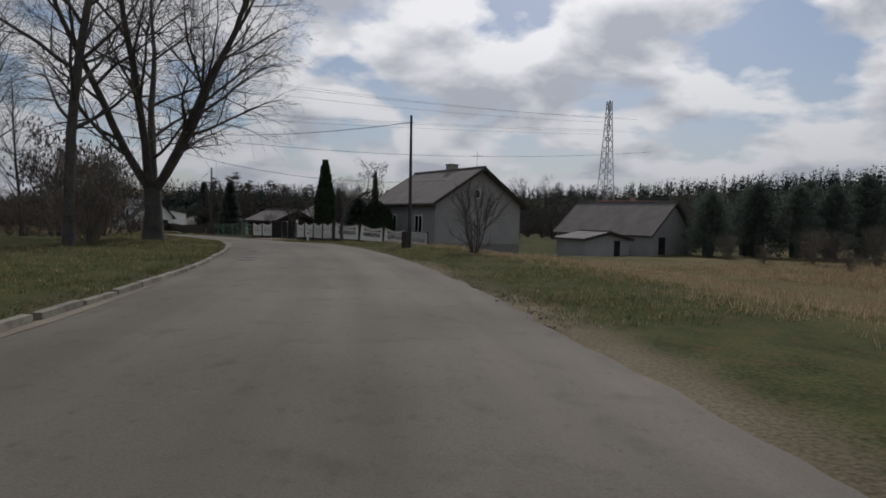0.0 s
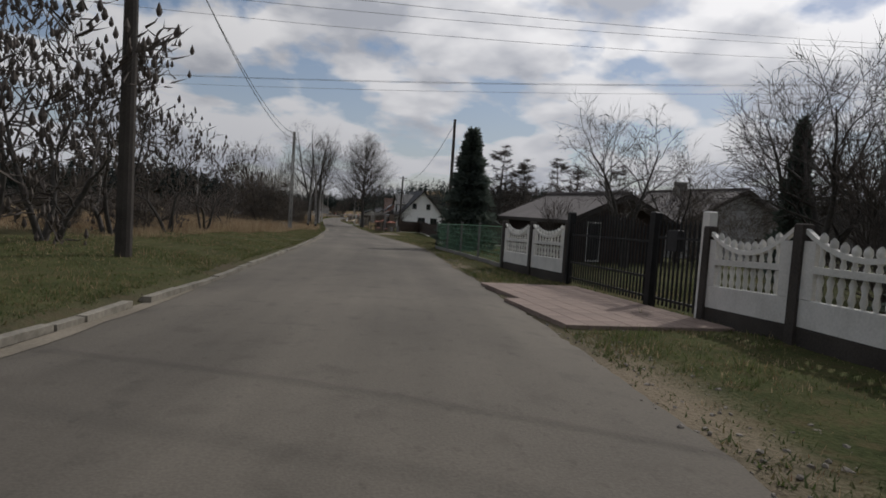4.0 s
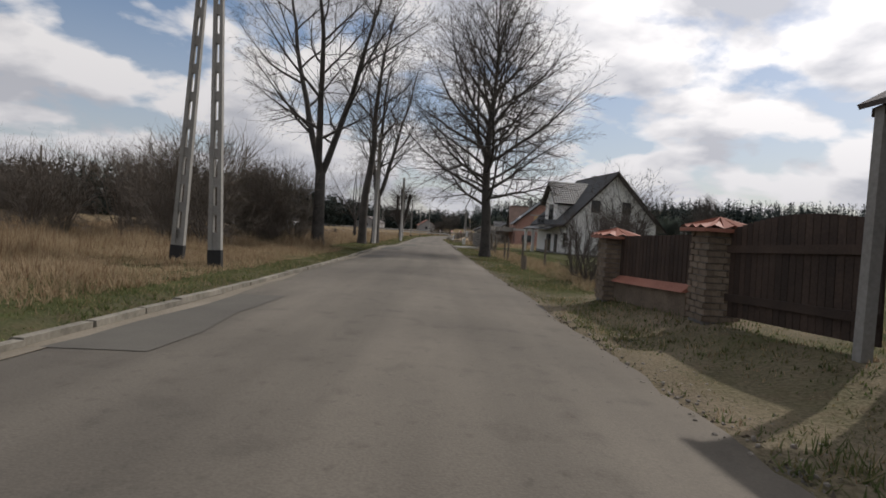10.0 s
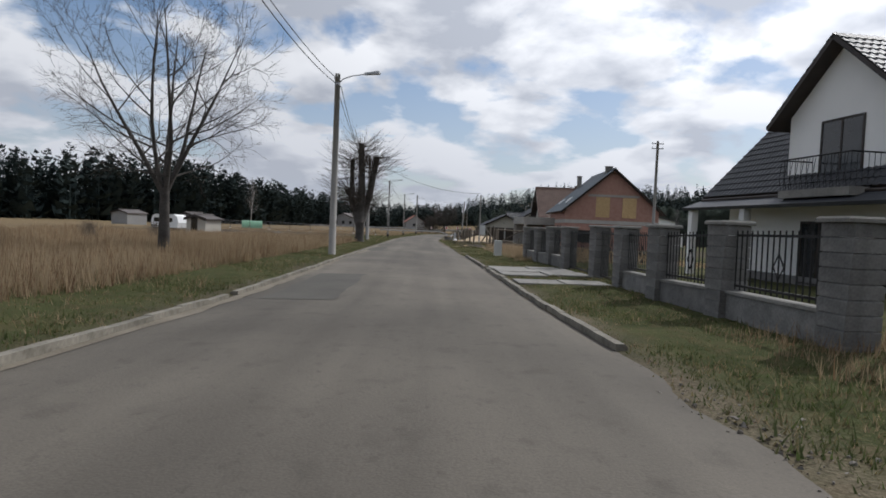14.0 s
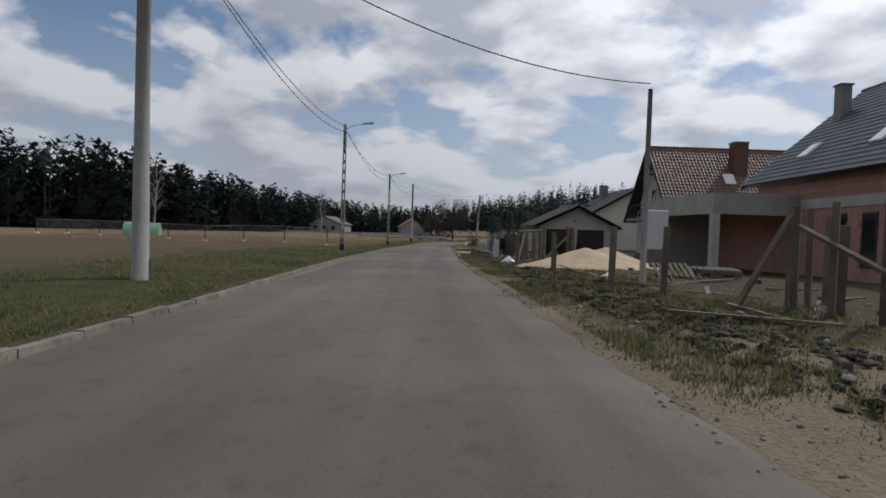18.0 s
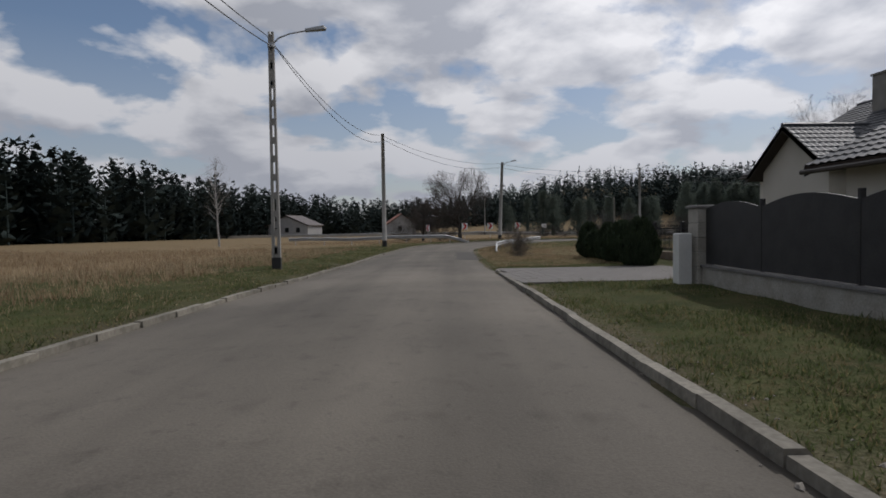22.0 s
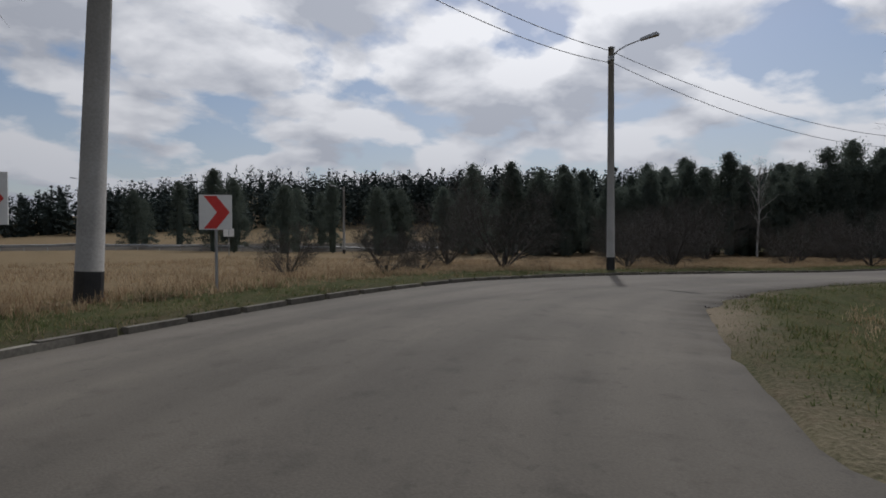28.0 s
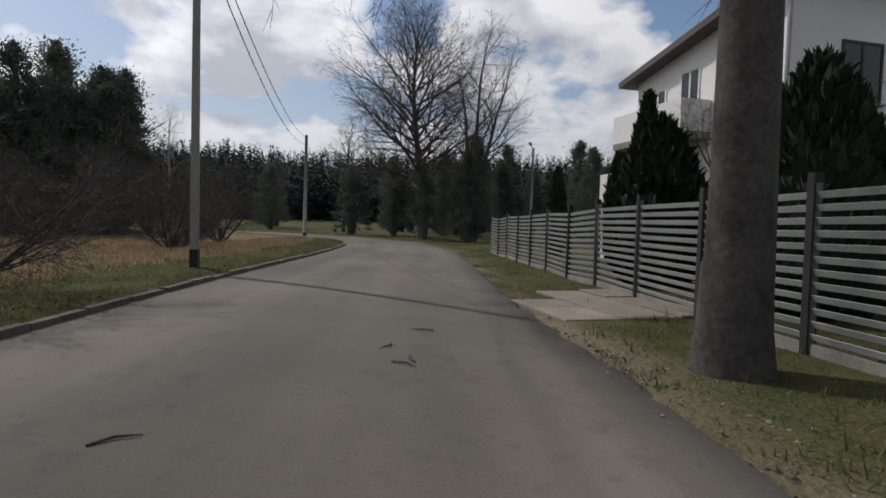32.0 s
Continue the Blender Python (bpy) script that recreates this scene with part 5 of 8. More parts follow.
patch("asphalt_patch_8", index_at(6.6, 259.6), index_at(8.7, 264.0), 2.45, 3.95, "dark square repair patch in the bend", PATCH_NEW, ragged=.1)


def crack(name, pts, w):
    mb, rnd = Mesh(), random.Random(len(pts) * 7 + int(pts[0][1]))
    line = [p for p in spline(pts, .22)]
    v, f = [], []
    for k, p in enumerate(line):
        q = line[min(k + 1, len(line) - 1)] - line[max(k - 1, 0)]
        nrm = Vector((q.y, -q.x)).normalized()
        ww = w * rnd.uniform(.3, 1.2)
        j = rnd.uniform(-.05, .05)
        for s in (-1, 1):
            x, y = p + nrm * (s * ww + j)
            d, hw = offset(x, y)
            v.append((x, y, float(land(x, y)) + .05 * (1 - (d[0] / 3) ** 2) + .007))
        if k:
            f.append((2 * k - 2, 2 * k - 1, 2 * k + 1, 2 * k))
    solid(name, mb.add(v, f), MUD, "dark crack filled with dirt in the asphalt", "crack", kind="structure")


crack("road_crack_1", [(.06, 85.6), (.10, 86.3), (.06, 86.8), (.14, 87.6)], .022)
crack("road_crack_2", [(2.3, 62.5), (2.0, 65), (2.4, 68), (2.1, 71)], .05)
crack("road_crack_4", [(7.9, 256.2), (8.9, 258.9), (9.6, 260.4), (10.9, 262.6)], .03)


def driveway(name, x0, y0, x1, y1, mat, label, nx, ny, lift=.035, seed=1, flat=False):
    """Slabs or pavers between two corners, each with its own joint."""
    base = tagged(new(name), label, "driveway", kind="structure")
    rnd = random.Random(seed)
    lx, ly = (x1 - x0) / nx, (y1 - y0) / ny
    gap = .004 if nx > 5 else .012
    box = Mesh().box(-lx / 2 + gap, -ly / 2 + gap, -.08, lx / 2 - gap, ly / 2 - gap, 0, bevel=gap)
    me = box.data("slab", mat)
    for i in range(nx):
        for j in range(ny):
            x, y = x0 + lx * (i + .5), y0 + ly * (j + .5)
            d, w = offset(x, y)
            if d[0] - w[0] < lx * .3:
                continue
            ob = new("slab", me)
            ob.parent = base
            z = float(land(x, y)) + lift
            ob.matrix_world = Matrix.Translation((x, y, (z + .065 if flat else max(ground_at(x, y), float(land(x, y))) + lift) + rnd.gauss(0, .15 * gap))) @ Euler((rnd.gauss(0, .4 * gap), rnd.gauss(0, .4 * gap), rnd.gauss(0, .4 * gap))).to_matrix().to_4x4()


driveway("driveway_gate", -1.2, 5.6, 1.2, 10.4, PAVER_RED, "reddish paved driveway before the iron gate", 8, 14, .01, flat=True)


def broken_slabs(name, x0, y0, x1, y1, nx, ny, mat, label, seed):
    """Cracked concrete: uneven pieces with open joints, sunk and tilted each its own way."""
    base = tagged(new(name), label, "driveway", kind="structure")
    rnd = random.Random(seed)
    P = {(i, j): (x0 + (x1 - x0) * (i + (rnd.uniform(-.36, .36) if 0 < i < nx else rnd.uniform(-.3, .3))) / nx, y0 + (y1 - y0) * (j + rnd.uniform(-.36, .36)) / ny) for i in range(nx + 1) for j in range(ny + 1)}
    for i in range(nx):
        for j in range(ny):
            c = [Vector(P[i, j]), Vector(P[i + 1, j]), Vector(P[i + 1, j + 1]), Vector(P[i, j + 1])]
            mid = sum(c, Vector((0, 0))) / 4
            d, w = offset(mid.x, mid.y)
            if d[0] - w[0] < (.35 if nx > 2 else .05) or rnd.random() < (.5 if ny > 20 else .22 if i in (0, nx - 1) or j in (0, ny - 1) else .02):
                continue
            ring = []
            for a, b in zip(c, c[1:] + c[:1]):
                a, b = a + (mid - a) * .012, b + (mid - b) * .012
                ring += [a, a.lerp(b, rnd.uniform(.3, .7)) + (mid - a.lerp(b, .5)) * rnd.uniform(-.03, .09)]
            z0 = max(ground_at(mid.x, mid.y), float(land(mid.x, mid.y))) + rnd.uniform(-.004, .012)
            tx, ty = rnd.gauss(0, .006), rnd.gauss(0, .006)
            n = len(ring)
            top = [(p.x, p.y, z0 + (p.x - mid.x) * tx + (p.y - mid.y) * ty) for p in ring]
            inn = [(p[0] + (mid.x - p[0]) * .05, p[1] + (mid.y - p[1]) * .05, p[2] + .012) for p in top]
            low = [(p[0], p[1], z0 - .12) for p in top]
            mb = Mesh().add(low + top + inn, [tuple(range(2 * n, 3 * n))] + [(q + k, q + (k + 1) % n, q + n + (k + 1) % n, q + n + k) for q in (0, n) for k in range(n)])
            part("slab", mb, mat, base)


broken_slabs("driveway_slabs", 2.35, 62.6, 5.4, 68.4, 4, 7, SLAB_OLD, "cracked brownish concrete slab driveway", 3)
broken_slabs("verge_concrete", 1.95, 45.0, 2.45, 53, 2, 34, SLAB_OLD, "crumbled concrete strip along the road edge", 8)
broken_slabs("verge_concrete", 2.25, 53.0, 2.75, 61.5, 2, 36, SLAB_OLD, "crumbled concrete strip along the road edge", 9)

driveway("driveway_white", 3.6, 134.6, 6.5, 138.8, CONCRETE, "pale concrete driveway crossing the verge", 2, 3, .05, 6)
driveway("driveway_path", 3.6, 131.8, 6.2, 133.0, CONCRETE, "pale concrete footpath crossing the verge", 2, 1, .05, 7)
driveway("driveway_red", 4.4, 205.2, 8.0, 210.4, PAVER_BEIGE, "brownish paved driveway by the pale pillars", 10, 15, .02, 8, True)
driveway("driveway_grey", 4.9, 221.6, 11.2, 227.6, PAVER, "grey paved driveway", 22, 24, .0, 9, True)
driveway("driveway_end", 50.5, 266.2, 53.5, 269.6, SLAB_OLD, "pale paved driveway at the slatted fence", 3, 4, .03, 10)

# ---- poles, lamps and cables ----


def pole(kind, x, y, h, lamp=0, lean=0.0, lean_to=0.0, arms=0, label="", face=0.0, r=.16):
    """kind: wood, round or lattice. lamp: the way of the arm in degrees from +X, or None."""
    z = ground_at(x, y) - .1
    names = {"wood": "dark tarred wooden utility pole", "round": "grey round concrete utility pole", "lattice": "grey slotted concrete utility pole"}
    lab = label or names[kind] + (" with a street lamp" if lamp is not None else "")
    t = thing("street_lamp" if lamp is not None else "utility_pole", lab, "street lamp" if lamp is not None else "utility pole",
              Matrix.Translation((x, y, z)) @ Matrix.Rotation(radians(lean_to), 4, "Z") @ Matrix.Rotation(radians(lean), 4, "Y") @ Matrix.Rotation(radians(-lean_to), 4, "Z"))
    mb = Mesh()
    if kind == "wood":
        mb.tube([(0, 0, 0), (.01, 0, h * .5), (0, 0, h)], [.135 * r / .16, .115 * r / .16, .09 * r / .16], 12)
        part("shaft", mb, POLE_W, t, smooth=False)
    elif kind == "round":
        mb.tube([(0, 0, 0), (0, 0, h)], [r, r * .7], 16)
        part("shaft", mb, POLE_C, t, smooth=True)
        if y > 225:
            part("painted_foot", Mesh().tube([(0, 0, .08), (0, 0, .62)], [r + .003, r + .001], 16), BLACK, t, "black tarred foot")
    else:
        rot = Matrix.Rotation(radians(face), 4, "Z")
        w0, w1, n = .15, .09, 13
        for s in (-1, 1):
            mb.add([(s * w0, -.075, 0), (s * w0 * .35, -.075, 0), (s * w0 * .35, .075, 0), (s * w0, .075, 0), (s * w1, -.055, h), (s * w1 * .35, -.055, h), (s * w1 * .35, .055, h), (s * w1, .055, h)],
                   [(3, 2, 1, 0), (4, 5, 6, 7), (0, 1, 5, 4), (1, 2, 6, 5), (2, 3, 7, 6), (3, 0, 4, 7)], rot)
        web = mb
        for k in range(n):
            z0 = h * k / n + (.0 if k else 0)
            zz = .22 if k else .9
            u = 1 - (k / n)
            ww = w1 + (w0 - w1) * u
            web.box(-ww * .5, -.05, z0, ww * .5, .05, z0 + zz, rot)
        web.box(-w1 * .6, -.05, h * .78, w1 * .6, .05, h, rot)
        part("shaft", web, POLE_C, t)
        if face == 0:
            part("painted_foot", Mesh().box(-w0 - .004, -.08, .05, w0 + .004, .08, .5, rot), BLACK, t, "black tarred foot")
    for k in range(arms):
        zz = h - .25 - k * .45
        part("crossarm", Mesh().box(-.55, -.04, zz - .04, .55, .04, zz + .04), POLE_W if kind == "wood" else ZINC, t)
        for s in (-.5, .5):
            part("insulator", Mesh().tube([(s, 0, zz + .03), (s, 0, zz + .09), (s, 0, zz + .12), (s, 0, zz + .18)], [.018, .045, .03, .02], 8), WHITE_FRAME, t)
    if lamp is not None:
        R = Matrix.Rotation(radians(lamp), 4, "Z")
        arm = Mesh().tube([(0, 0, h - .45), (.25, 0, h - .2), (.6, 0, h - .06), (1.25, 0, h + .06)], [.026, .026, .024, .022], 8, R)
        a = part("arm", arm, ZINC, t)
        lum = Mesh().add([(1.15, -.07, h + .01), (1.15, .07, h + .01), (1.8, .12, h + .08), (1.8, -.12, h + .08), (1.15, -.06, h + .10), (1.15, .06, h + .10), (1.78, .08, h + .21), (1.78, -.08, h + .21), (1.88, 0, h + .13)],
                         [(3, 2, 1, 0), (4, 5, 6, 7), (0, 1, 5, 4), (1, 2, 6, 5), (3, 0, 4, 7), (2, 8, 6), (6, 8, 7), (7, 8, 3), (3, 8, 2)], R)
        part("luminaire", lum, LAMP, t)
        part("clamp", Mesh().tube([(0, 0, h - .52), (0, 0, h - .38)], [.125, .125], 10), ZINC, t)
        for s, zz in ((-.12, h - .08), (.12, h - .55)):
            part("insulator", Mesh().tube([(0, s * 1.2, zz - .05), (0, s * 1.2, zz + .06)], [.035, .025], 8), WHITE_FRAME, t)
    return t


pole("wood", -3.7, -15.9, 6.2, None, 1.5, 200, label="dark tarred wooden utility pole with a stub post", r=.1)
solid("pole_stub", Mesh().box(-.12, -.12, -.3, .12, .12, .75, bevel=.03), POLE_W, "short dark stub post beside a wooden pole", "post", place(-3.98, -15.95, 15))
pole("wood", -11.25, -1.1, 6.7, None, arms=1)
pole("wood", -8.1, 12.1, 8.2, 0, r=.2, label="dark weathered wooden utility pole with a street lamp")
pole("lattice", -6.4, 49.6, 8.4, None, face=20)
pole("wood", 4.7, 38.2, 8.6, None)
pole("wood", 6.15, 72.6, 7.2, None, 1.2, 10, arms=1)
pole("lattice", -5.40, 83.8, 8.4, None, 3.2, -15, face=0, label="leaning slotted concrete leg of a double utility pole")
pole("lattice", -4.30, 83.3, 8.4, None, -2.2, -15, arms=1, label="slotted concrete leg of a double utility pole")
pole("round", -3.65, 114.5, 8.6, 0)
pole("round", -2.95, 142.0, 8.0, 0)
pole("round", -4.25, 174.6, 8.3, 0)
pole("lattice", -4.33, 174.82, 4.4, None, label="short slotted concrete prop beside a lamp pole", face=0)
pole("lattice", -3.55, 200.4, 8.25, 0)
pole("lattice", -2.0, 228.2, 8.1, 0)
pole("round", .35, 256.2, 9.4, None, r=.19)
pole("round", 12.95, 275.9, 9.15, -40, 2.6, 0, r=.22)
pole("round", 31.0, 278.8, 8.9, -75)
pole("lattice", 57.2, 274.3, 7.9, -90)
pole("round", 92.0, 271.9, 8.5, None)
pole("round", 84.0, 255.6, 7.2, 150, r=.11)
pole("round", 7.4, 178.0, 5.35, None, r=.085, label="short pale concrete service pole with a meter box")
pole("round", 23.0, 170.0, 10.6, None, arms=2, label="grey concrete pole with two crossarms")
pole("round", -44.7, 138.0, 8.5, None)
pole("round", 46, 330, 8.5, 180)
pole("round", 20, 345, 8.5, 180)


def cable(a, b, sag, r=.016, label="black overhead cable between poles"):
    a, b = Vector(a), Vector(b)
    n = 18
    pts = [a.lerp(b, k / n) - Vector((0, 0, sag * 4 * (k / n) * (1 - k / n))) for k in range(n + 1)]
    solid("overhead_cable", Mesh().tube(pts, r, 4), CABLE, label, "cable", group="overhead cables")


TOPS = [(-7.95, 12.1, 8.1), (-6.4, 49.6, 8.3), (-4.9, 83.2, 8.3), (-3.65, 114.5, 8.4), (-2.95, 142, 7.9), (-4.25, 174.6, 8.2), (-3.55, 200.4, 8.2), (-2.0, 228.2, 8.0), (.35, 256.2, 9.3), (12.95, 275.9, 9.0), (31, 278.8, 8.75), (57.2, 274.3, 7.8), (92, 271.9, 8.3)]
TOPS = [(x, y, z + ground_at(x, y) - .1) for x, y, z in TOPS]
for a, b in zip(TOPS, TOPS[1:]):
    for off, dz, sg in ((-.16, 0, 1.0), (.16, -.45, 1.25)):
        cable((a[0] + off, a[1], a[2] + dz), (b[0] + off, b[1], b[2] + dz), sg * min(1, math.dist(a, b) / 30))
cable((-11.25, -1.1, 9.1), (-7.95, 12.1, 10.2), .3)
cable((-11.25, -1.1, 9.0), (-3.7, -15.9, 8.9), .4)
cable((-7.95, 12.1, 9.6), (12.6, -2.0, 8.0), 1.3)
cable((-7.95, 12.1, 10.5), (30, -8, 11.5), 1.0)
cable((4.7, 38.2, 9.9), (6.15, 72.6, 7.6), 1.4)
cable((6.15, 72.6, 7.6), (40, 60, 9), 1.5)
cable((-4.25, 174.6, 7.3), (7.4, 178.0, 4.5), .9)
for k in (-1, 0, 1):
    cable((147, 71 + 4 * k, 36 - abs(k)), (-210, 187 + 4 * k, 33 - abs(k)), 6, .03, "thin high-voltage line across the sky")
    cable((147, 71 + 4 * k, 40 - abs(k)), (-160, 90 + 8 * k, 34), 7, .03, "thin high-voltage line across the sky")


def pylon(x, y, h):
    t = thing("lattice_pylon", "tall grey steel lattice power pylon far off", "pylon", Matrix.Translation((x, y, 0)))
    legs, brace, arms = Mesh(), Mesh(), Mesh()
    wid = lambda z: 1.15 * (1 - z / h) ** 1.1 + .3
    zs = [h * k / 14 for k in range(15)]
    for sx, sy in ((-1, -1), (1, -1), (1, 1), (-1, 1)):
        legs.tube([(sx * wid(z), sy * wid(z), z) for z in zs], .075, 4)
    for z0, z1 in zip(zs, zs[1:]):
        c0 = [(sx * wid(z0), sy * wid(z0), z0) for sx, sy in ((-1, -1), (1, -1), (1, 1), (-1, 1))]
        c1 = [(sx * wid(z1), sy * wid(z1), z1) for sx, sy in ((-1, -1), (1, -1), (1, 1), (-1, 1))]
        for i in range(4):
            brace.tube([c0[i], c1[(i + 1) % 4]], .035, 3)
            brace.tube([c0[(i + 1) % 4], c1[i]], .035, 3)
    for z in (h * .74, h * .84, h * .94):
        for s in (-1, 1):
            arms.tube([(0, 0, z + .6), (s * 1.3, s * .5, z)], .05, 4)
            arms.tube([(0, 0, z), (s * 1.3, s * .5, z)], .05, 4)
    part("leg_frame", legs, ZINC, t)
    part("bracing", brace, ZINC, t)
    part("crossarm_set", arms, ZINC, t)


pylon(64, 20.3, 25.5)

# ---- houses ----


def tiled(p0, p1, p2, p3, course=.34, wave=.26, depth=.035):
    """A slope of pan tiles: p0-p1 along the eave, p3-p2 along the ridge; courses stepped, columns waved."""
    p0, p1, p2, p3 = (Vector(p) for p in (p0, p1, p2, p3))
    n = (p1 - p0).cross(p3 - p0).normalized()
    rows = max(3, int((p3 - p0).length / course))
    cols = max(4, int((p1 - p0).length / wave)) * 4
    mb = Mesh()
    vs, fs = [], []
    for r in range(rows):
        for e in (0, 1):
            t = (r + e) / rows
            a, b = p0.lerp(p3, t), p1.lerp(p2, t)
            for c in range(cols + 1):
                s = math.sin(c / 4 * 2 * math.pi) * .5 + .5
                vs.append(a.lerp(b, c / cols) + n * (depth * s + (.035 if e == 0 else .005)))
    W = cols + 1
    for r in range(2 * rows - 1):
        for c in range(cols):
            k = r * W + c
            fs.append((k, k + 1, k + W + 1, k + W))
    return mb.add(vs, fs)


def window(par, wall_m, u, z, w, h, frame=WHITE_FRAME, bars=1, sill=True, door=False):
    """A window or glazed door in a wall whose outer face lies in the plane y=0 of wall_m (outside is -y)."""
    win = new("door" if door else "window")
    win.parent = par
    win.matrix_local = wall_m @ Matrix.Translation((u, 0, z))
    f = .07
    fr = Mesh().box(-w / 2, -.03, 0, -w / 2 + f, .06, h).box(w / 2 - f, -.03, 0, w / 2, .06, h).box(-w / 2 + f, -.03, 0, w / 2 - f, .06, f).box(-w / 2 + f, -.03, h - f, w / 2 - f, .06, h)
    for b in range(bars):
        x = -w / 2 + w * (b + 1) / (bars + 1)
        fr.box(x - .035, -.028, f, x + .035, .05, h - f)
    part("frame", fr, frame, win)
    part("pane", Mesh().box(-w / 2 + .02, -.012, .02, w / 2 - .02, .03, h - .02), GLASS, win)
    if sill:
        part("sill", Mesh().box(-w / 2 - .06, -.12, -.05, w / 2 + .06, .02, -.005), CONCRETE, win)
    return win


def gable_house(name, label, x, y, yaw, w, l, zb, he, hr, wall, roof, over=.5, tiles=True, plinth=.35, windows=(), chimneys=(), sides="lr", gutter=True, category="house"):
    t = thing(name, label, category, Matrix.Translation((x, y, zb)) @ Matrix.Rotation(radians(yaw), 4, "Z"))
    body = Mesh().prism([(0, -.6), (w, -.6), (w, he), (w / 2, hr - .05), (0, he)], 0, l)
    part("wall", body, wall, t)
    if plinth:
        part("plinth", Mesh().box(-.03, -.03, -.6, w + .03, l + .03, plinth), STUCCO, t)
    k = (hr - he) / (w / 2)
    ez = he - over * k
    th = .16
    for s in (0, 1):
        xe, xr = (-over, w / 2) if s == 0 else (w + over, w / 2)
        a, b, c, d = (xe, -over, ez + .1), (xe, l + over, ez + .1), (xr, l + over, hr + .1), (xr, -over, hr + .1)
        if s == 0:
            a, b, c, d = b, a, d, c
        sl = part("roof_slope", Mesh().slab(a, b, c, d, th), DARK_FRAME if tiles else roof, t)
        if tiles:
            part("tiles", tiled(a, b, c, d), roof, sl)
        if gutter:
            part("gutter", Mesh().tube([(xe + (-.06 if s == 0 else .06), -over, ez - .02), (xe + (-.06 if s == 0 else .06), l + over, ez - .02)], .06, 8), DARK_FRAME, t)
    part("ridge_cap", Mesh().tube([(w / 2, -over - .01, hr + .13), (w / 2, l + over + .01, hr + .13)], .10, 8), roof, t)
    for yy in (-over, l + over - .03):
        vb = Mesh()
        for xe in (-over, w + over):
            vb.add([(xe, yy, ez - .12), (xe, yy, ez + .14), (w / 2, yy, hr + .14), (w / 2, yy, hr - .12), (xe, yy + .03, ez - .12), (xe, yy + .03, ez + .14), (w / 2, yy + .03, hr + .14), (w / 2, yy + .03, hr - .12)],
                   [(0, 1, 2, 3), (7, 6, 5, 4), (0, 4, 5, 1), (1, 5, 6, 2), (2, 6, 7, 3), (3, 7, 4, 0)])
        part("bargeboard", vb, DARK_FRAME, t)
    M = {"f": Matrix.Identity(4), "l": Matrix.Translation((0, l, 0)) @ Matrix.Rotation(radians(-90), 4, "Z"), "r": Matrix.Translation((w, 0, 0)) @ Matrix.Rotation(radians(90), 4, "Z")}
    for wl, u, z, ww, hh, fr, bars, door in windows:
        window(t, M[wl], u, z, ww, hh, fr, bars, not door, door)
    for cx, cy, cw, top, m in chimneys:
        c = part("chimney", Mesh().box(cx - cw / 2, cy - cw / 2, he, cx + cw / 2, cy + cw / 2, top), m, t)
        part("chimney_cap", Mesh().box(cx - cw / 2 - .06, cy - cw / 2 - .06, top, cx + cw / 2 + .06, cy + cw / 2 + .06, top + .08), CONCRETE, c)
    return t


W_, D_ = WHITE_FRAME, DARK_FRAME
h1 = gable_house("house", "single-storey grey rendered house with a brown felt roof", 8.0, -3.3, -5.7, 8.55, 9.7, 2.35, 3.6, 6.3, WALL_GREY, ROOF_SHEET, .55, False, .3,
                 [("l", 7.3, 1.0, 1.15, 1.45, W_, 1, False), ("l", 3.2, 1.0, 1.15, 1.45, W_, 1, False), ("f", 4.0, 3.9, .5, .75, W_, 0, False)],
                 [(4.6, 4.6, .75, 6.9, CONCRETE)])
part("aerial", Mesh().tube([(4.2, .5, 6.2), (4.2, .5, 7.7)], .018, 5).tube([(3.6, .5, 7.3), (4.9, .5, 7.45)], .012, 4).tube([(3.8, .3, 7.33), (3.8, .7, 7.33)], .01, 4).tube([(4.6, .3, 7.42), (4.6, .7, 7.42)], .01, 4).tube([(4.3, .2, 7.4), (4.3, .8, 7.4)], .01, 4), ZINC, h1)
part("step", Mesh().box(-1.0, 4.4, -.6, 0, 5.8, .25), CONCRETE, h1)
gable_house("barn", "low grey barn with a patched felt roof", 30.4, -8.2, -.7, 7.85, 11.4, 1.3, 2.5, 5.6, WALL_GREY, ROOF_SHEET, .35, False, 0, [("f", 2.0, .5, 1.2, 1.7, D_, 0, True)], (), category="barn", gutter=False)
gable_house("shed", "small shed with grey walls and a flat felt roof", 22.5, -6.5, -3, 6.5, 3.2, 1.5, 1.7, 2.3, WALL_GREY, ROOF_SHEET, .3, False, 0, [("f", 4.6, .1, .9, 1.5, D_, 0, True)], (), category="shed", gutter=False)
gable_house("house", "distant house with a bright red tiled roof", 62, 8, 30, 9, 10, 1.5, 3.2, 7.0, WALL_CREAM, ROOF_RED, .5, True, .3, [("f", 4.5, 3.6, 1.0, 1.1, W_, 1, False)], [(4, 5, .7, 7.6, BRICK)])
gable_house("shed", "low dark wooden garden shed", 5.6, 20.2, 8, 4.6, 5.5, 2.0, 1.9, 2.9, WOOD_BROWN, ROOF_SHEET, .45, False, 0, [("f", 1.0, .2, .75, 1.6, W_, 0, True)], (), category="shed", gutter=False)
gable_house("house", "low house with a dark hipped roof behind the trees", 17, 30, 5, 9, 9, 1.3, 2.8, 5.0, WALL_GREY, ROOF_SHEET, .6, False, .3, [("f", 2.2, .9, 1.2, 1.3, W_, 1, False), ("f", 6.4, .9, 1.2, 1.3, W_, 1, False)], [(4, 5, .6, 5.6, CONCRETE)])

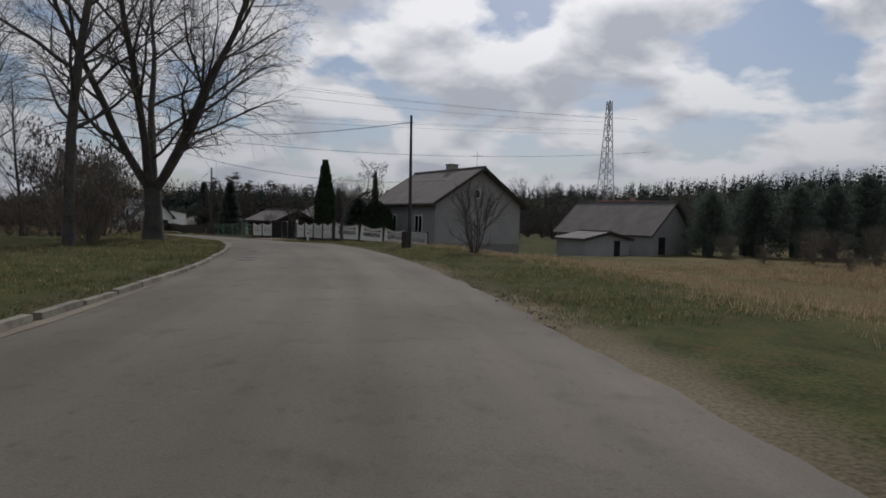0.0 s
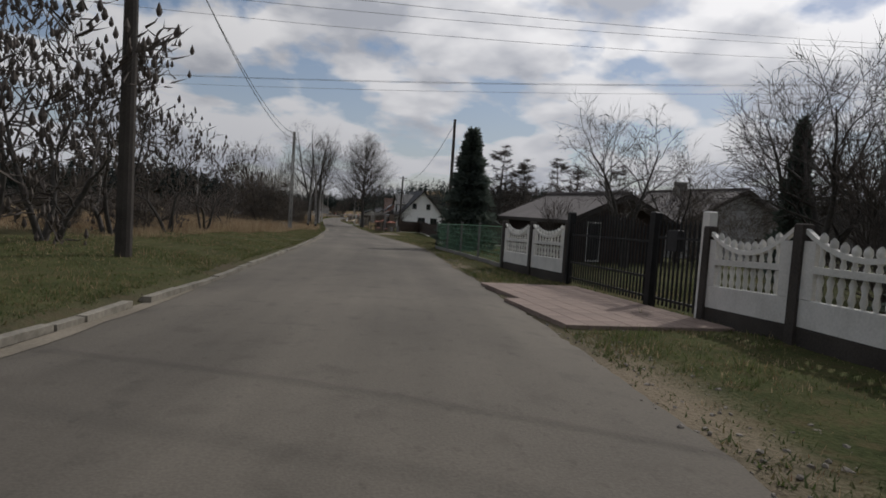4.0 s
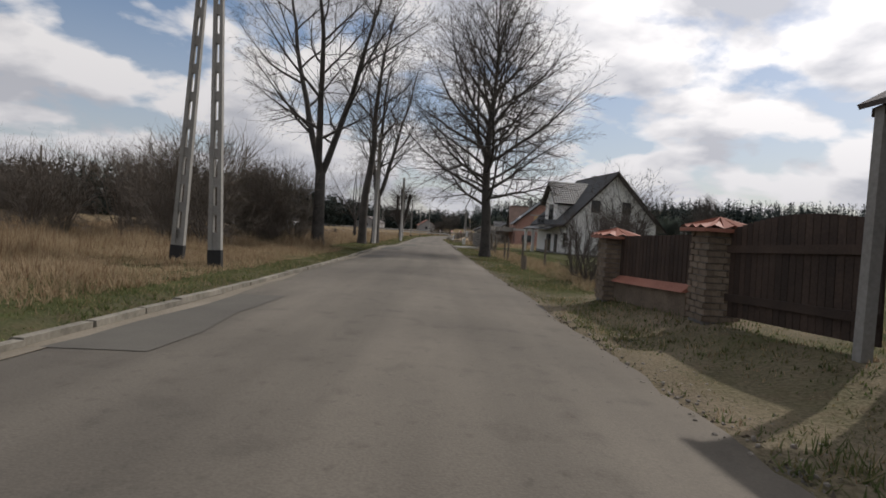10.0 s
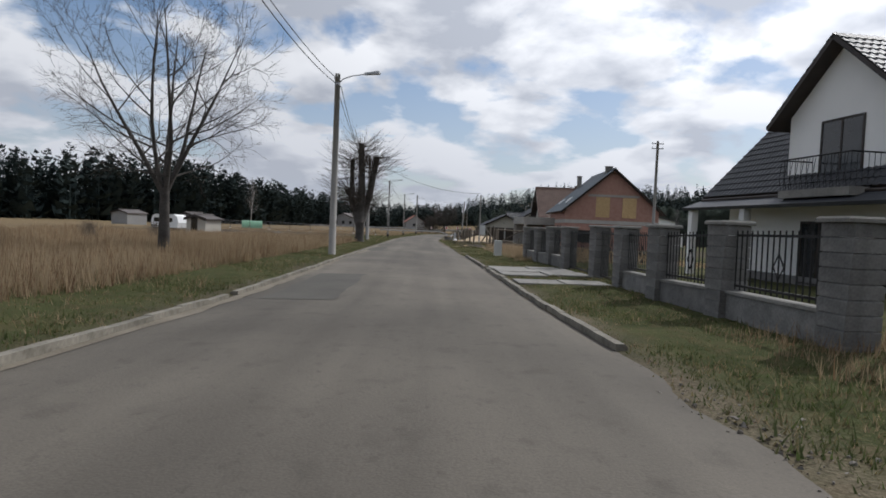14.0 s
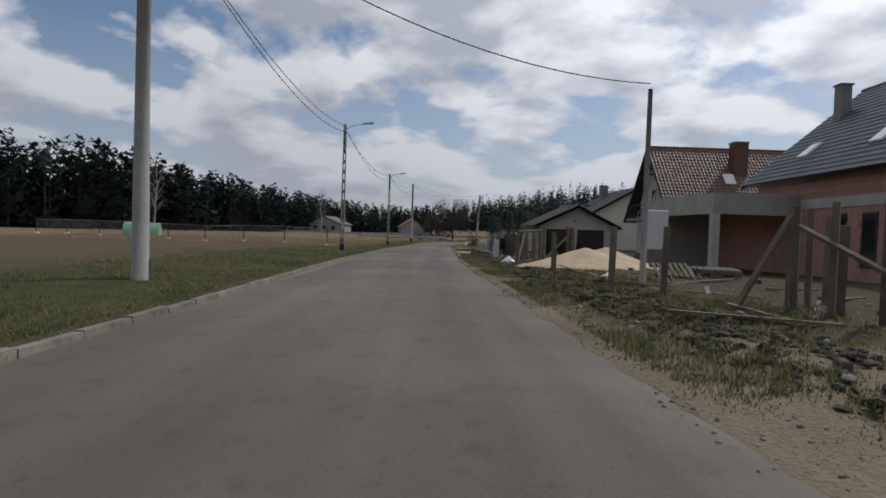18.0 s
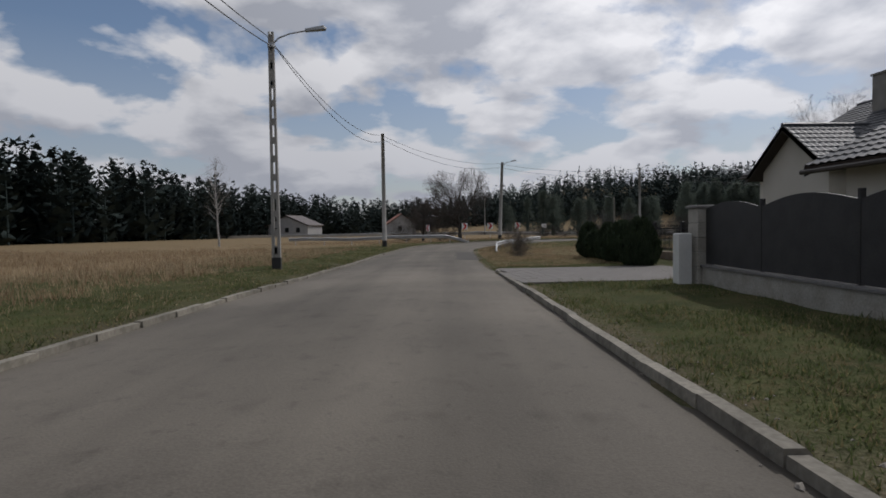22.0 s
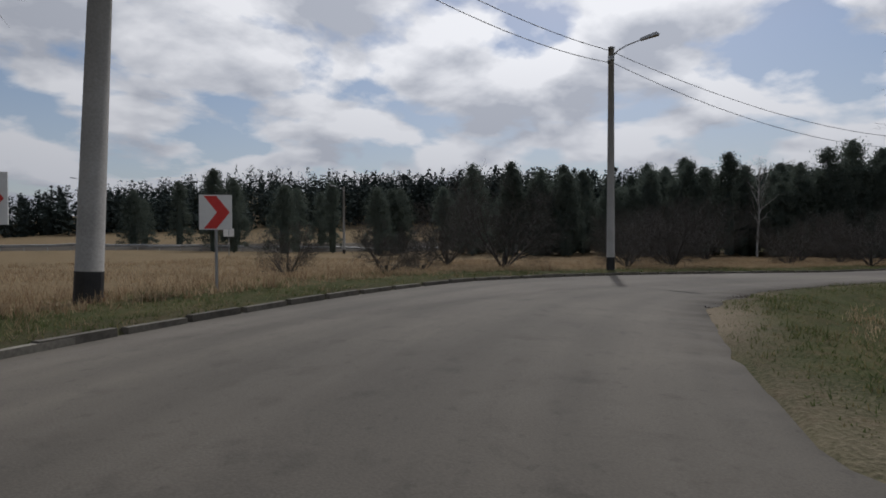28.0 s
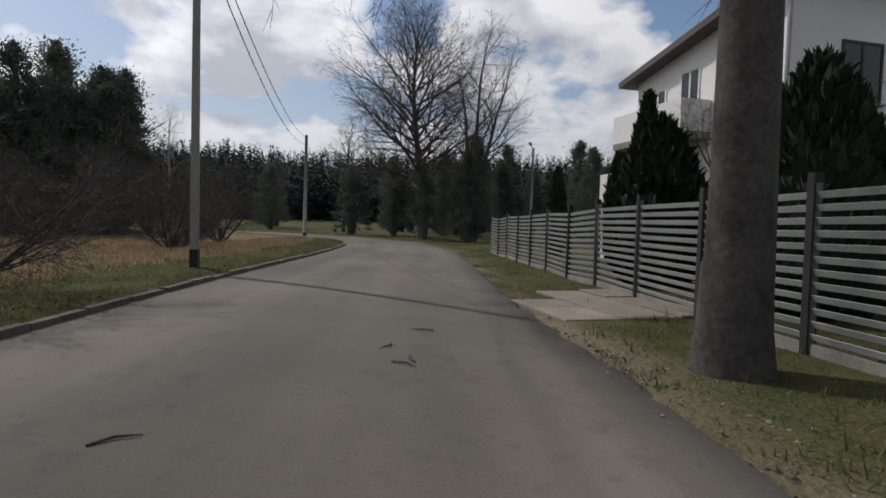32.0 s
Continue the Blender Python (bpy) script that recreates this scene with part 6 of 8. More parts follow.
# the white house with the dark tiled roof and a dormer towards the road
h2 = gable_house("house", "white rendered house with a steep anthracite tiled roof", 14.6, 128.3, 4.5, 9.3, 11.5, -.55, 3.9, 8.75, WALL_WHITE, ROOF_DARK, .75, True, .35,
                 [("f", 2.75, 4.7, .95, 1.25, D_, 0, False), ("f", 6.0, 4.7, .95, 1.25, D_, 0, False), ("f", 4.5, .95, 1.75, 1.85, D_, 1, False), ("f", 7.4, .6, 1.6, 2.2, D_, 1, True), ("l", 10.6, .95, .9, 1.5, D_, 0, False), ("l", 7.6, .1, 1.1, 2.15, D_, 0, True), ("l", 4.9, .1, 1.7, 2.15, D_, 1, True)],
                 [(5.4, 7.5, .7, 9.1, CONCRETE)])
dorm = part("dormer", Mesh().prism([(3.4, 3.0), (8.0, 3.0), (8.0, 5.9), (5.7, 7.85), (3.4, 5.9)], 0, 4.6, Matrix.Rotation(radians(90), 4, "Z") @ Matrix.Translation((0, -4.4, 0))), WALL_WHITE, h2)
for s in (0, 1):
    xe = 2.85 if s == 0 else 8.55
    a, b, c, d = (-.75, xe, 5.55), (4.6, xe, 5.55), (4.6, 5.7, 8.05), (-.75, 5.7, 8.05)
    if s == 1:
        a, b, c, d = b, a, d, c
    sl = part("dormer_roof", Mesh().slab(a, b, c, d, .14), DARK_FRAME, h2)
    part("tiles", tiled(a, b, c, d), ROOF_DARK, sl)
LW = Matrix.Translation((-.2, 11.5, 0)) @ Matrix.Rotation(radians(-90), 4, "Z")
window(h2, LW, 5.8, 3.35, 1.7, 2.15, D_, 1, False, True)
bal = part("balcony", Mesh().box(-1.35, 4.0, 2.95, -.0, 6.9, 3.2), CONCRETE, h2)
rail = Mesh().tube([(-1.3, 4.05, 4.2), (-1.3, 6.85, 4.2)], .025, 6).tube([(-1.3, 4.05, 4.2), (-.2, 4.05, 4.2)], .025, 6).tube([(-1.3, 6.85, 4.2), (-.2, 6.85, 4.2)], .025, 6)
for k in range(24):
    yy = 4.05 + 2.8 * k / 23
    rail.tube([(-1.3, yy, 3.2), (-1.38 if k % 2 else -1.3, yy, 3.6), (-1.3, yy, 4.2)], .012, 4)
for k in range(7):
    rail.tube([(-1.3 + 1.1 * k / 6, 4.05, 3.2), (-1.3 + 1.1 * k / 6, 4.05, 4.2)], .012, 4)
part("railing", rail, IRON, bal)
part("porch_roof", Mesh().slab((-1.6, 2.2, 2.75), (-1.6, 12.4, 2.75), (.3, 12.4, 3.5), (.3, 2.2, 3.5), -.12), ROOF_DARK, h2)
for yy in (8.6, 12.0):
    part("porch_post", Mesh().box(-1.45, yy - .14, -.3, -1.17, yy + .14, 2.75), WALL_WHITE, h2)
part("downpipe", Mesh().tube([(-.55, -.25, 3.3), (-.12, -.1, 2.9), (-.08, -.08, 0)], .04, 8), DARK_FRAME, h2)
part("roof_window", Mesh().slab((1.6, 1.6, 5.65), (1.6, .7, 5.65), (2.4, .7, 6.5), (2.4, 1.6, 6.5), .1), GLASS, h2)

# the brick shell under construction and its concrete frame
h3 = gable_house("house", "unfinished red block house with a blue-grey metal roof", 17.0, 179.5, -4.5, 10.2, 10.8, -.95, 4.4, 8.75, BRICK, ROOF_SLATE, .55, True, 0,
                 [("f", 2.2, .7, 2.0, 1.3, D_, 0, False), ("f", 7.0, .1, 1.6, 2.1, D_, 1, True), ("l", 6.3, .5, .8, 2.0, D_, 0, True), ("l", 7.9, .5, .8, 2.0, D_, 0, True)],
                 [(3.3, 10.0, .5, 8.75, CONCRETE), (4.9, 1.6, .7, 9.2, CONCRETE)], gutter=False)
for u in (4.05, 6.95):
    part("boarded_opening", Mesh().box(u - .75, -.05, 3.5, u + .75, .05, 5.7), WOOD_OSB, h3, "yellow boarding over a window opening")
part("ring_beam", Mesh().box(-.04, -.04, 2.75, 10.24, 10.84, 3.15), RAW_CONCRETE, h3)
part("lintel_beam", Mesh().box(2.4, -.045, 5.75, 8.0, .04, 6.0), RAW_CONCRETE, h3)
for v in (3.5, 8.1):
    part("roof_window", Mesh().slab((.6, v + .66, 5.2), (.6, v, 5.2), (1.3, v, 5.81), (1.3, v + .66, 5.81), .09), WHITE_SIGN, h3)
blocks = Mesh()
for r in range(13):
    for c in range(27):
        u = c * .38 + (.19 if r % 2 else 0)
        if u + .37 > 10.2:
            continue
        for z0 in (0.02 + r * .24,):
            if z0 + .22 < 2.74 and not (1.2 < u + .18 < 3.2 and .7 < z0 + .1 < 2.0) and not (6.2 < u + .18 < 7.8 and z0 < 2.2):
                blocks.box(u + .006, -.022, z0, u + .372, 0, z0 + .228)
for r in range(18):
    for c in range(33):
        v, z0 = c * .38 + (.19 if r % 2 else 0), .02 + r * .24
        if v + .37 > 10.8 or z0 < 3.15 and z0 + .24 > 2.75 or z0 < 2.5 and (4.0 < v + .18 < 5.0 or 2.4 < v + .18 < 3.4):
            continue
        blocks.box(-.022, v + .006, z0, 0, v + .372, z0 + .228)
me_blocks = part("block_courses", blocks, BRICK, h3)
me_blocks["kind"] = "stuff"
fr = thing("carport_frame", "raw concrete frame of an unfinished carport", "concrete frame", Matrix.Translation((13.75, 186.6, -1.05)))
part("beam", Mesh().box(0, 0, 2.55, 4.2, .35, 3.45), RAW_CONCRETE, fr)
part("beam", Mesh().box(0, .35, 2.55, .35, 7.3, 3.45), RAW_CONCRETE, fr)
part("beam", Mesh().box(0, 7.3, 2.55, 4.2, 7.65, 3.45), RAW_CONCRETE, fr)
for cx, cy in ((.02, .02), (.02, 7.32)):
    part("column", Mesh().box(cx, cy, -.2, cx + .31, cy + .31, 2.55), RAW_CONCRETE, fr)
# unseen slab behind the beams, added to block light and darken the inside
part("deck", Mesh().box(.35, .35, 3.2, 4.2, 7.3, 3.4), RAW_CONCRETE, fr)
part("back_wall", Mesh().box(3.95, .35, -.2, 4.2, 7.3, 3.2), BRICK, fr)
part("side_wall", Mesh().box(.36, 7.34, -.2, 3.95, 7.6, 2.55), RAW_CONCRETE, fr)

# the brown-tiled house with a balcony towards the road
h4 = gable_house("house", "cream house with a brown tiled roof and wooden balcony", 20.4, 212.3, -93, 8.6, 13.5, -1.3, 4.0, 8.75, WALL_CREAM, ROOF_BROWN, .9, True, .35,
                 [("f", 4.3, 3.4, 1.6, 2.1, D_, 1, True), ("f", 2.0, .9, 1.2, 1.4, D_, 1, False), ("r", 3.0, .9, 1.4, 1.4, D_, 1, False), ("r", 8.0, .9, 1.4, 1.4, D_, 1, False)],
                 [(5.9, 5.6, 1.0, 9.1, ROOF_BROWN)])
bal = part("balcony", Mesh().box(1.2, -1.3, 3.0, 7.4, 0, 3.25), CONCRETE, h4)
rail = Mesh()
for k in range(7):
    u = 1.25 + 6.1 * k / 6
    rail.box(u - .05, -1.28, 3.25, u + .05, -1.18, 4.25)
    if k < 6:
        rail.tube([(u, -1.23, 3.35), (u + 1.0, -1.23, 4.1)], .03, 4).tube([(u, -1.23, 4.1), (u + 1.0, -1.23, 3.35)], .03, 4)
rail.box(1.2, -1.29, 4.2, 7.4, -1.17, 4.3).box(1.2, -1.27, 3.35, 7.4, -1.19, 3.43)
part("railing", rail, WOOD_BROWN, bal)
part("roof_window", Mesh().slab((7.0, 4.2, 5.85), (7.0, 5.0, 5.85), (6.3, 5.0, 6.65), (6.3, 4.2, 6.65), -.1), WHITE_SIGN, h4)
tr = Mesh()
for a, b in (((4.3, -.75, 8.5), (4.3, -.75, 6.2)), ((2.4, -.75, 6.6), (6.2, -.75, 6.6)), ((4.3, -.75, 6.6), (3.2, -.75, 7.6)), ((4.3, -.75, 6.6), (5.4, -.75, 7.6))):
    tr.tube([a, b], .07, 4)
part("gable_truss", tr, WOOD_BROWN, h4)

# garage and house behind the dark fence
h5 = gable_house("garage", "cream double garage with a shallow dark roof", 12.35, 214.4, 0, 6.65, 6.3, -1.4, 2.74, 4.34, WALL_CREAM, ROOF_DARK, .58, True, .2, [("l", 3.5, 1.2, 1.0, .6, W_, 0, False)], (), category="garage")
part("garage_door", Mesh().box(.3, -.03, -.1, 3.15, .06, 2.28), DARK_FRAME, h5)
part("garage_door", Mesh().box(3.4, -.03, -.1, 5.85, .06, 2.28), DARK_FRAME, h5)
part("wall_lamp", Mesh().tube([(3.1, -.12, 2.95), (3.1, -.12, 3.12)], [.05, .08], 8), BLACK, h5)
gable_house("house", "cream house with a dark tiled roof and chimney", 19.8, 225.9, 0, 11, 10, -1.4, 3.9, 7.05, WALL_CREAM, ROOF_DARK, .6, True, .3, [("f", 5.3, 4.1, 1.1, .8, D_, 0, False)], [(4.3, 7.4, .8, 7.9, CONCRETE)])
gable_house("house", "yellowish rendered house with a dark tiled roof", 18.9, 234.2, -90, 4.2, 9, -1.7, 4.0, 5.6, WALL_CREAM, ROOF_DARK, .5, True, .3, [("f", 1.6, .9, 1.0, 1.3, D_, 1, False), ("f", 3.6, .9, 1.0, 1.3, D_, 1, False)], ())

# tall white house of the last stretch, with a single-pitch roof
h6 = thing("house", "tall white two-storey house with a single-pitch roof", "house", Matrix.Translation((55.5, 260.8, -2.2)))
part("wall", Mesh().prism([(0, -.6), (6.4, -.6), (6.4, 6.05), (0, 7.2)], -9.5, 0), WALL_WHITE, h6)
part("roof_slab", Mesh().slab((-.5, .5, 7.5), (-.5, -10, 7.5), (6.9, -10, 6.16), (6.9, .5, 6.16), .2), ROOF_SHEET, h6)
N6 = Matrix.Rotation(radians(180), 4, "Z")
for u, z, w, h, door in ((-1.5, 4.3, 1.1, 1.4, False), (-3.6, 3.9, .9, 2.0, True), (-5.2, 4.3, .9, 1.3, False), (-1.5, 1.2, 1.2, 1.4, False), (-4.6, 1.2, 1.2, 1.4, False)):
    window(h6, N6, u, z, w, h, WHITE_FRAME, 1, not door, door)
for u, z in ((2.2, 1.2), (2.2, 4.4), (6.5, 1.2), (6.5, 4.4)):
    window(h6, Matrix.Rotation(radians(-90), 4, "Z"), u, z, 1.3, 1.5, DARK_FRAME, 1)
bal = part("balcony", Mesh().box(2.6, .0, 3.7, 6.2, 1.0, 3.9), CONCRETE, h6)
part("parapet", Mesh().box(2.6, .9, 3.9, 6.2, 1.0, 4.8).box(2.6, 0, 3.9, 2.7, .9, 4.8).box(6.1, 0, 3.9, 6.2, .9, 4.8), WALL_WHITE, bal)
part("downpipe", Mesh().tube([(-.05, .06, 7.1), (-.05, .06, 0)], .05, 8), ZINC, h6)
part("lower_wing", Mesh().box(6.4, -7, -.6, 9.9, -.6, 3.2), WALL_WHITE, h6)

# far buildings across the fields
gable_house("house", "distant low house with a pale roof", -38, 372, -20, 13, 8, -1.6, 3.0, 5.6, WALL_GREY, ROOF_SHEET, .5, False, 0, [("f", 3, 1, 1.2, 1.3, D_, 1, False), ("f", 6.5, 1, 1.2, 1.3, D_, 1, False), ("f", 10, 1, 1.2, 1.3, D_, 1, False)], gutter=False)
gable_house("house", "distant house with a reddish roof", -5, 385, 10, 9, 8, -1.6, 3.0, 6.0, WALL_GREY, ROOF_RED, .5, False, 0, [("f", 4, 1, 1.2, 1.3, D_, 1, False)], gutter=False)
gable_house("shed", "grey corrugated shed in the field", -54, 222, -25, 4.0, 4, -1.2, 1.9, 2.4, WALL_GREY, ROOF_SHEET, .2, False, 0, (), (), category="shed", gutter=False)
van = thing("caravan", "old white caravan parked in the field", "caravan", place(-25.5, 178.7, -20, .72))
shell = [(-2.3, .45), (2.3, .45), (2.45, 1.2), (2.2, 2.1), (1.6, 2.4), (-1.6, 2.4), (-2.2, 2.15), (-2.45, 1.3)]
part("body", Mesh().prism(shell, -1.0, 1.0), WHITE_SIGN, van)
for u in (-1.4, .9):
    part("window", Mesh().box(u - .5, -1.02, 1.25, u + .5, -1.0, 1.85), GLASS, van)
part("door", Mesh().box(-.35, -1.015, .5, .25, -1.0, 2.1), CABINET, van)
for yy in (-.8, .8):
    part("wheel", Mesh().tube([(0, yy - .09, .3), (0, yy + .09, .3)], .3, 16), BLACK, van)
part("tow_bar", Mesh().tube([(2.4, 0, .45), (3.4, 0, .4)], .05, 6), IRON, van)
gable_house("shed", "small pale hut in the field", -21.5, 173, -25, 2.4, 2.0, -.8, 1.4, 1.7, WALL_CREAM, ROOF_SHEET, .2, False, 0, [("f", 1.0, .1, .8, 1.6, D_, 0, True)], (), category="shed", gutter=False)
gable_house("shed", "grey hut with a flat roof in the field", -29.5, 190, -20, 3.2, 2.6, -.9, 1.6, 2.0, WALL_GREY, ROOF_SHEET, .2, False, 0, [("f", 1.4, .1, .8, 1.6, D_, 0, True)], (), category="shed", gutter=False)
gable_house("outbuilding", "small outbuilding beside the white house", 52, 158, 5, 6.5, 5, -1.0, 2.6, 4.0, WALL_GREY, ROOF_DARK, .4, False, 0, (), (), category="outbuilding", gutter=False)

# ---- fences and gates ----


def along(a, b, step):
    a, b = Vector(a), Vector(b)
    n = max(1, round((b - a).length / step))
    return [a.lerp(b, k / n) for k in range(n + 1)], math.degrees(math.atan2(b.y - a.y, b.x - a.x))


def frame_at(p, q, dz=0.0):
    """A pose at p whose x axis runs to q, on the ground."""
    return Matrix.Translation((p.x, p.y, ground_at(p.x, p.y) + dz)) @ Matrix.Rotation(math.atan2(q.y - p.y, q.x - p.x), 4, "Z") @ Matrix.Rotation(-math.atan2(ground_at(q.x, q.y) - ground_at(p.x, p.y), (q - p).length), 4, "Y")


BALUSTER = Mesh().tube([(0, 0, 0), (0, 0, .05), (0, 0, .10), (0, 0, .2), (0, 0, .30), (0, 0, .38)], [.022, .03, .042, .026, .042, .022], 8).data("baluster", WHITE_CON, True)
TIP = Mesh().tube([(0, 0, 0), (0, 0, .04), (0, 0, .09), (0, 0, .13)], [.026, .045, .04, .008], 8).data("finial", WHITE_CON, True)


def baluster_fence(name, a, b, lower=.20):
    pts, yaw = along(a, b, 2.0)
    t = thing(name, "white concrete baluster fence with dark posts", "fence")
    for p, q in zip(pts, pts[1:]):
        w = (q - p).length
        m = frame_at(p, q)
        pan = part("fence_panel", Mesh().box(.06, -.03, .02 + lower, w - .06, .03, .34 + lower, bevel=.01).box(.06, -.035, .64 + lower, w - .06, .035, .72 + lower)
                   .box(.06, -.034, .34 + lower, .26, .034, 1.0 + lower).box(w - .26, -.034, .34 + lower, w - .06, .034, 1.0 + lower), WHITE_CON, t)
        pan.matrix_world = m
        part("base_board", Mesh().box(.05, -.025, -.25, w - .05, .025, lower + .02), POLE_W, pan)
        n = 10
        top = Mesh()
        xs = [.06 + (w - .12) * k / n for k in range(n + 1)]
        zs = [lower + .86 + .30 * (2 * k / n - 1) ** 2 for k in range(n + 1)]
        ring = [(x, yy, z + dz) for x, z in zip(xs, zs) for yy, dz in ((-.03, -.06), (.03, -.06), (.03, 0), (-.03, 0))]
        top.add(ring, [(k * 4 + c, k * 4 + (c + 1) % 4, k * 4 + 4 + (c + 1) % 4, k * 4 + 4 + c) for k in range(n) for c in range(4)] + [(3, 2, 1, 0), (n * 4, n * 4 + 1, n * 4 + 2, n * 4 + 3)])
        part("top_rail", top, WHITE_CON, pan)
        for k in range(9):
            x = .33 + (w - .66) * k / 8
            o = part("baluster", BALUSTER, None, pan)
            o.matrix_local = Matrix.Translation((x, 0, .33 + lower)) @ Matrix.Diagonal((.9, .9, .8, 1))
            zt = lower + .86 + .30 * (2 * x / w - 1) ** 2
            o = part("baluster", BALUSTER, None, pan)
            o.matrix_local = Matrix.Translation((x, 0, .70 + lower)) @ Matrix.Diagonal((.8, .8, (zt - .7 - lower) / .38, 1))
            o = part("finial", TIP, None, pan)
            o.matrix_local = Matrix.Translation((x, 0, zt - .01))
    post = Mesh().box(-.07, -.07, -.3, .07, .07, 1.32 + lower * .4, bevel=.015).data("post", POLE_W)
    for p in pts:
        o = part("post", post, None, t)
        o.matrix_world = Matrix.Translation((p.x, p.y, ground_at(p.x, p.y))) @ Matrix.Rotation(radians(yaw), 4, "Z")
    return t


baluster_fence("fence", (.62, -.98), (8.1, -2.35))
baluster_fence("fence", (.66, -.8), (1.38, 6.5))
baluster_fence("fence", (1.32, 11.2), (1.2, 15.3))


def bar_panel(w, h, gap, mat, name, arch=0.0, r=.012, spear=True, rails=(.12, .85)):
    """Upright bars between two rails, as a list of (name, mesh) parts."""
    out = []
    rail = [Mesh().box(0, -.018, h * z - .02, w, .018, h * z + .02) for z in rails]
    out += [("rail", m) for m in rail]
    n = int(w / gap)
    for k in range(n + 1):
        x = w * k / n
        z = h + arch * math.sin(math.pi * x / w)
        out.append(("bar", Mesh().box(x - r, -r, .04, x + r, r, z - .06).add([(x - r * 1.6, 0, z - .06), (x, -r, z - .06), (x + r * 1.6, 0, z - .06), (x, r, z - .06), (x, 0, z + .04)], [(0, 1, 4), (1, 2, 4), (2, 3, 4), (3, 0, 4)]) if spear else Mesh().box(x - r, -r, .04, x + r, r, z)))
    return out


def panel_thing(name, label, category, p, q, parts, mat, extra=()):
    t = thing(name, label, category, frame_at(Vector(p), Vector(q), .03))
    for nm, mb in parts:
        part(nm, mb, mat, t)
    for nm, mb, m2 in extra:
        part(nm, mb, m2, t)
    return t


panel_thing("gate", "black iron double gate with an arched top", "gate", (1.37, 8.0), (1.32, 11.1), bar_panel(3.0, 1.35, .105, IRON, "gate", .22, .013, True, (.1, .35, .8)), IRON)
panel_thing("gate", "black iron wicket gate with a letter box", "gate", (1.40, 6.65), (1.37, 7.85), bar_panel(1.1, 1.45, .11, IRON, "gate", 0, .013, True, (.1, .8)), IRON,
            [("letter_box", Mesh().box(.6, -.1, .95, .85, .02, 1.3, bevel=.02), BLACK)])
for x, y, mt, lb in ((1.4, 6.57, WHITE_CON, "pale concrete gate post"), (1.38, 7.92, IRON, "black steel gate post"), (1.33, 11.12, IRON, "black steel gate post")):
    solid("gate_post", Mesh().box(-.07, -.07, -.3, .07, .07, 1.62, bevel=.02), mt, lb, "gate post", place(x, y, 3))


def mesh_fence(name, a, b, h, mat, post_mat, label, step=2.6, base=True):
    pts, yaw = along(a, b, step)
    t = thing(name, label, "fence")
    for p, q in zip(pts, pts[1:]):
        w = (q - p).length
        net = Mesh()
        for k in range(int(w / .16) + 1):
            x = w * k / int(w / .16)
            net.box(x - .004, -.004, .1, x + .004, .004, h)
        for k in range(int(h / .16)):
            z = .1 + k * .16
            net.box(0, -.004, z, w, .004, z + .008)
        net.box(0, -.012, h - .03, w, .012, h)
        o = part("wire_mesh", net, mat, t)
        o.matrix_world = frame_at(p, q)
        if base:
            o2 = part("base_board", Mesh().box(.03, -.025, -.2, w - .03, .025, .14), CONCRETE, t)
            o2.matrix_world = frame_at(p, q)
    post = Mesh().box(-.035, -.035, -.3, .035, .035, h + .08).data("post", post_mat)
    for p in pts:
        o = part("post", post, None, t)
        o.matrix_world = Matrix.Translation((p.x, p.y, ground_at(p.x, p.y)))
    return t


mesh_fence("fence", (1.2, 15.5), (1.6, 27.0), 1.25, GREEN_MESH, STUCCO, "green wire mesh fence with dark posts")
mesh_fence("fence", (2.2, 27.2), (3.9, 33.0), 1.3, IRON, STUCCO, "dark wire mesh fence along the verge")
mesh_fence("fence", (-6.0, 210.0), (-36, 221), 1.45, ZINC, POLE_W, "wire fence with dark posts on concrete feet", 3.8, False)
for k in range(9):
    x, y = -6.0 - 3.75 * k, 210.0 + 1.375 * k
    solid("concrete_block", Mesh().box(-.16, -.16, -.2, .16, .16, .22, bevel=.04), WHITE_CON, "pale concrete block beside a fence post", "concrete block", place(x, y, 10))
mesh_fence("fence", (13, 118.5), (32, 124.5), 1.2, ZINC, WOOD_BROWN, "wire garden fence round the lawn", 2.8, False)

BOARD = Mesh().prism([(-.048, 0), (.048, 0), (.048, 1.28), (0, 1.36), (-.048, 1.28)], -.011, .011).data("board", WOOD_BROWN)


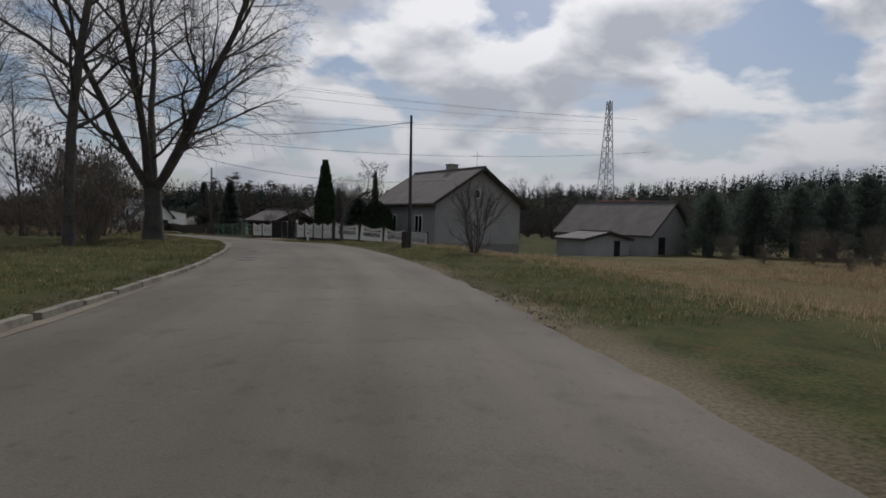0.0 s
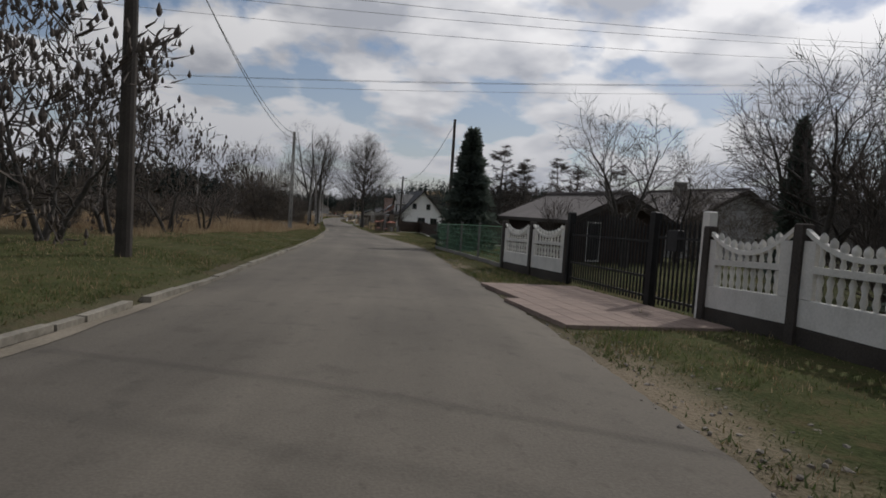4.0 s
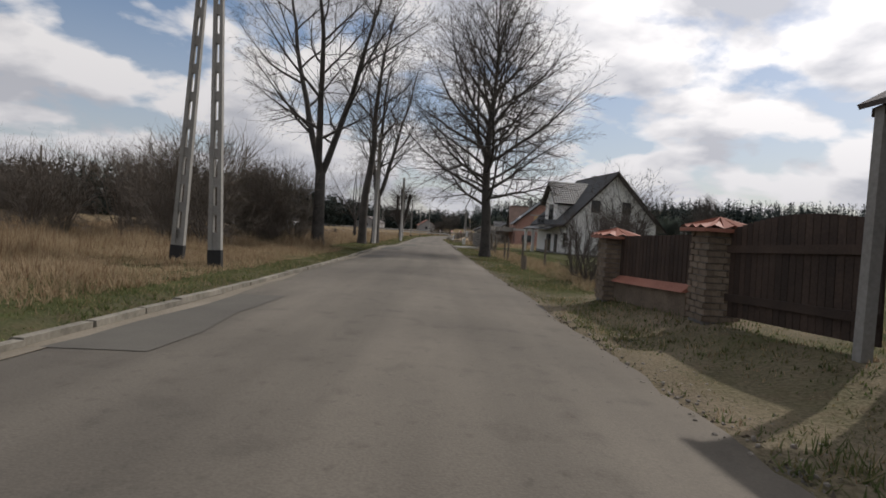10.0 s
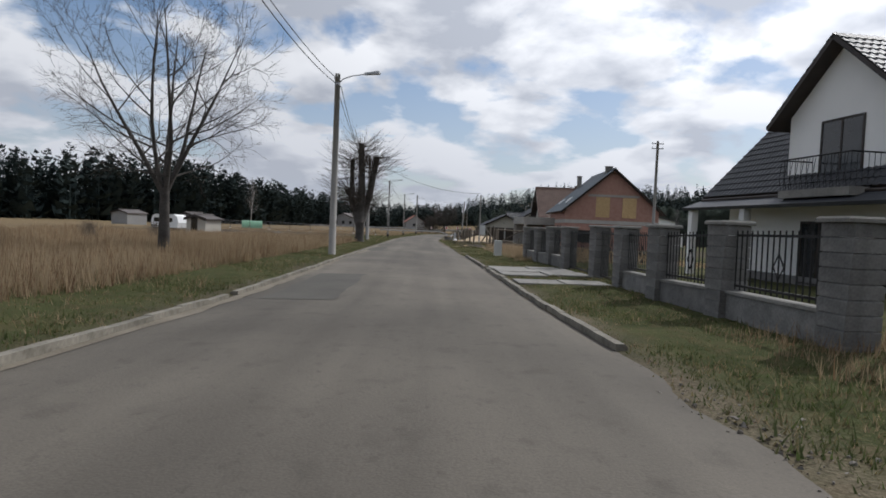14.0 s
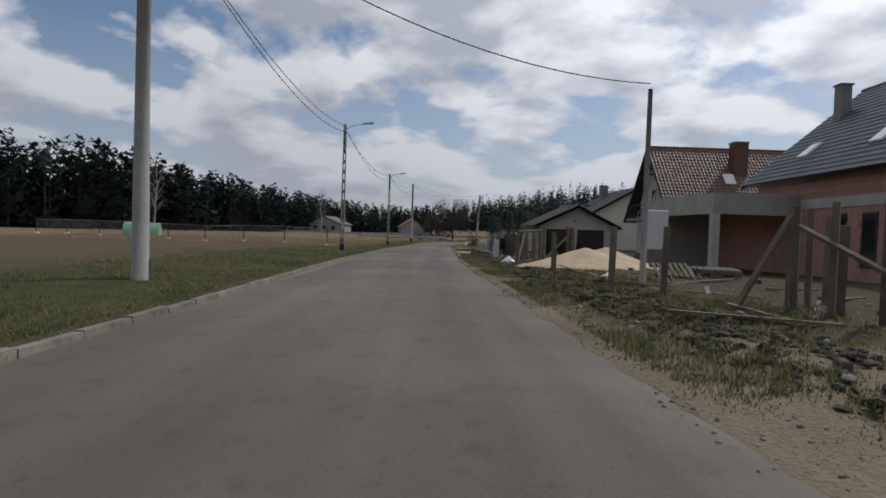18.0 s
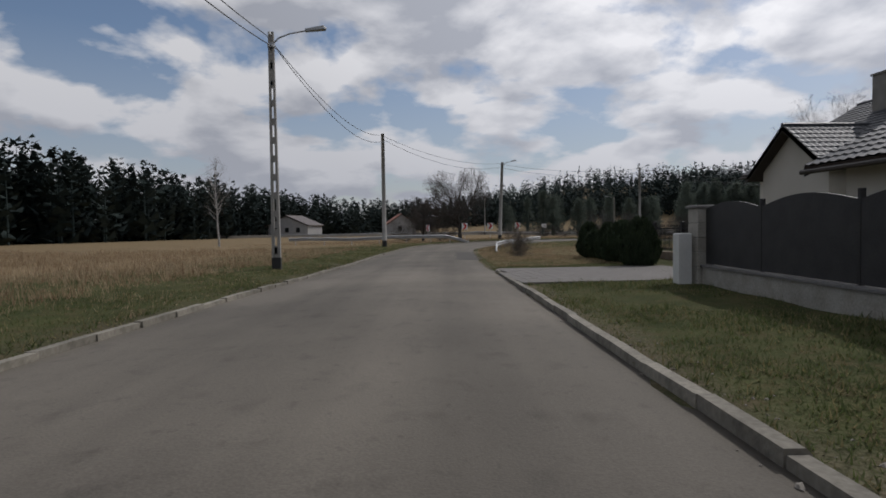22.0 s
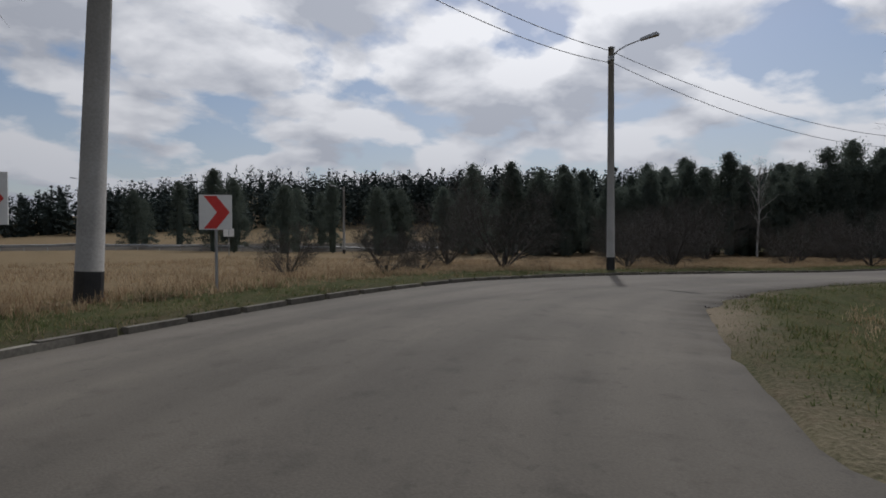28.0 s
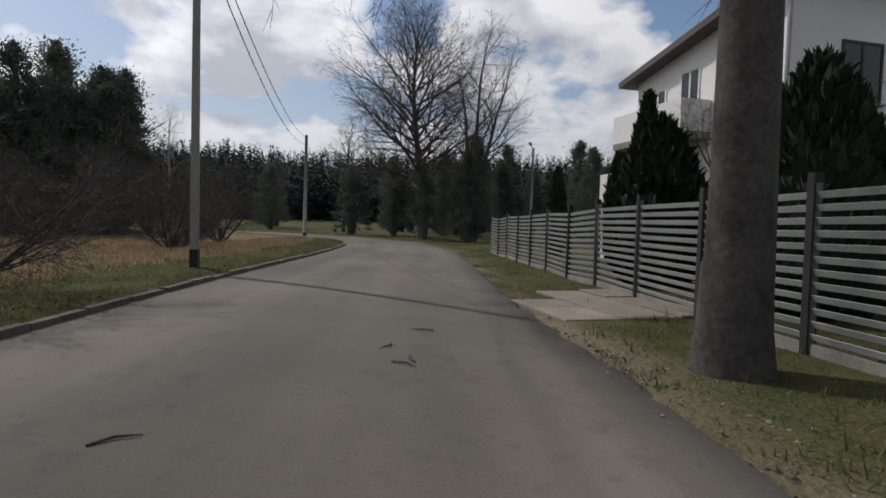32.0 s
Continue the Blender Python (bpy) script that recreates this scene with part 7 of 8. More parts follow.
def board_fence(name, a, b, label, near=True, h=1.0, gap=.118, back=1):
    pts, yaw = along(a, b, 2.5)
    t = thing(name, label, "fence")
    for p, q in zip(pts, pts[1:]):
        w = (q - p).length
        bay = part("bay", Mesh().box(0, min(back * .012, back * .05), .35, w, max(back * .012, back * .05), .43).box(0, min(back * .012, back * .05), 1.0 * h, w, max(back * .012, back * .05), 1.08 * h), WOOD_BROWN, t)
        bay.matrix_world = frame_at(p, q)
        part("base_strip", Mesh().box(.02, -.05, -.2, w - .02, .06, .045, bevel=.01), WHITE_CON, bay)
        n = int(w / gap)
        if near:
            for k in range(n):
                o = part("board", BOARD, None, bay)
                o.matrix_local = Matrix.Translation((gap * (k + .5), 0, .10 + .012 * math.sin(k * 5.1))) @ Matrix.Diagonal((1, 1, h, 1))
        else:
            rest = Mesh()
            for k in range(n):
                x = gap * (k + .5)
                rest.prism([(x - .048, .1), (x + .048, .1), (x + .048, .1 + 1.28 * h), (x, .1 + 1.36 * h), (x - .048, .1 + 1.28 * h)], -.011, .011)
            tagged(part("boards", rest, WOOD_BROWN, bay), kind="stuff")
    post = Mesh().box(-.06, min(.012 * back, .1 * back), -.3, .06, max(.012 * back, .1 * back), 1.3 * h).data("post", WOOD_BROWN)
    for p in pts:
        o = part("post", post, None, t)
        o.matrix_world = Matrix.Translation((p.x + .06, p.y, ground_at(p.x, p.y))) @ Matrix.Rotation(radians(yaw), 4, "Z")
    return t


board_fence("fence", (9.0, 38.2), (9.0, 56), "dark brown board fence on a pale concrete strip", False, gap=.102, back=-1)
board_fence("fence", (9.0, 56), (9.0, 74), "dark brown board fence on a pale concrete strip", True, gap=.102, back=-1)
board_fence("fence", (4.1, 38), (8.9, 38.1), "dark brown board fence beside the pole", True)
board_fence("fence", (3.9, 30.5), (4.05, 37.6), "dark slatted fence beside the verge", True, 1.08, back=-1)
board_fence("fence", (6.0, 71.3), (8.95, 73.9), "dark brown board fence beside the brick pillar", True)
solid("gate_post", Mesh().box(-.09, -.09, -.3, .09, .09, .85, bevel=.03), WOOD_RAW, "short weathered wooden post at the fence corner", "post", place(3.75, 36.8))


def brick_pier(x, y, w, d, h, label, cap=True, yaw=0.0):
    """A masonry pier of single bricks with a small hipped tile roof."""
    t = thing("brick_pillar", label, "pillar", place(x, y, yaw))
    part("core", Mesh().box(-w / 2 + .02, -d / 2 + .02, -.3, w / 2 - .02, d / 2 - .02, h), STUCCO, t)
    rows = int(h / .09)
    me_x = Mesh().box(-.118, -.05, 0, .118, .05, .076, bevel=.008).data("brick", PILLAR_B)
    for r in range(rows):
        z = r * .09
        for side in range(4):
            L = w if side in (0, 2) else d
            n = max(1, int(L / .25))
            for k in range(n):
                u = -L / 2 + L * (k + .5) / n + (.03 if r % 2 else -.03)
                o = part("brick", me_x, None, t)
                o.matrix_local = Matrix.Rotation(side * math.pi / 2, 4, "Z") @ Matrix.Translation((u, -(d if side in (0, 2) else w) / 2 + .045, z)) @ Matrix.Diagonal((min(1, L / n / .25), 1, 1, 1))
    if cap:
        o = .14
        W, D, z0, z1 = w / 2 + o, d / 2 + o, h - .02, h + min(w, d) * .22
        rx = max(0, W - D) 
        ry = max(0, D - W)
        ridge = [(-rx, -ry, z1), (rx, ry, z1)]
        part("cap_base", Mesh().box(-W, -D, z0 - .05, W, D, z0), ROOF_RED, t)
        A, B, C, E = (-W, -D, z0), (W, -D, z0), (W, D, z0), (-W, D, z0)
        cap_m = Mesh()
        for (p0, p1, p2, p3) in ((A, B, ridge[1], ridge[0]), (B, C, ridge[1], ridge[1]), (C, E, ridge[0], ridge[1]), (E, A, ridge[0], ridge[0])):
            n = max(3, int((Vector(p1) - Vector(p0)).length / .2))
            for k in range(n):
                a, b = Vector(p0).lerp(Vector(p1), k / n), Vector(p0).lerp(Vector(p1), (k + 1) / n)
                c, d2 = Vector(p3).lerp(Vector(p2), (k + 1) / n), Vector(p3).lerp(Vector(p2), k / n)
                mid0, mid1 = a.lerp(b, .5) + Vector((0, 0, .045)), d2.lerp(c, .5) + Vector((0, 0, .045))
                cap_m.add([a, mid0, b, c, mid1, d2], [(0, 1, 4, 5), (1, 2, 3, 4)])
        part("tile_cap", cap_m, ROOF_RED, t)
    return t


brick_pier(5.0, 71.5, .9, .7, 1.18, "broad brown brick pillar with an orange tile cap")
brick_pier(4.6, 78.0, .5, .5, 1.3, "brown brick gate pillar with an orange tile cap")
brick_pier(4.2, 81.2, .5, .5, 1.25, "brown brick fence pillar with an orange tile cap")
brick_pier(5.25, 73.55, .55, .5, 2.2, "tall brick pier of the roofed wicket gate", False)
for a, b in (((4.6, 72.05), (4.5, 73.15)), ((4.5, 78.4), (4.25, 80.9))):
    t = thing("low_wall", "low brick wall with a red tile coping", "wall", frame_at(Vector(a), Vector(b)))
    L = (Vector(b) - Vector(a)).length
    part("masonry", Mesh().box(0, -.12, -.2, L, .12, .34), PILLAR_B, t)
    part("coping", Mesh().prism([(-.2, .33), (.2, .33), (0, .47)], 0, L, Matrix.Rotation(radians(-90), 4, "Z")), ROOF_RED, t)
    for k in range(int(L / .13)):
        part("board", Mesh().box(.06 + k * .13, .0, .34, .165 + k * .13, .025, 1.2), WOOD_BROWN, t)
wg = thing("wicket_gate", "roofed wicket gate with pale posts and a dark door", "gate", place(4.95, 74.25))
for yy in (-.8, .8):
    for xx in (-.45, .45):
        part("post", Mesh().box(xx - .055, yy - .055, -.3, xx + .055, yy + .055, 2.25), POLE_C, wg)
part("door", Mesh().box(-.03, -.7, .05, .03, .7, 1.9), WOOD_BROWN, wg)
for s in (-1, 1):
    part("roof_slope", Mesh().slab((s * .58, -.95, 2.24), (s * .58, .95, 2.24), (0, .95, 2.58), (0, -.95, 2.58), -.05 * s), ROOF_SHEET, wg)
    part("gable_board", Mesh().prism([(-.5, 2.25), (.5, 2.25), (0, 2.53)], -.02, .02, Matrix.Translation((0, s * .86, 0))), WOOD_BROWN, wg)
    part("wall_plate", Mesh().box(s * .45 - .05, -.9, 2.17, s * .45 + .05, .9, 2.25), WOOD_BROWN, wg)
t = thing("gate", "dark wooden double gate between brick piers", "gate", frame_at(Vector((4.75, 75.15)), Vector((4.62, 77.7))))
for k in range(21):
    part("board", Mesh().box(.01 + k * .118, -.015, .1, .115 + k * .118, .015, 1.28 + .12 * math.sin(math.pi * k / 20)), WOOD_BROWN, t)
part("rail", Mesh().box(0, .016, .3, 2.5, .05, .4), WOOD_BROWN, t)
part("rail", Mesh().box(0, .016, .95, 2.5, .05, 1.05), WOOD_BROWN, t)
solid("milestone", Mesh().tube([(0, 0, -.2), (0, 0, .5), (0, 0, .6)], [.15, .14, .08], 10), CONCRETE, "small weathered concrete marker before the pillar", "marker", place(4.95, 70.6))
solid("meter_box", Mesh().box(-.16, -.14, -.1, .16, .14, .75, bevel=.02), STUCCO, "dark meter box beside the wooden pole", "meter box", place(5.75, 70.9))

# loose wooden posts by the lawn
for x, y, h, r in ((4.43, 93.1, .55, .11), (5.6, 94.7, 1.25, .055), (4.95, 96.7, 1.2, .06), (4.7, 99.8, 1.15, .05), (4.9, 102.6, 1.1, .05), (5.21, 105.0, 1.3, .06), (5.0, 108.2, 1.25, .06), (4.9, 111.0, 1.1, .05), (5.3, 113.6, 1.45, .08), (5.6, 116.5, 1.2, .05)):
    solid("fence_post", Mesh().tube([(0, 0, -.3), (.01, 0, h * .6), (.02, .01, h)], [r, r * .95, r * .85], 8), WOOD_RAW, "weathered wooden fence post in the grass", "post", place(x, y, x * 90), group="lawn fence posts")
t = thing("timber_gate", "propped weathered timber field gate", "gate")
for (x, y), (x2, y2), z0, z1 in (((5.7, 118.2), (5.7, 118.2), -.2, 1.5), ((6.1, 121.5), (6.1, 121.5), -.2, 1.5), ((6.25, 122.6), (6.25, 122.6), -.2, 1.6), ((5.7, 118.2), (6.25, 122.6), .15, .15), ((5.7, 118.2), (6.25, 122.6), 1.15, 1.2), ((6.0, 119.6), (6.1, 121.5), 0, 1.2), ((5.0, 119.2), (5.7, 118.2), 0, 1.2), ((6.1, 121.5), (6.25, 122.6), 1.2, 0)):
    zz = ground_at(x, y)
    part("beam", Mesh().tube([(x, y, zz + z0), (x2, y2, ground_at(x2, y2) + z1)], .055, 4), WOOD_RAW, t)

# grey block pillars with iron panels
PIL = [(6.25, 123.3), (6.25, 126.2), (6.3, 129.0), (6.45, 131.7), (6.62, 134.5), (6.72, 138.6), (6.75, 141.4), (6.75, 144.0), (6.7, 146.6)]
t = thing("pillar_fence", "grey split-block pillars with black iron panels", "fence")
pil = Mesh()
pm = Mesh().box(-.24, -.24, -.3, .24, .24, 1.55)
blk = Mesh().box(-.245, -.245, 0, .245, .245, .185, bevel=.02).data("block", GREY_BLOCK)
cap = Mesh().box(-.30, -.30, 0, .30, .30, .07, bevel=.025).data("cap", CONCRETE)
for x, y in PIL:
    z = ground_at(x, y)
    p = new("pillar")
    p.parent = t
    p.matrix_world = Matrix.Translation((x, y, z))
    for k in range(9):
        o = part("block", blk, None, p)
        o.matrix_local = Matrix.Translation((0, 0, -.1 + k * .19)) @ Matrix.Rotation(k * .02, 4, "Z")
    o = part("cap", cap, None, p)
    o.matrix_local = Matrix.Translation((0, 0, 1.6))
for k, (a, b) in enumerate(zip(PIL, PIL[1:])):
    A, B = Vector(a), Vector(b)
    m = frame_at(A, B)
    L = (B - A).length
    gate = k in (3, 4)
    if not gate:
        o = part("low_wall", Mesh().box(.25, -.12, -.3, L - .25, .12, .42, bevel=.015), GREY_BLOCK, t)
        o.matrix_world = m
        part("wall_coping", Mesh().box(.25, -.15, .42, L - .25, .15, .47), CONCRETE, o)
    z0 = .5 if not gate else .05
    pan = part("iron_panel", Mesh().box(.3, -.02, z0 + .05, L - .3, .02, z0 + .09).box(.3, -.02, 1.4, L - .3, .02, 1.44), IRON, t)
    pan.matrix_world = m
    n = int((L - .6) / .14)
    for j in range(n + 1):
        x = .3 + (L - .6) * j / n
        part("bar", Mesh().box(x - .009, -.009, z0, x + .009, .009, 1.5), IRON, pan)
    c = L / 2
    part("ornament", Mesh().tube([(c - .13, 0, .95), (c, 0, 1.15), (c + .13, 0, .95), (c, 0, .75), (c - .13, 0, .95)], .014, 4), IRON, pan)



def welded(v, f):
    """The same faces with equal corners shared."""
    keys = {}
    at = [keys.setdefault(tuple(round(c, 4) for c in p), len(keys)) for p in v]
    return list(keys), [tuple(at[i] for i in q) for q in f]


# the dark fence between pale pillars
PALE_BLOCK = material("pale rough block", (0.23, 0.215, 0.185), (0.37, 0.35, 0.31), 0.92, 3.5, 28, 0.5, vary=0.1)
t = thing("panel_fence", "pale pillars with dark solid fence panels", "fence")
PP = [(7.75, 199.5), (7.75, 205.4), (7.8, 208.7), (7.9, 210.4), (8.85, 220.3)]
for x, y in PP[1:]:
    o = part("pillar", Mesh().box(-.19, -.19, -.3, .19, .19, 1.58), STUCCO, t)
    o.matrix_world = Matrix.Translation((x, y, ground_at(x, y)))
    for r in range(6):
        part("block", Mesh().box(-.215, -.215, -.26 + r * .31, .215, .215, .04 + r * .31, bevel=.015), PALE_BLOCK, o)
    part("cap", Mesh().box(-.26, -.26, 1.60, .26, .26, 1.66, bevel=.02), STUCCO, o)
for k, (a, b) in enumerate(zip(PP, PP[1:])):
    A, B = Vector(a), Vector(b)
    L = (B - A).length
    m = frame_at(A, B)
    base = .42 if k >= 3 else .06
    if k >= 3:
        o = part("low_wall", Mesh().box(.22, -.1, -.3, L - .22, .1, .36, bevel=.01), PALE_BLOCK, t)
        o.matrix_world = m
        part("wall_coping", Mesh().box(.22, -.14, .36, L - .22, .14, .41, bevel=.012), STUCCO, o)
        for j in range(1, 4):
            part("post", Mesh().box(L * j / 4 - .03, -.045, .41, L * j / 4 + .03, .025, 1.66), IRON, o)
    n = 40 if k >= 3 else 16
    pan = Mesh()
    for j in range(n):
        x0, x1 = .22 + (L - .44) * j / n, .22 + (L - .44) * (j + 1) / n
        h0 = [1.42 + (.1 if k >= 3 else 0) + .16 * abs(math.sin(math.pi * x / max(2.4, L / 4 if k >= 3 else L / 2))) for x in (x0, x1)]
        pan.add([(x0, -.02, base), (x1, -.02, base), (x1, -.02, h0[1]), (x0, -.02, h0[0]), (x0, .02, base), (x1, .02, base), (x1, .02, h0[1]), (x0, .02, h0[0])], [(0, 1, 2, 3), (7, 6, 5, 4), (3, 2, 6, 7), (0, 4, 5, 1)])
    pan.v, pan.f = welded(pan.v, pan.f)
    o = part("dark_panel", pan, BLACK, t)
    o.matrix_world = m
box = thing("mailbox", "dark metal box on two pale pipe legs beside a pillar", "mailbox", place(7.42, 204.95, 4))
part("box", Mesh().box(-.24, -.17, .42, .24, .17, 1.2, bevel=.02), BLACK, box)
part("lid", Mesh().box(-.27, -.20, 1.2, .27, .20, 1.235, bevel=.012), IRON, box)
for x in (-.16, .16):
    part("leg", Mesh().tube([(x, 0, -.2), (x, 0, .43)], .03, 8), LAMP, box)
solid("cabinet", Mesh().box(-.14, -.14, -.1, .14, .14, 1.08, bevel=.02), CABINET, "pale meter cabinet beside the gate pillar", "cabinet", place(8.4, 220.3))
solid("cabinet", Mesh().box(-.15, -.12, -.1, .15, .12, 1.12, bevel=.02), CABINET, "pale grey electricity cabinet on the verge", "cabinet", place(5.98, 196.6, 5))
solid("cabinet", Mesh().box(-.2, -.14, -.1, .2, .14, .9, bevel=.02), CABINET, "pale grey meter cabinet on the verge", "cabinet", place(5.4, 149.0, 5))
solid("meter_box", Mesh().box(-.28, -.14, .9, .28, .14, 1.95, bevel=.02), CABINET, "grey meter box fixed to the service pole", "meter box", place(7.75, 178.1))

# iron railings on a brick base
t = thing("iron_fence", "black iron railings on a low brick base", "fence")
for a, b in (((12.9, 227.2), (12.9, 239.6)), ((12.9, 239.6), (20, 240.4))):
    pts, yaw = along(a, b, 2.5)
    for p, q in zip(pts, pts[1:]):
        m, L = frame_at(p, q), (q - p).length
        o = part("brick_base", Mesh().box(0, -.12, -.5, L, .12, .3, bevel=.015), PILLAR_B, t)
        o.matrix_world = m
        po = part("post", Mesh().box(-.06, -.06, -.3, .06, .06, 1.5, bevel=.02), IRON, t)
        po.matrix_world = m
        ra = part("rail", Mesh().box(0, -.015, .4, L, .015, .44).box(0, -.015, 1.2, L, .015, 1.24), IRON, t)
        ra.matrix_world = m
        for k in range(1, 19):
            part("bar", Mesh().box(L * k / 19 - .009, -.009, .32, L * k / 19 + .009, .009, 1.38), IRON, ra)

# slatted fence and pickets of the last stretch
SLAT = material("pale grey slats", (0.30, 0.31, 0.31), (0.42, 0.43, 0.43), 0.6, 1.5, 30, 0.1, vary=0.06)
PICKET = material("grey green pickets", (0.048, 0.055, 0.048), (0.090, 0.100, 0.086), 0.8, 2, 30, 0.2)
pts, yaw = along((46.3, 267.55), (69.0, 263.6), 2.05)
t = thing("slatted_fence", "pale horizontal slat fence with dark posts", "fence")
for p, q in zip(pts, pts[1:]):
    m, L = frame_at(p, q, .05), (q - p).length
    bay = part("upright", Mesh().box(.0, -.03, 0, .05, .03, 1.62), STUCCO, t)
    bay.matrix_world = m
    part("upright", Mesh().box(L - .05, -.03, 0, L, .03, 1.62), STUCCO, t).matrix_world = m
    sl = Mesh().add([(.05, -.02, 0), (L - .05, -.02, 0), (L - .05, .012, .062), (.05, .012, .062), (.05, -.008, -.004), (L - .05, -.008, -.004), (L - .05, .024, .058), (.05, .024, .058)], [(0, 1, 2, 3), (7, 6, 5, 4), (0, 4, 5, 1), (2, 6, 7, 3), (0, 3, 7, 4), (1, 5, 6, 2)]).data("slat", SLAT)
    for k in range(12):
        o = part("slat", sl, None, bay)
        o.matrix_local = Matrix.Translation((0, 0, .10 + k * .125))
    po = part("post", Mesh().box(-.05, -.05, -.3, .05, .05, 1.72), BLACK, t)
    po.matrix_world = m
    bb = part("base_board", Mesh().box(.03, -.02, -.3, L - .03, .02, .06), CONCRETE, t)
    bb.matrix_world = m
pts, yaw = along((46.1, 267.4), (45.2, 254.5), 2.2)
t = thing("picket_fence", "weathered grey-green picket fence", "fence")
pk = Mesh().prism([(-.035, .06), (.035, .06), (.035, 1.0), (0, 1.06), (-.035, 1.0)], -.012, .012).data("picket", PICKET)
for p, q in zip(pts, pts[1:]):
    m, L = frame_at(p, q), (q - p).length
    bay = part("rail", Mesh().box(0, .012, .3, L, .05, .37), PICKET, t)
    bay.matrix_world = m
    part("rail", Mesh().box(0, .012, .78, L, .05, .85), PICKET, t).matrix_world = m
    for k in range(16):
        o = part("picket", pk, None, bay)
        o.matrix_local = Matrix.Translation((L * (k + .5) / 16, 0, .01 * math.sin(k * 3)))
    po = part("post", Mesh().box(-.08, -.08, -.3, .08, .08, 1.15, bevel=.02), STUCCO, t)
    po.matrix_world = m

# ---- road furniture ----


def chevron_sign(x, y, yaw, flip, label):
    t = thing("chevron_sign", label, "road sign", place(x, y, yaw))
    part("post", Mesh().tube([(0, .03, -.3), (0, .03, 1.92)], .03, 8), ZINC, t)
    pl = part("plate", Mesh().box(-.31, -.012, 1.23, .31, .012, 1.92), WHITE_SIGN, t)
    s = -1 if flip else 1
    part("arrow", Mesh().prism([(s * a, b) for a, b in ((-.22, 1.25), (.02, 1.25), (.27, 1.575), (.02, 1.90), (-.22, 1.90), (.03, 1.575))][:: s], -.017, -.0125), RED_SIGN, pl)
    return t


chevron_sign(4.4, 272.5, -55, True, "red and white chevron sign facing the other way")
chevron_sign(8.4, 271.3, -10, False, "red and white chevron sign on a grey post")
chevron_sign(11.6, 274.2, -18, False, "red and white chevron sign on a grey post")
chevron_sign(15.2, 276.5, -28, False, "red and white chevron sign on a grey post")


def guardrail(name, pts, label, dip0=False, dip1=False, high=.62):
    P = spline(pts, .6)
    t = thing(name, label, "guardrail")
    prof = [(-.02, -.155), (.055, -.11), (.055, -.06), (-.02, -.02), (-.02, .02), (.055, .06), (.055, .11), (-.02, .155)]
    v, f = [], []
    n = len(P)
    for k, p in enumerate(P):
        d = (P[min(k + 1, n - 1)] - P[max(k - 1, 0)]).normalized()
        nn = Vector((d.y, -d.x))
        s0, s1 = k * .6, (n - 1 - k) * .6
        h = high - (.5 * max(0, 1 - s0 / 3) if dip0 else 0) - (.5 * max(0, 1 - s1 / 3) if dip1 else 0)
        z = ground_at(p.x, p.y) + h
        for o, dz in prof:
            v.append((p.x + nn.x * o, p.y + nn.y * o, z + dz))
        if k:
            f += [((k - 1) * 8 + j, (k - 1) * 8 + j + 1, k * 8 + j + 1, k * 8 + j) for j in range(7)]
    me = Mesh().add(v, f).data("rail", ZINC)
    ob = part("rail", me, None, t)
    mod = ob.modifiers.new("thickness", "SOLIDIFY")
    mod.thickness = .006
    for k in range(1, n, 4):
        p = P[k]
        o = part("post", Mesh().box(-.03, -.05, -.4, .03, .05, high - .02), ZINC, t)
        o.matrix_world = Matrix.Translation((p.x - .05, p.y + .05, ground_at(p.x, p.y)))


guardrail("guardrail", [(-9, 263.4), (-2, 264.6), (3.2, 265.2), (6.0, 266.6), (8.6, 268.6)], "grey steel guardrail on the outside of the bend", False, True)
guardrail("guardrail", [(8.3, 246.8), (8.7, 249.6), (9.5, 252.8), (10.6, 256.2), (11.8, 258.9), (13.1, 261.1), (15.2, 264.3)], "grey steel guardrail on the inside of the bend", True, False, .45)
guardrail("guardrail", [(-30, 352), (10, 349), (60, 340), (105, 333)], "distant steel guardrail along the main road")
far = Mesh()
for k in range(30):
    x0, x1 = -200 + k * 12, -188 + k * 12
    yy = lambda x: 358 - .0011 * (x + 30) ** 2 * .5 - .1 * (x + 30)
    far.add([(x0, yy(x0) - 3, -1.2), (x1, yy(x1) - 3, -1.2), (x1, yy(x1) + 3, -1.2), (x0, yy(x0) + 3, -1.2), (x0, yy(x0) - 5, -2.4), (x1, yy(x1) - 5, -2.4), (x1, yy(x1) + 5, -2.4), (x0, yy(x0) + 5, -2.4)], [(0, 1, 2, 3), (4, 5, 1, 0), (3, 2, 6, 7)])
solid("road_far", far, ASPHALT, "distant main road on a low embankment", "road", kind="structure")
t = thing("marker_post", "white marker post with a red band", "marker post", place(.35, 2.5))
part("post", Mesh().box(-.06, -.05, -.2, .06, .05, .5, bevel=.01), WHITE_SIGN, t)
part("red_band", Mesh().box(-.063, -.053, .5, .063, .053, .62), RED_SIGN, t)
part("tip", Mesh().box(-.06, -.05, .62, .06, .05, .78, bevel=.02), WHITE_SIGN, t)
t = thing("traffic_sign", "small pale sign on a post in the field", "road sign", place(27.5, 316, 0))
part("post", Mesh().tube([(0, 0, -.2), (0, 0, 2.4)], .035, 8), ZINC, t)
part("plate", Mesh().box(-.45, -.02, 1.7, .45, .02, 2.4), WHITE_SIGN, t)
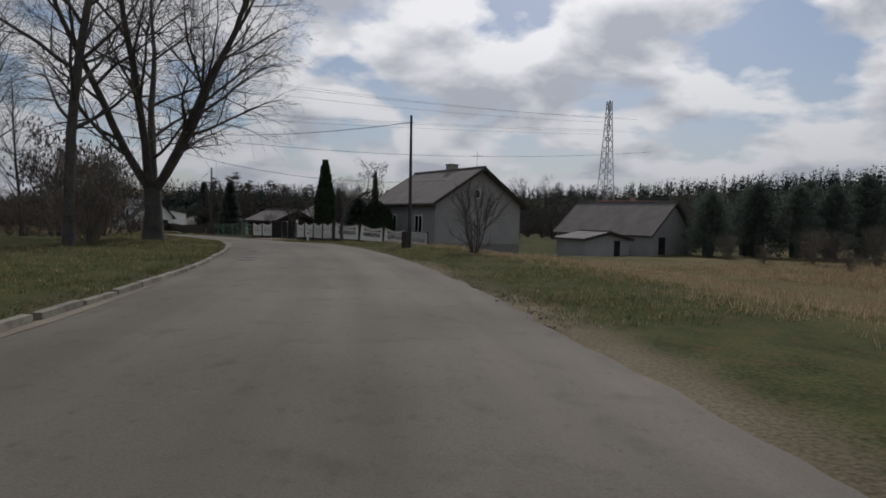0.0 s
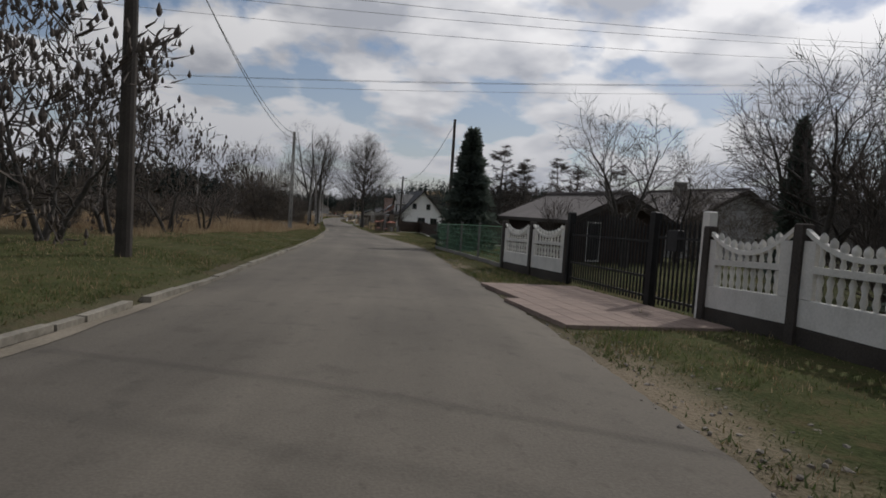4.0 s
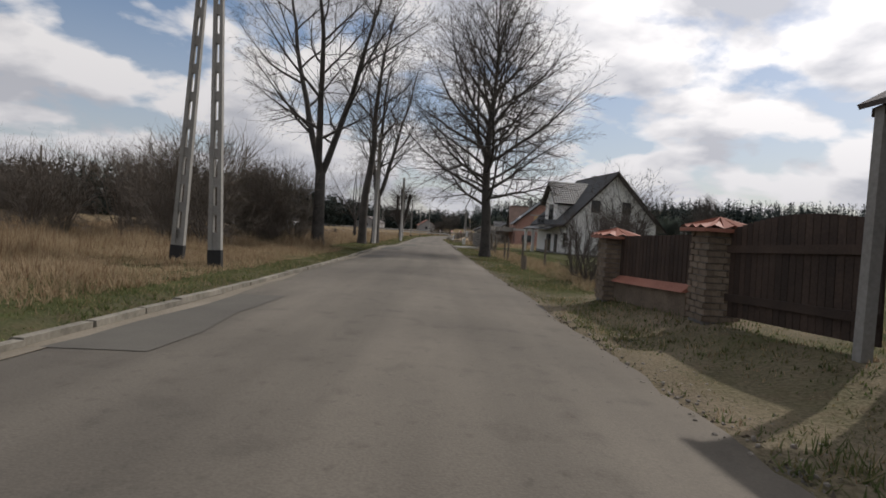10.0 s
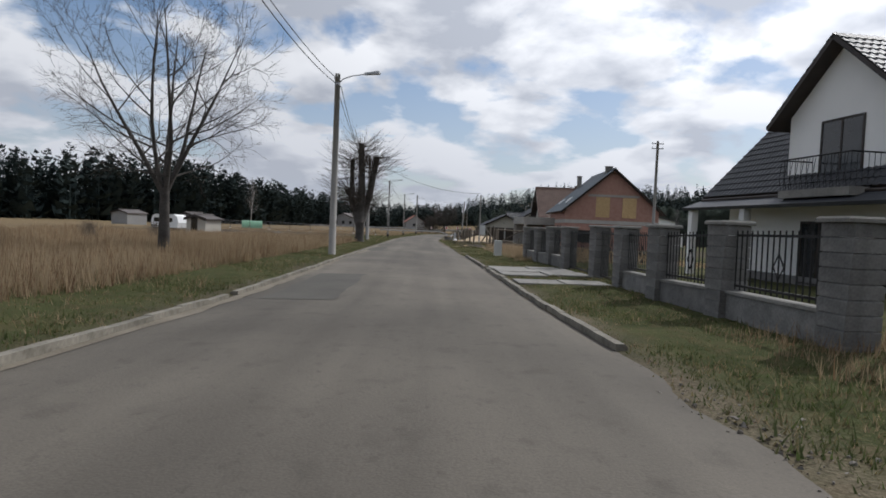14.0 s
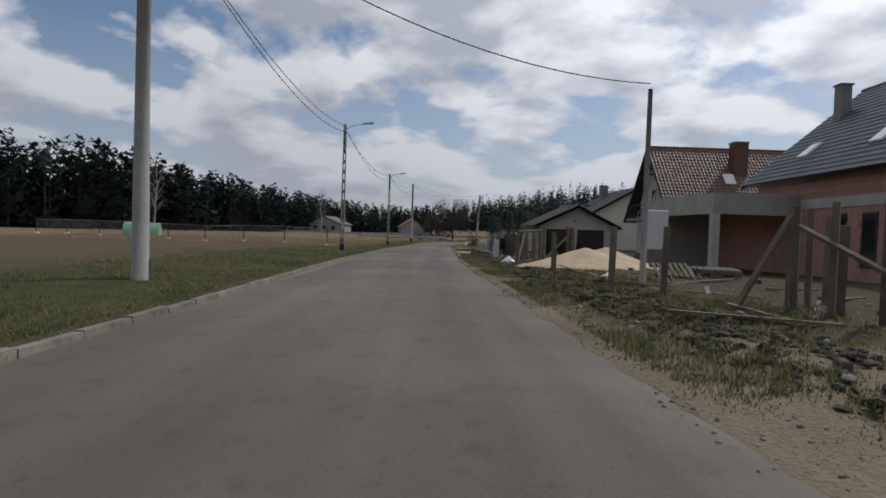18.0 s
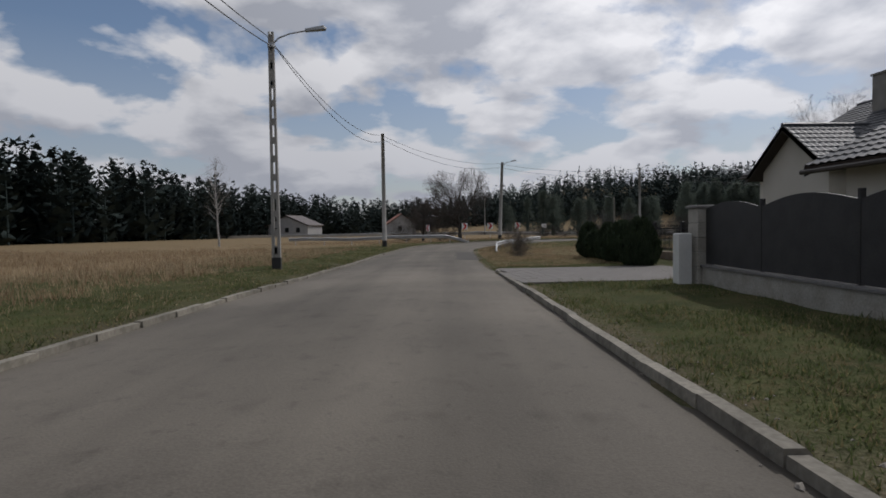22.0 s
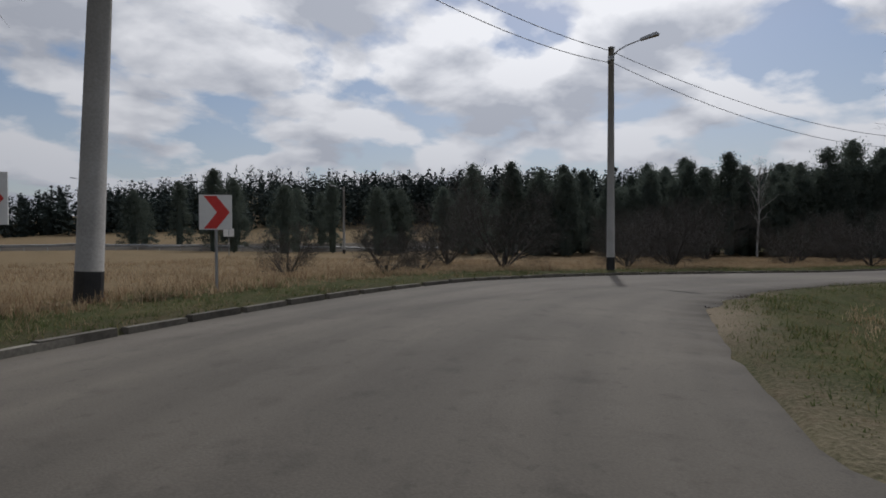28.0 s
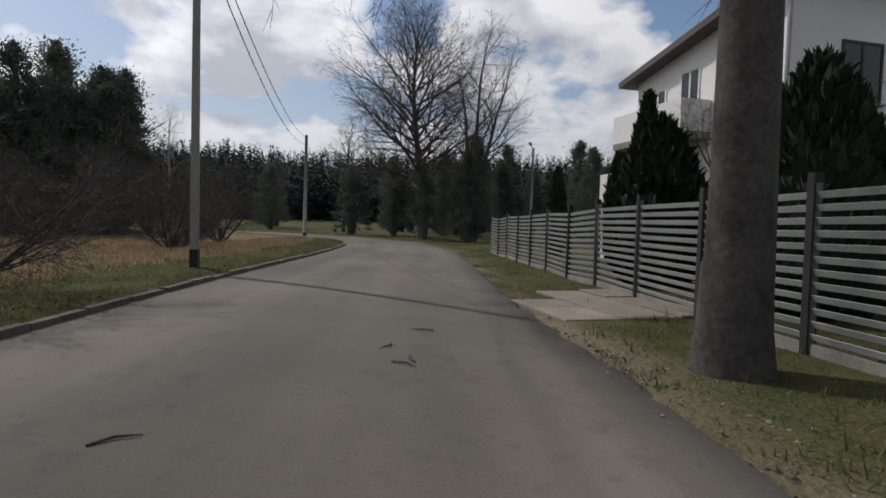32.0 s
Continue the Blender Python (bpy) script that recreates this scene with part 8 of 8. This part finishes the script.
for x, y in ((-11.64, -17.77), (-13.11, -20.88), (-13.62, -21.91)):
    o = float(offset(x, y)[0][0])
    z = float(land(x, y)) + .05 * (1 - (o / 3) ** 2)
    solid("manhole_cover", Mesh().tube([(0, 0, -.05), (0, 0, .003), (0, 0, .007)], [.29, .29, .27], 20), IRON, "dark iron manhole cover in the asphalt", "manhole cover", Matrix.Translation((x, y, z)))

# ---- building site ----


def heap(name, x, y, lx, ly, h, mat, label, category, seed, peaks=((0, 0, 1),), n=56):
    v, f = [], []
    level = ground_at(x, y)
    for j in range(n + 1):
        for i in range(n + 1):
            u, w = 2 * i / n - 1, 2 * j / n - 1
            r = max(max(0, 1 - math.hypot((u - a) / s, (w - b) / s)) * k for a, b, k, s in [(p[0], p[1], p[2], p[3] if len(p) > 3 else 1.0) for p in peaks])
            nz = noise.fractal(Vector((u * 3 + seed, w * 3, seed)), 1.0, 2.0, 5) * (.016 if mat is SAND else .16)
            px, py = x + u * lx, y + w * ly
            z = h * (r ** .92) + nz * h * (.25 + r) - .05 + ((.012 if mat is SAND else .06) * noise.noise(Vector((px * 6, py * 6, 1))) if r > 0 else 0)
            if r <= 0:
                z = -.25
            g0 = ground_at(px, py)
            v.append((px, py, g0 + (level - g0) * min(1, max(r, 0) * 3) + z))
    for j in range(n):
        for i in range(n):
            k = j * (n + 1) + i
            f.append((k, k + 1, k + n + 2, k + n + 1))
    return solid(name, Mesh().add(v, f), mat, label, category, smooth=True)


heap("sand_heap", 8.5, 186.1, 3.3, 2.5, 1.0, SAND, "large heap of yellow sand on the building site", "sand heap", 3, ((-.10, -.1, .97, .86), (.2, .12, 1.0, .8), (-.62, -.2, .4, .42)))
heap("soil_bank", 5.7, 163.9, 1.2, 1.5, .26, CLOD, "heap of dark soil and turf beside the track", "soil", 9)
heap("soil_bank", -18, 175, 2.5, 1.6, .5, MUD, "heap of soil on the levelled plot", "soil", 11)
heap("rubble", -13.5, 176, 1.0, .8, .45, CONCRETE, "pale heap of rubble on the plot", "rubble", 12)
rnd = random.Random(77)


def post(x, y, h, r, mat=WOOD_RAW, lean=0, label="weathered timber post on the building site"):
    solid("timber_post", Mesh().box(-r, -r, -.3, r, r, h, bevel=.01), mat, label, "post", place(x, y, rnd.uniform(0, 90)) @ Matrix.Rotation(radians(lean), 4, "X"), group="site posts")


for x, y, h, r, ln in ((6.5, 174.6, 1.45, .06, 1), (6.35, 177.4, 1.5, .06, 1), (6.4, 183.8, 1.3, .05, -1), (6.17, 183.1, 1.35, .06, 0), (6.2, 186.5, 1.2, .05, 2), (6.5, 191.0, 1.75, .07, 1), (7.0, 192.2, 1.7, .06, -2), (7.7, 194.3, 1.6, .06, 2), (7.63, 196.0, 1.7, .06, 0), (7.7, 199.8, 1.5, .06, 3), (8.0, 193.8, 1.6, .08, -1), (8.2, 171.8, 1.5, .06, 1)):
    post(x, y, h, r, WOOD_RAW, ln)
t = thing("timber_hoarding", "rough timber hoarding frame with diagonal braces", "hoarding")
for a, b, r in (((7.5, 171.9, -.2), (7.5, 171.9, 1.75), .07), ((7.7, 171.3, -.2), (7.7, 171.3, 1.8), .07), ((7.95, 170.6, -.2), (7.95, 170.6, 1.8), .07), ((8.1, 169.4, -.2), (8.1, 169.4, 1.5), .08), ((10.1, 168.8, -.2), (10.1, 168.8, .75), .06),
                ((7.5, 171.9, 1.45), (8.1, 169.4, .25), .05), ((7.9, 168.4, -.2), (7.9, 168.4, 1.6), .08), ((7.9, 168.4, .25), (12.5, 169.2, .25), .05), ((8.1, 169.4, 1.5), (12.8, 169.9, 1.55), .06), ((8.0, 168.6, .25), (10.2, 168.9, 1.4), .05), ((12.8, 169.9, -.2), (12.8, 169.9, 1.6), .07), ((6.85, 172.5, 0), (7.95, 172.7, 1.7), .06), ((7.95, 172.7, -.2), (7.95, 172.7, 1.75), .07), ((8.3, 172.7, -.2), (8.3, 172.7, 1.7), .07), ((8.7, 172.8, -.2), (8.7, 172.8, 1.7), .07)):
    za, zb = ground_at(a[0], a[1]), ground_at(b[0], b[1])
    part("beam", Mesh().tube([(a[0], a[1], za + a[2]), (b[0], b[1], zb + b[2])], r, 4), WOOD_RAW, t)
t = thing("timber_hoarding", "timber posts and rails before the garage", "hoarding")
for a, b, r in (((5.83, 188.4, -.2), (5.83, 188.4, 1.6), .06), ((6.6, 191.0, 1.5), (5.83, 188.4, .1), .05), ((7.1, 188.8, -.2), (7.1, 188.8, 1.7), .08), ((5.83, 188.4, 1.5), (7.1, 188.8, 1.55), .05), ((7.1, 188.8, .2), (8.5, 189.5, 1.5), .06), ((8.55, 189.5, -.2), (8.55, 189.5, 1.75), .09), ((8.3, 189.3, -.2), (8.3, 189.3, 1.7), .07), ((7.4, 195.5, -.2), (7.5, 195.0, 1.6), .05)):
    za, zb = ground_at(a[0], a[1]), ground_at(b[0], b[1])
    part("beam", Mesh().tube([(a[0], a[1], za + a[2]), (b[0], b[1], zb + b[2])], r, 4), WOOD_RAW, t)
pal = thing("pallet", "tipped weathered wooden pallet on the ground", "pallet", place(9.3, 180.3, 8, dz=.05) @ Matrix.Rotation(radians(38), 4, "X"))
for k in range(7):
    part("slat", Mesh().box(-.62 + k * .19, -.5, .10, -.51 + k * .19, .5, .125), WOOD_RAW, pal)
for yy in (-.45, 0, .45):
    part("runner", Mesh().box(-.62, yy - .05, 0, .63, yy + .05, .10), WOOD_RAW, pal)
for x, y, yaw, tip, lift in ((10.0, 180.5, -6, 30, .06), (10.9, 180.8, 25, 4, .02), (10.85, 180.7, -12, 3, .17), (11.5, 182.2, 70, 12, .06)):
    m = place(x, y, yaw, dz=lift) @ Matrix.Rotation(radians(tip), 4, "X")
    copy_thing(pal, m).matrix_world = m
solid("plywood_sheet", Mesh().box(-.9, -.45, 0, .9, .45, .02), WOOD_OSB, "flat pale boarding sheet on the muddy track", "board", place(5.6, 166.3, 12, dz=.06) @ Matrix.Rotation(.05, 4, "X"))
for k in range(16):
    x, y = 9.2 + .42 * (k % 4) + rnd.uniform(-.1, .1), 190.6 + .3 * (k // 4 % 2) + rnd.uniform(-.08, .08)
    solid("concrete_block", Mesh().box(-.19, -.1, 0, .19, .1, .2, bevel=.01), CONCRETE, "grey concrete building block in a loose stack", "block", place(x, y, rnd.uniform(-9, 9), dz=.02 + .2 * (k // 8)), group="building blocks")
for k in range(150):
    x, y = (rnd.uniform(4.0, 11.5), rnd.uniform(161, 199)) if k < 95 else (rnd.gauss(7.6, 1.2), rnd.gauss(196.2, 1.2))
    s = rnd.uniform(.03, .10)
    mb = Mesh()
    w = [rnd.uniform(.5, 1.4) * s for _ in range(3)]
    mb.box(-w[0], -w[1], -.02, w[0], w[1], w[2] * 1.1, bevel=min(w) * .4)
    solid("rubble_lump", mb, rnd.choice((CONCRETE, MUD, CLOD, MUD, WOOD_RAW) if k < 95 else (BRICK, WOOD_RAW, MUD, PILLAR_B)), "small lump of rubble on the churned soil", "rubble", place(x, y, rnd.uniform(0, 360)), group="rubble lumps")
for k in range(40):
    x, y = rnd.uniform(5.4, 11), rnd.uniform(170, 200)
    L = rnd.uniform(.5, 1.5)
    solid("loose_board", Mesh().box(-L, -.05, 0, L, .05, .03), WOOD_RAW, "loose weathered board on the ground", "board", place(x, y, rnd.uniform(0, 360), dz=.03) @ Matrix.Rotation(rnd.uniform(-.08, .08), 4, "Y"), group="loose boards")
for x, y in ((7.0, 179.6), (5.6, 189.5)):
    heap("white_sack", x, y, .4, .28, .3, WHITE_SIGN, "crumpled white sack on the ground", "sack", int(x * 7), n=14)
solid("concrete_ring", Mesh().tube([(0, 0, -.2), (0, 0, .33)], [.55, .55], 22).tube([(0, 0, .33), (0, 0, .36)], [.62, .60], 22), CONCRETE, "concrete well ring with a lid on the verge", "well ring", place(5.6, 199.2))
solid("white_cable", Mesh().tube([(0, 0, 1.5), (.05, 0, 1.2), (-.02, .03, .9), (.08, 0, .6), (.3, .1, .5), (.55, .1, .52)], .02, 6), WHITE_SIGN, "white cable hanging from a timber post", "cable", place(7.66, 195.9))
green = Mesh()
for k in range(13):
    a = math.pi * k / 12
    b = math.pi * (k + 1) / 12
    if k < 12:
        green.add([(-2, -1.6 * math.cos(a), 1.7 * math.sin(a)), (2, -1.6 * math.cos(a), 1.7 * math.sin(a)), (2, -1.6 * math.cos(b), 1.7 * math.sin(b)), (-2, -1.6 * math.cos(b), 1.7 * math.sin(b))], [(0, 1, 2, 3)])
for s in (-2, 2):
    green.add([(s, -1.6 * math.cos(math.pi * k / 12), 1.7 * math.sin(math.pi * k / 12)) for k in range(13)], [tuple(range(13))])
solid("polytunnel", green, GREEN_MESH, "small green plastic polytunnel in the garden", "polytunnel", place(-33.5, 237.5, 15))
car = thing("parked_car", "pale parked car far off beside the lawn", "car", place(36, 150, 100))
part("body", Mesh().prism([(-2.0, .25), (2.0, .25), (2.05, .75), (1.2, .85), (.7, 1.4), (-1.0, 1.42), (-1.7, .9), (-2.05, .8)], -.8, .8), WHITE_SIGN, car)
part("window_band", Mesh().prism([(-1.35, .92), (1.0, .9), (.62, 1.32), (-.95, 1.34)], -.81, .81), GLASS, car)
for xx in (-1.25, 1.25):
    for yy in (-.78, .6):
        part("wheel", Mesh().tube([(xx, yy, .3), (xx, yy + .18, .3)], .31, 16), BLACK, car)
for k, (x, y) in enumerate(((48.5, 271.1), (49.8, 270.75), (49.0, 271.25), (48.3, 271.2), (46.9, 272.9))):
    z = float(land(x, y)) + .055
    solid("fallen_stick", Mesh().tube([(-.13, 0, 0), (0, .025, .008), (.12, -.015, .003)], [.008, .009, .004], 5), BARK, "small fallen stick on the asphalt", "stick", Matrix.Translation((x, y, z)) @ Matrix.Rotation(k * 1.3, 4, "Z"), group="fallen sticks")

pot = thing("planter", "round weathered concrete planter on the churned verge", "planter", place(5.05, 197.2))
part("bowl", Mesh().tube([(0, 0, -.1), (0, 0, .30), (0, 0, .34), (0, 0, .40)], [.46, .52, .57, .57], 28), CONCRETE, pot)
part("soil", Mesh().tube([(0, 0, .38), (0, 0, .41), (.02, 0, .47)], [.50, .48, .1], 18), MUD, pot)
# ---- grass ----


def grass(name, label, mat, region, n, h0, h1, w, seed, blades=5, lean=.35, inner=None):
    """Tufts of blades over a region: region(rng, n) gives x, y; those on the road fall out."""
    rng = np.random.default_rng(seed)
    x, y, sc = region(rng, n)
    d, hw = offset(x, y)
    e = np.abs(d) - hw
    keep = e > (np.where(d < 0, .10, .06) + rng.uniform(0, 1, len(x)) ** 2 * .45 if inner is None else inner)
    if mat in (GREEN, DRY):      # paved places stay clear
        for x0, y0, x1, y1 in ((2.4, 62.9, 5.2, 68.2), (-1.3, 5.6, 1.3, 10.4), (3.5, 134.6, 6.5, 138.8), (3.5, 131.8, 6.2, 133.0), (4.3, 205.2, 8.0, 210.4), (4.8, 221.6, 11.2, 227.6), (50.5, 266.2, 53.5, 269.6)):
            keep &= ~((x > x0) & (x < x1) & (y > y0) & (y < y1) & (rng.uniform(0, 1, len(x)) < .93))
    x, y, sc = x[keep], y[keep], sc[keep]
    z = surface(x, y)
    m = len(x) * blades
    rep = lambda q: np.repeat(q, blades)
    bx, by, bz = rep(x) + rng.normal(0, .05, m), rep(y) + rng.normal(0, .05, m), rep(z) - .02
    a = rng.uniform(0, 2 * math.pi, m)
    h = rng.uniform(h0, h1, m) * rep(sc)
    l = h * rng.uniform(.1, 1.2, m) * lean
    ww = w * rng.uniform(.6, 1.3, m)
    dx, dy = np.cos(a), np.sin(a)
    V = np.stack([np.stack([bx - dy * ww, by + dx * ww, bz], 1), np.stack([bx + dy * ww, by - dx * ww, bz], 1), np.stack([bx + dx * l, by + dy * l, bz + h * .97], 1)], 1)
    me = bpy.data.meshes.new(name)
    me.vertices.add(m * 3)
    me.vertices.foreach_set("co", V.ravel())
    me.loops.add(m * 3)
    me.loops.foreach_set("vertex_index", np.arange(m * 3, dtype=np.int32))
    me.polygons.add(m)
    me.polygons.foreach_set("loop_start", np.arange(m, dtype=np.int32) * 3)
    me.update(calc_edges=True)
    me.materials.append(mat)
    tagged(new(name, me), label, "grass", kind="stuff")


def beside(s0, s1, o0, o1, power=1.0):
    """Places along the road between two stretches and two offsets."""
    def region(rng, n):
        s = rng.uniform(s0, s1, n)
        o = o0 + (o1 - o0) * rng.uniform(0, 1, n) ** power
        i = np.clip(np.searchsorted(ROAD_S, s), 0, len(ROAD) - 1)
        p = ROAD[i] + ROAD_N[i] * o[:, None] + ROAD_T[i] * rng.uniform(-.35, .35, n)[:, None]
        clump = np.clip(.65 + .55 * wave(p[:, 0], p[:, 1], .8, 5.0), .25, 1.3)
        return p[:, 0], p[:, 1], clump
    return region


def s_at(x, y):
    return ROAD_S[index_at(x, y)]


S0, SE = s_at(-17, -32), s_at(84, 267)
grass("verge_grass_left", "short spring grass on the verge behind the kerb", GREEN, beside(S0, SE, -2.85, -9.0, 1.9), 210000, .03, .12, .010, 1, 3, 1.5)
grass("verge_grass_right", "short uneven grass on the open verge", GREEN, beside(S0, s_at(.6, 160), 2.65, 9.0, 1.7), 150000, .03, .12, .010, 2, 3, 1.5)
grass("verge_grass_bend", "short grass on the verge round the bend", GREEN, beside(s_at(.9, 199), s_at(2.9, 235), 2.65, 8.5, 1.6), 46000, .03, .12, .010, 3, 3, 1.5)
grass("verge_grass_bend", "thin short grass on the verge round the bend", GREEN, beside(s_at(2.9, 235), SE, 2.65, 7.5, 1.3), 40000, .03, .10, .010, 24, 3, 1.5)
grass("dry_grass_verge", "matted straw tussocks beside the ditch", DRY, beside(s_at(2.5, 229), s_at(7.6, 262), 3.2, 8.5, 1.1), 13000, .05, .17, .009, 25, 6, 1.1)
grass("dry_grass_verge", "dry straw among the verge grass", DRY, beside(S0, SE, -2.9, -9, .9), 20000, .05, .20, .006, 4, lean=.8)
grass("dry_grass_verge", "dry straw among the verge grass", DRY, beside(S0, s_at(.6, 160), 2.8, 7, 1.0), 12000, .05, .16, .006, 5, lean=.8)
grass("tall_dry_grass", "tall dry reed-like grass on the field", DRY, beside(s_at(-1, 36), s_at(.7, 168), -7.5, -30, 1.3), 40000, .3, .85, .011, 6, 5, .45)
grass("tall_dry_grass", "tall dry grass on the far field", DRY, beside(s_at(1.2, 208), s_at(4, 250), -5.5, -34, 1.1), 18000, .15, .5, .011, 7, 4, .6)
grass("tall_dry_grass", "dry matted grass on the field beyond the bend", DRY, beside(s_at(8, 262), s_at(78, 267), -4.6, -30, 1.2), 42000, .10, .38, .011, 8, 5, .8)
grass("tall_dry_grass", "dry grass in the hollow inside the bend", DRY, beside(s_at(3, 233), s_at(36, 274), 5.5, 16, 1.0), 9000, .08, .3, .009, 9, 4, .7)
grass("tall_dry_grass", "tall dry grass beside the first bend", DRY, beside(s_at(-22, -40), s_at(-7, -8), 6.0, 24, 1.1), 8000, .08, .38, .009, 10, 4, .6)
grass("tall_dry_grass", "dry weeds along the wire fence", DRY, beside(s_at(.4, 144), s_at(.6, 162), 5.2, 16, 1.0), 9000, .08, .45, .008, 11, 4, .8)
grass("tall_dry_grass", "dry weeds round the fence posts", DRY, beside(s_at(0, 84), s_at(.2, 124), 4.6, 6.6, 1.0), 3500, .1, .45, .007, 12, 4, .6)
grass("dry_grass_clearing", "dry yellow grass between the sumacs and the field", DRY, beside(s_at(-2.5, 18), s_at(-1, 44), -7.0, -22, 1.0), 8000, .15, .5, .010, 13, 4, .5)
grass("site_weeds", "dark weeds and grass on the churned verge", GREEN, beside(s_at(.7, 160), s_at(.9, 200), 2.9, 7.0, 1.2), 34000, .03, .14, .010, 14, 4, .9)
grass("site_weeds", "dry stalks on the churned verge", DRY, beside(s_at(.7, 160), s_at(.9, 200), 3.0, 8.0, 1.0), 3000, .05, .3, .006, 15, 3, .9)
grass("tall_dry_grass", "orange dry grass on the verge beside the thicket", DRY, beside(s_at(-.5, 78), s_at(0, 99), -4.4, -15, 1.0), 14000, .08, .34, .010, 16, 5, .7)
grass("tall_dry_grass", "orange dry grass on the field edge", DRY, beside(s_at(-1, 37), s_at(-.5, 79), -5.2, -14, 1.0), 20000, .15, .5, .010, 17, 5, .6)
grass("tall_dry_grass", "dry weeds on the slope before the barn", DRY, beside(s_at(-26, -46), s_at(-9, -12), 22, 52, 1.0), 16000, .15, .6, .014, 18, 5, .6)
grass("edge_crumbs", "crumbled asphalt and grit along the road edge", PAVER, beside(S0, s_at(.9, 200), 2.4, 3.6, 1.0), 16000, .008, .03, .022, 19, 3, 1.2, inner=-.22)
grass("edge_crumbs", "crumbled asphalt and dark grit along the road edge", MUD, beside(S0, SE, 2.4, 3.7, 1.0), 14000, .008, .035, .024, 20, 3, 1.2, inner=-.15)
grass("edge_crumbs", "dead leaves and grit in the gutter", MUD, beside(S0, SE, -2.0, -2.75, .6), 9000, .005, .02, .018, 21, 2, 1.5, inner=-.6)
grass("tall_dry_grass", "tall brown stalks of last year on the field edge", DRY, beside(s_at(0, 98), s_at(.7, 166), -5.0, -13, 1.2), 24000, .25, .95, .010, 22, 4, .4)
grass("tall_dry_grass", "pale dry reeds beside the thicket", DRY, beside(s_at(-1.5, 30), s_at(-.9, 52), -6.0, -14, 1.0), 7000, .3, 1.1, .010, 23, 4, .4)


def lumps(name, label, category, mat, region, n, s0, s1, seed, inner, flat=.7):
    """Small angular lumps lying on the ground, joined."""
    rng = np.random.default_rng(seed)
    x, y, sc = region(rng, n)
    d, hw = offset(x, y)
    e = np.abs(d) - hw
    k = e > inner
    x, y, sc, d, e = x[k], y[k], sc[k], d[k], e[k]
    z = np.where(e < .02, land(x, y) + .05 * (1 - (d / 3) ** 2), surface(x, y))
    g = (1 + 5 ** .5) / 2
    ico_v = np.array([(-1, g, 0), (1, g, 0), (-1, -g, 0), (1, -g, 0), (0, -1, g), (0, 1, g), (0, -1, -g), (0, 1, -g), (g, 0, -1), (g, 0, 1), (-g, 0, -1), (-g, 0, 1)]) / 1.9
    ico_f = np.array([(0, 11, 5), (0, 5, 1), (0, 1, 7), (0, 7, 10), (0, 10, 11), (1, 5, 9), (5, 11, 4), (11, 10, 2), (10, 7, 6), (7, 1, 8),
                      (3, 9, 4), (3, 4, 2), (3, 2, 6), (3, 6, 8), (3, 8, 9), (4, 9, 5), (2, 4, 11), (6, 2, 10), (8, 6, 7), (9, 8, 1)])
    m = len(x)
    size = s0 + (s1 - s0) * rng.uniform(0, 1, m) ** 2.2
    V = ico_v[None] * rng.uniform(.72, 1.2, (m, 12, 1)) * rng.uniform(.6, 1.4, (m, 1, 3)) + rng.normal(0, .10, (m, 12, 3))
    a = rng.uniform(0, 6.28, m)
    c, q = np.cos(a)[:, None], np.sin(a)[:, None]
    V = np.stack([V[..., 0] * c - V[..., 1] * q, V[..., 0] * q + V[..., 1] * c, V[..., 2] * flat], 2) * size[:, None, None]
    V += np.stack([x, y, z + size * flat * .25], 1)[:, None]
    me = bpy.data.meshes.new(name)
    me.from_pydata(V.reshape(-1, 3).tolist(), [], (ico_f[None] + 12 * np.arange(m)[:, None, None]).reshape(-1, 3).tolist())
    me.materials.append(mat)
    tagged(new(name, me), label, category, kind="stuff")


lumps("edge_grit", "pale grit and asphalt crumbs along the road edge", "gravel", GRIT, beside(S0, s_at(.3, 121), 2.45, 3.5, 1.0), 6000, .006, .026, 31, -.14)
lumps("edge_grit", "pale grit and asphalt crumbs along the road edge", "gravel", GRIT, beside(s_at(.5, 149), SE, 2.45, 3.6, 1.0), 4500, .006, .024, 32, -.14)
lumps("soil_clods", "dark churned clods of soil along the verge", "soil", CLOD, beside(s_at(.7, 163), s_at(.9, 198), 3.7, 5.5, 1.0), 6500, .012, .075, 33, .55)
lumps("site_rubble", "broken stones and rubble strewn over the site", "rubble", GRIT, beside(s_at(.7, 161), s_at(.9, 199), 3.2, 10.5, 1.0), 1500, .012, .06, 34, .3)
lumps("site_rubble", "broken brown pieces of wood and brick on the soil heap", "rubble", PILLAR_B, beside(s_at(.9, 193.5), s_at(.9, 198.5), 5.0, 10.4, 1.0), 1700, .02, .11, 35, .3)
grass("verge_tufts", "rank dark tufts scattered over the verges", GREEN, beside(S0, SE, 3.1, 8.5, 1.3), 9000, .08, .22, .008, 36, 6, .8)
grass("verge_tufts", "rank dark tufts scattered over the verges", GREEN, beside(S0, SE, -3.1, -7.5, 1.3), 9000, .08, .20, .008, 37, 6, .8)
grass("tall_dry_grass", "pale straw on the verge below the double pole", DRY, beside(s_at(-.6, 62), s_at(0, 99), -3.7, -12, 1.1), 26000, .05, .30, .010, 38, 4, .9)
grass("dry_weeds", "brown dry weeds before the brick shell", DRY, beside(s_at(.4, 150), s_at(.6, 168), 6.0, 16, 1.0), 7000, .15, .6, .008, 39, 4, .6)
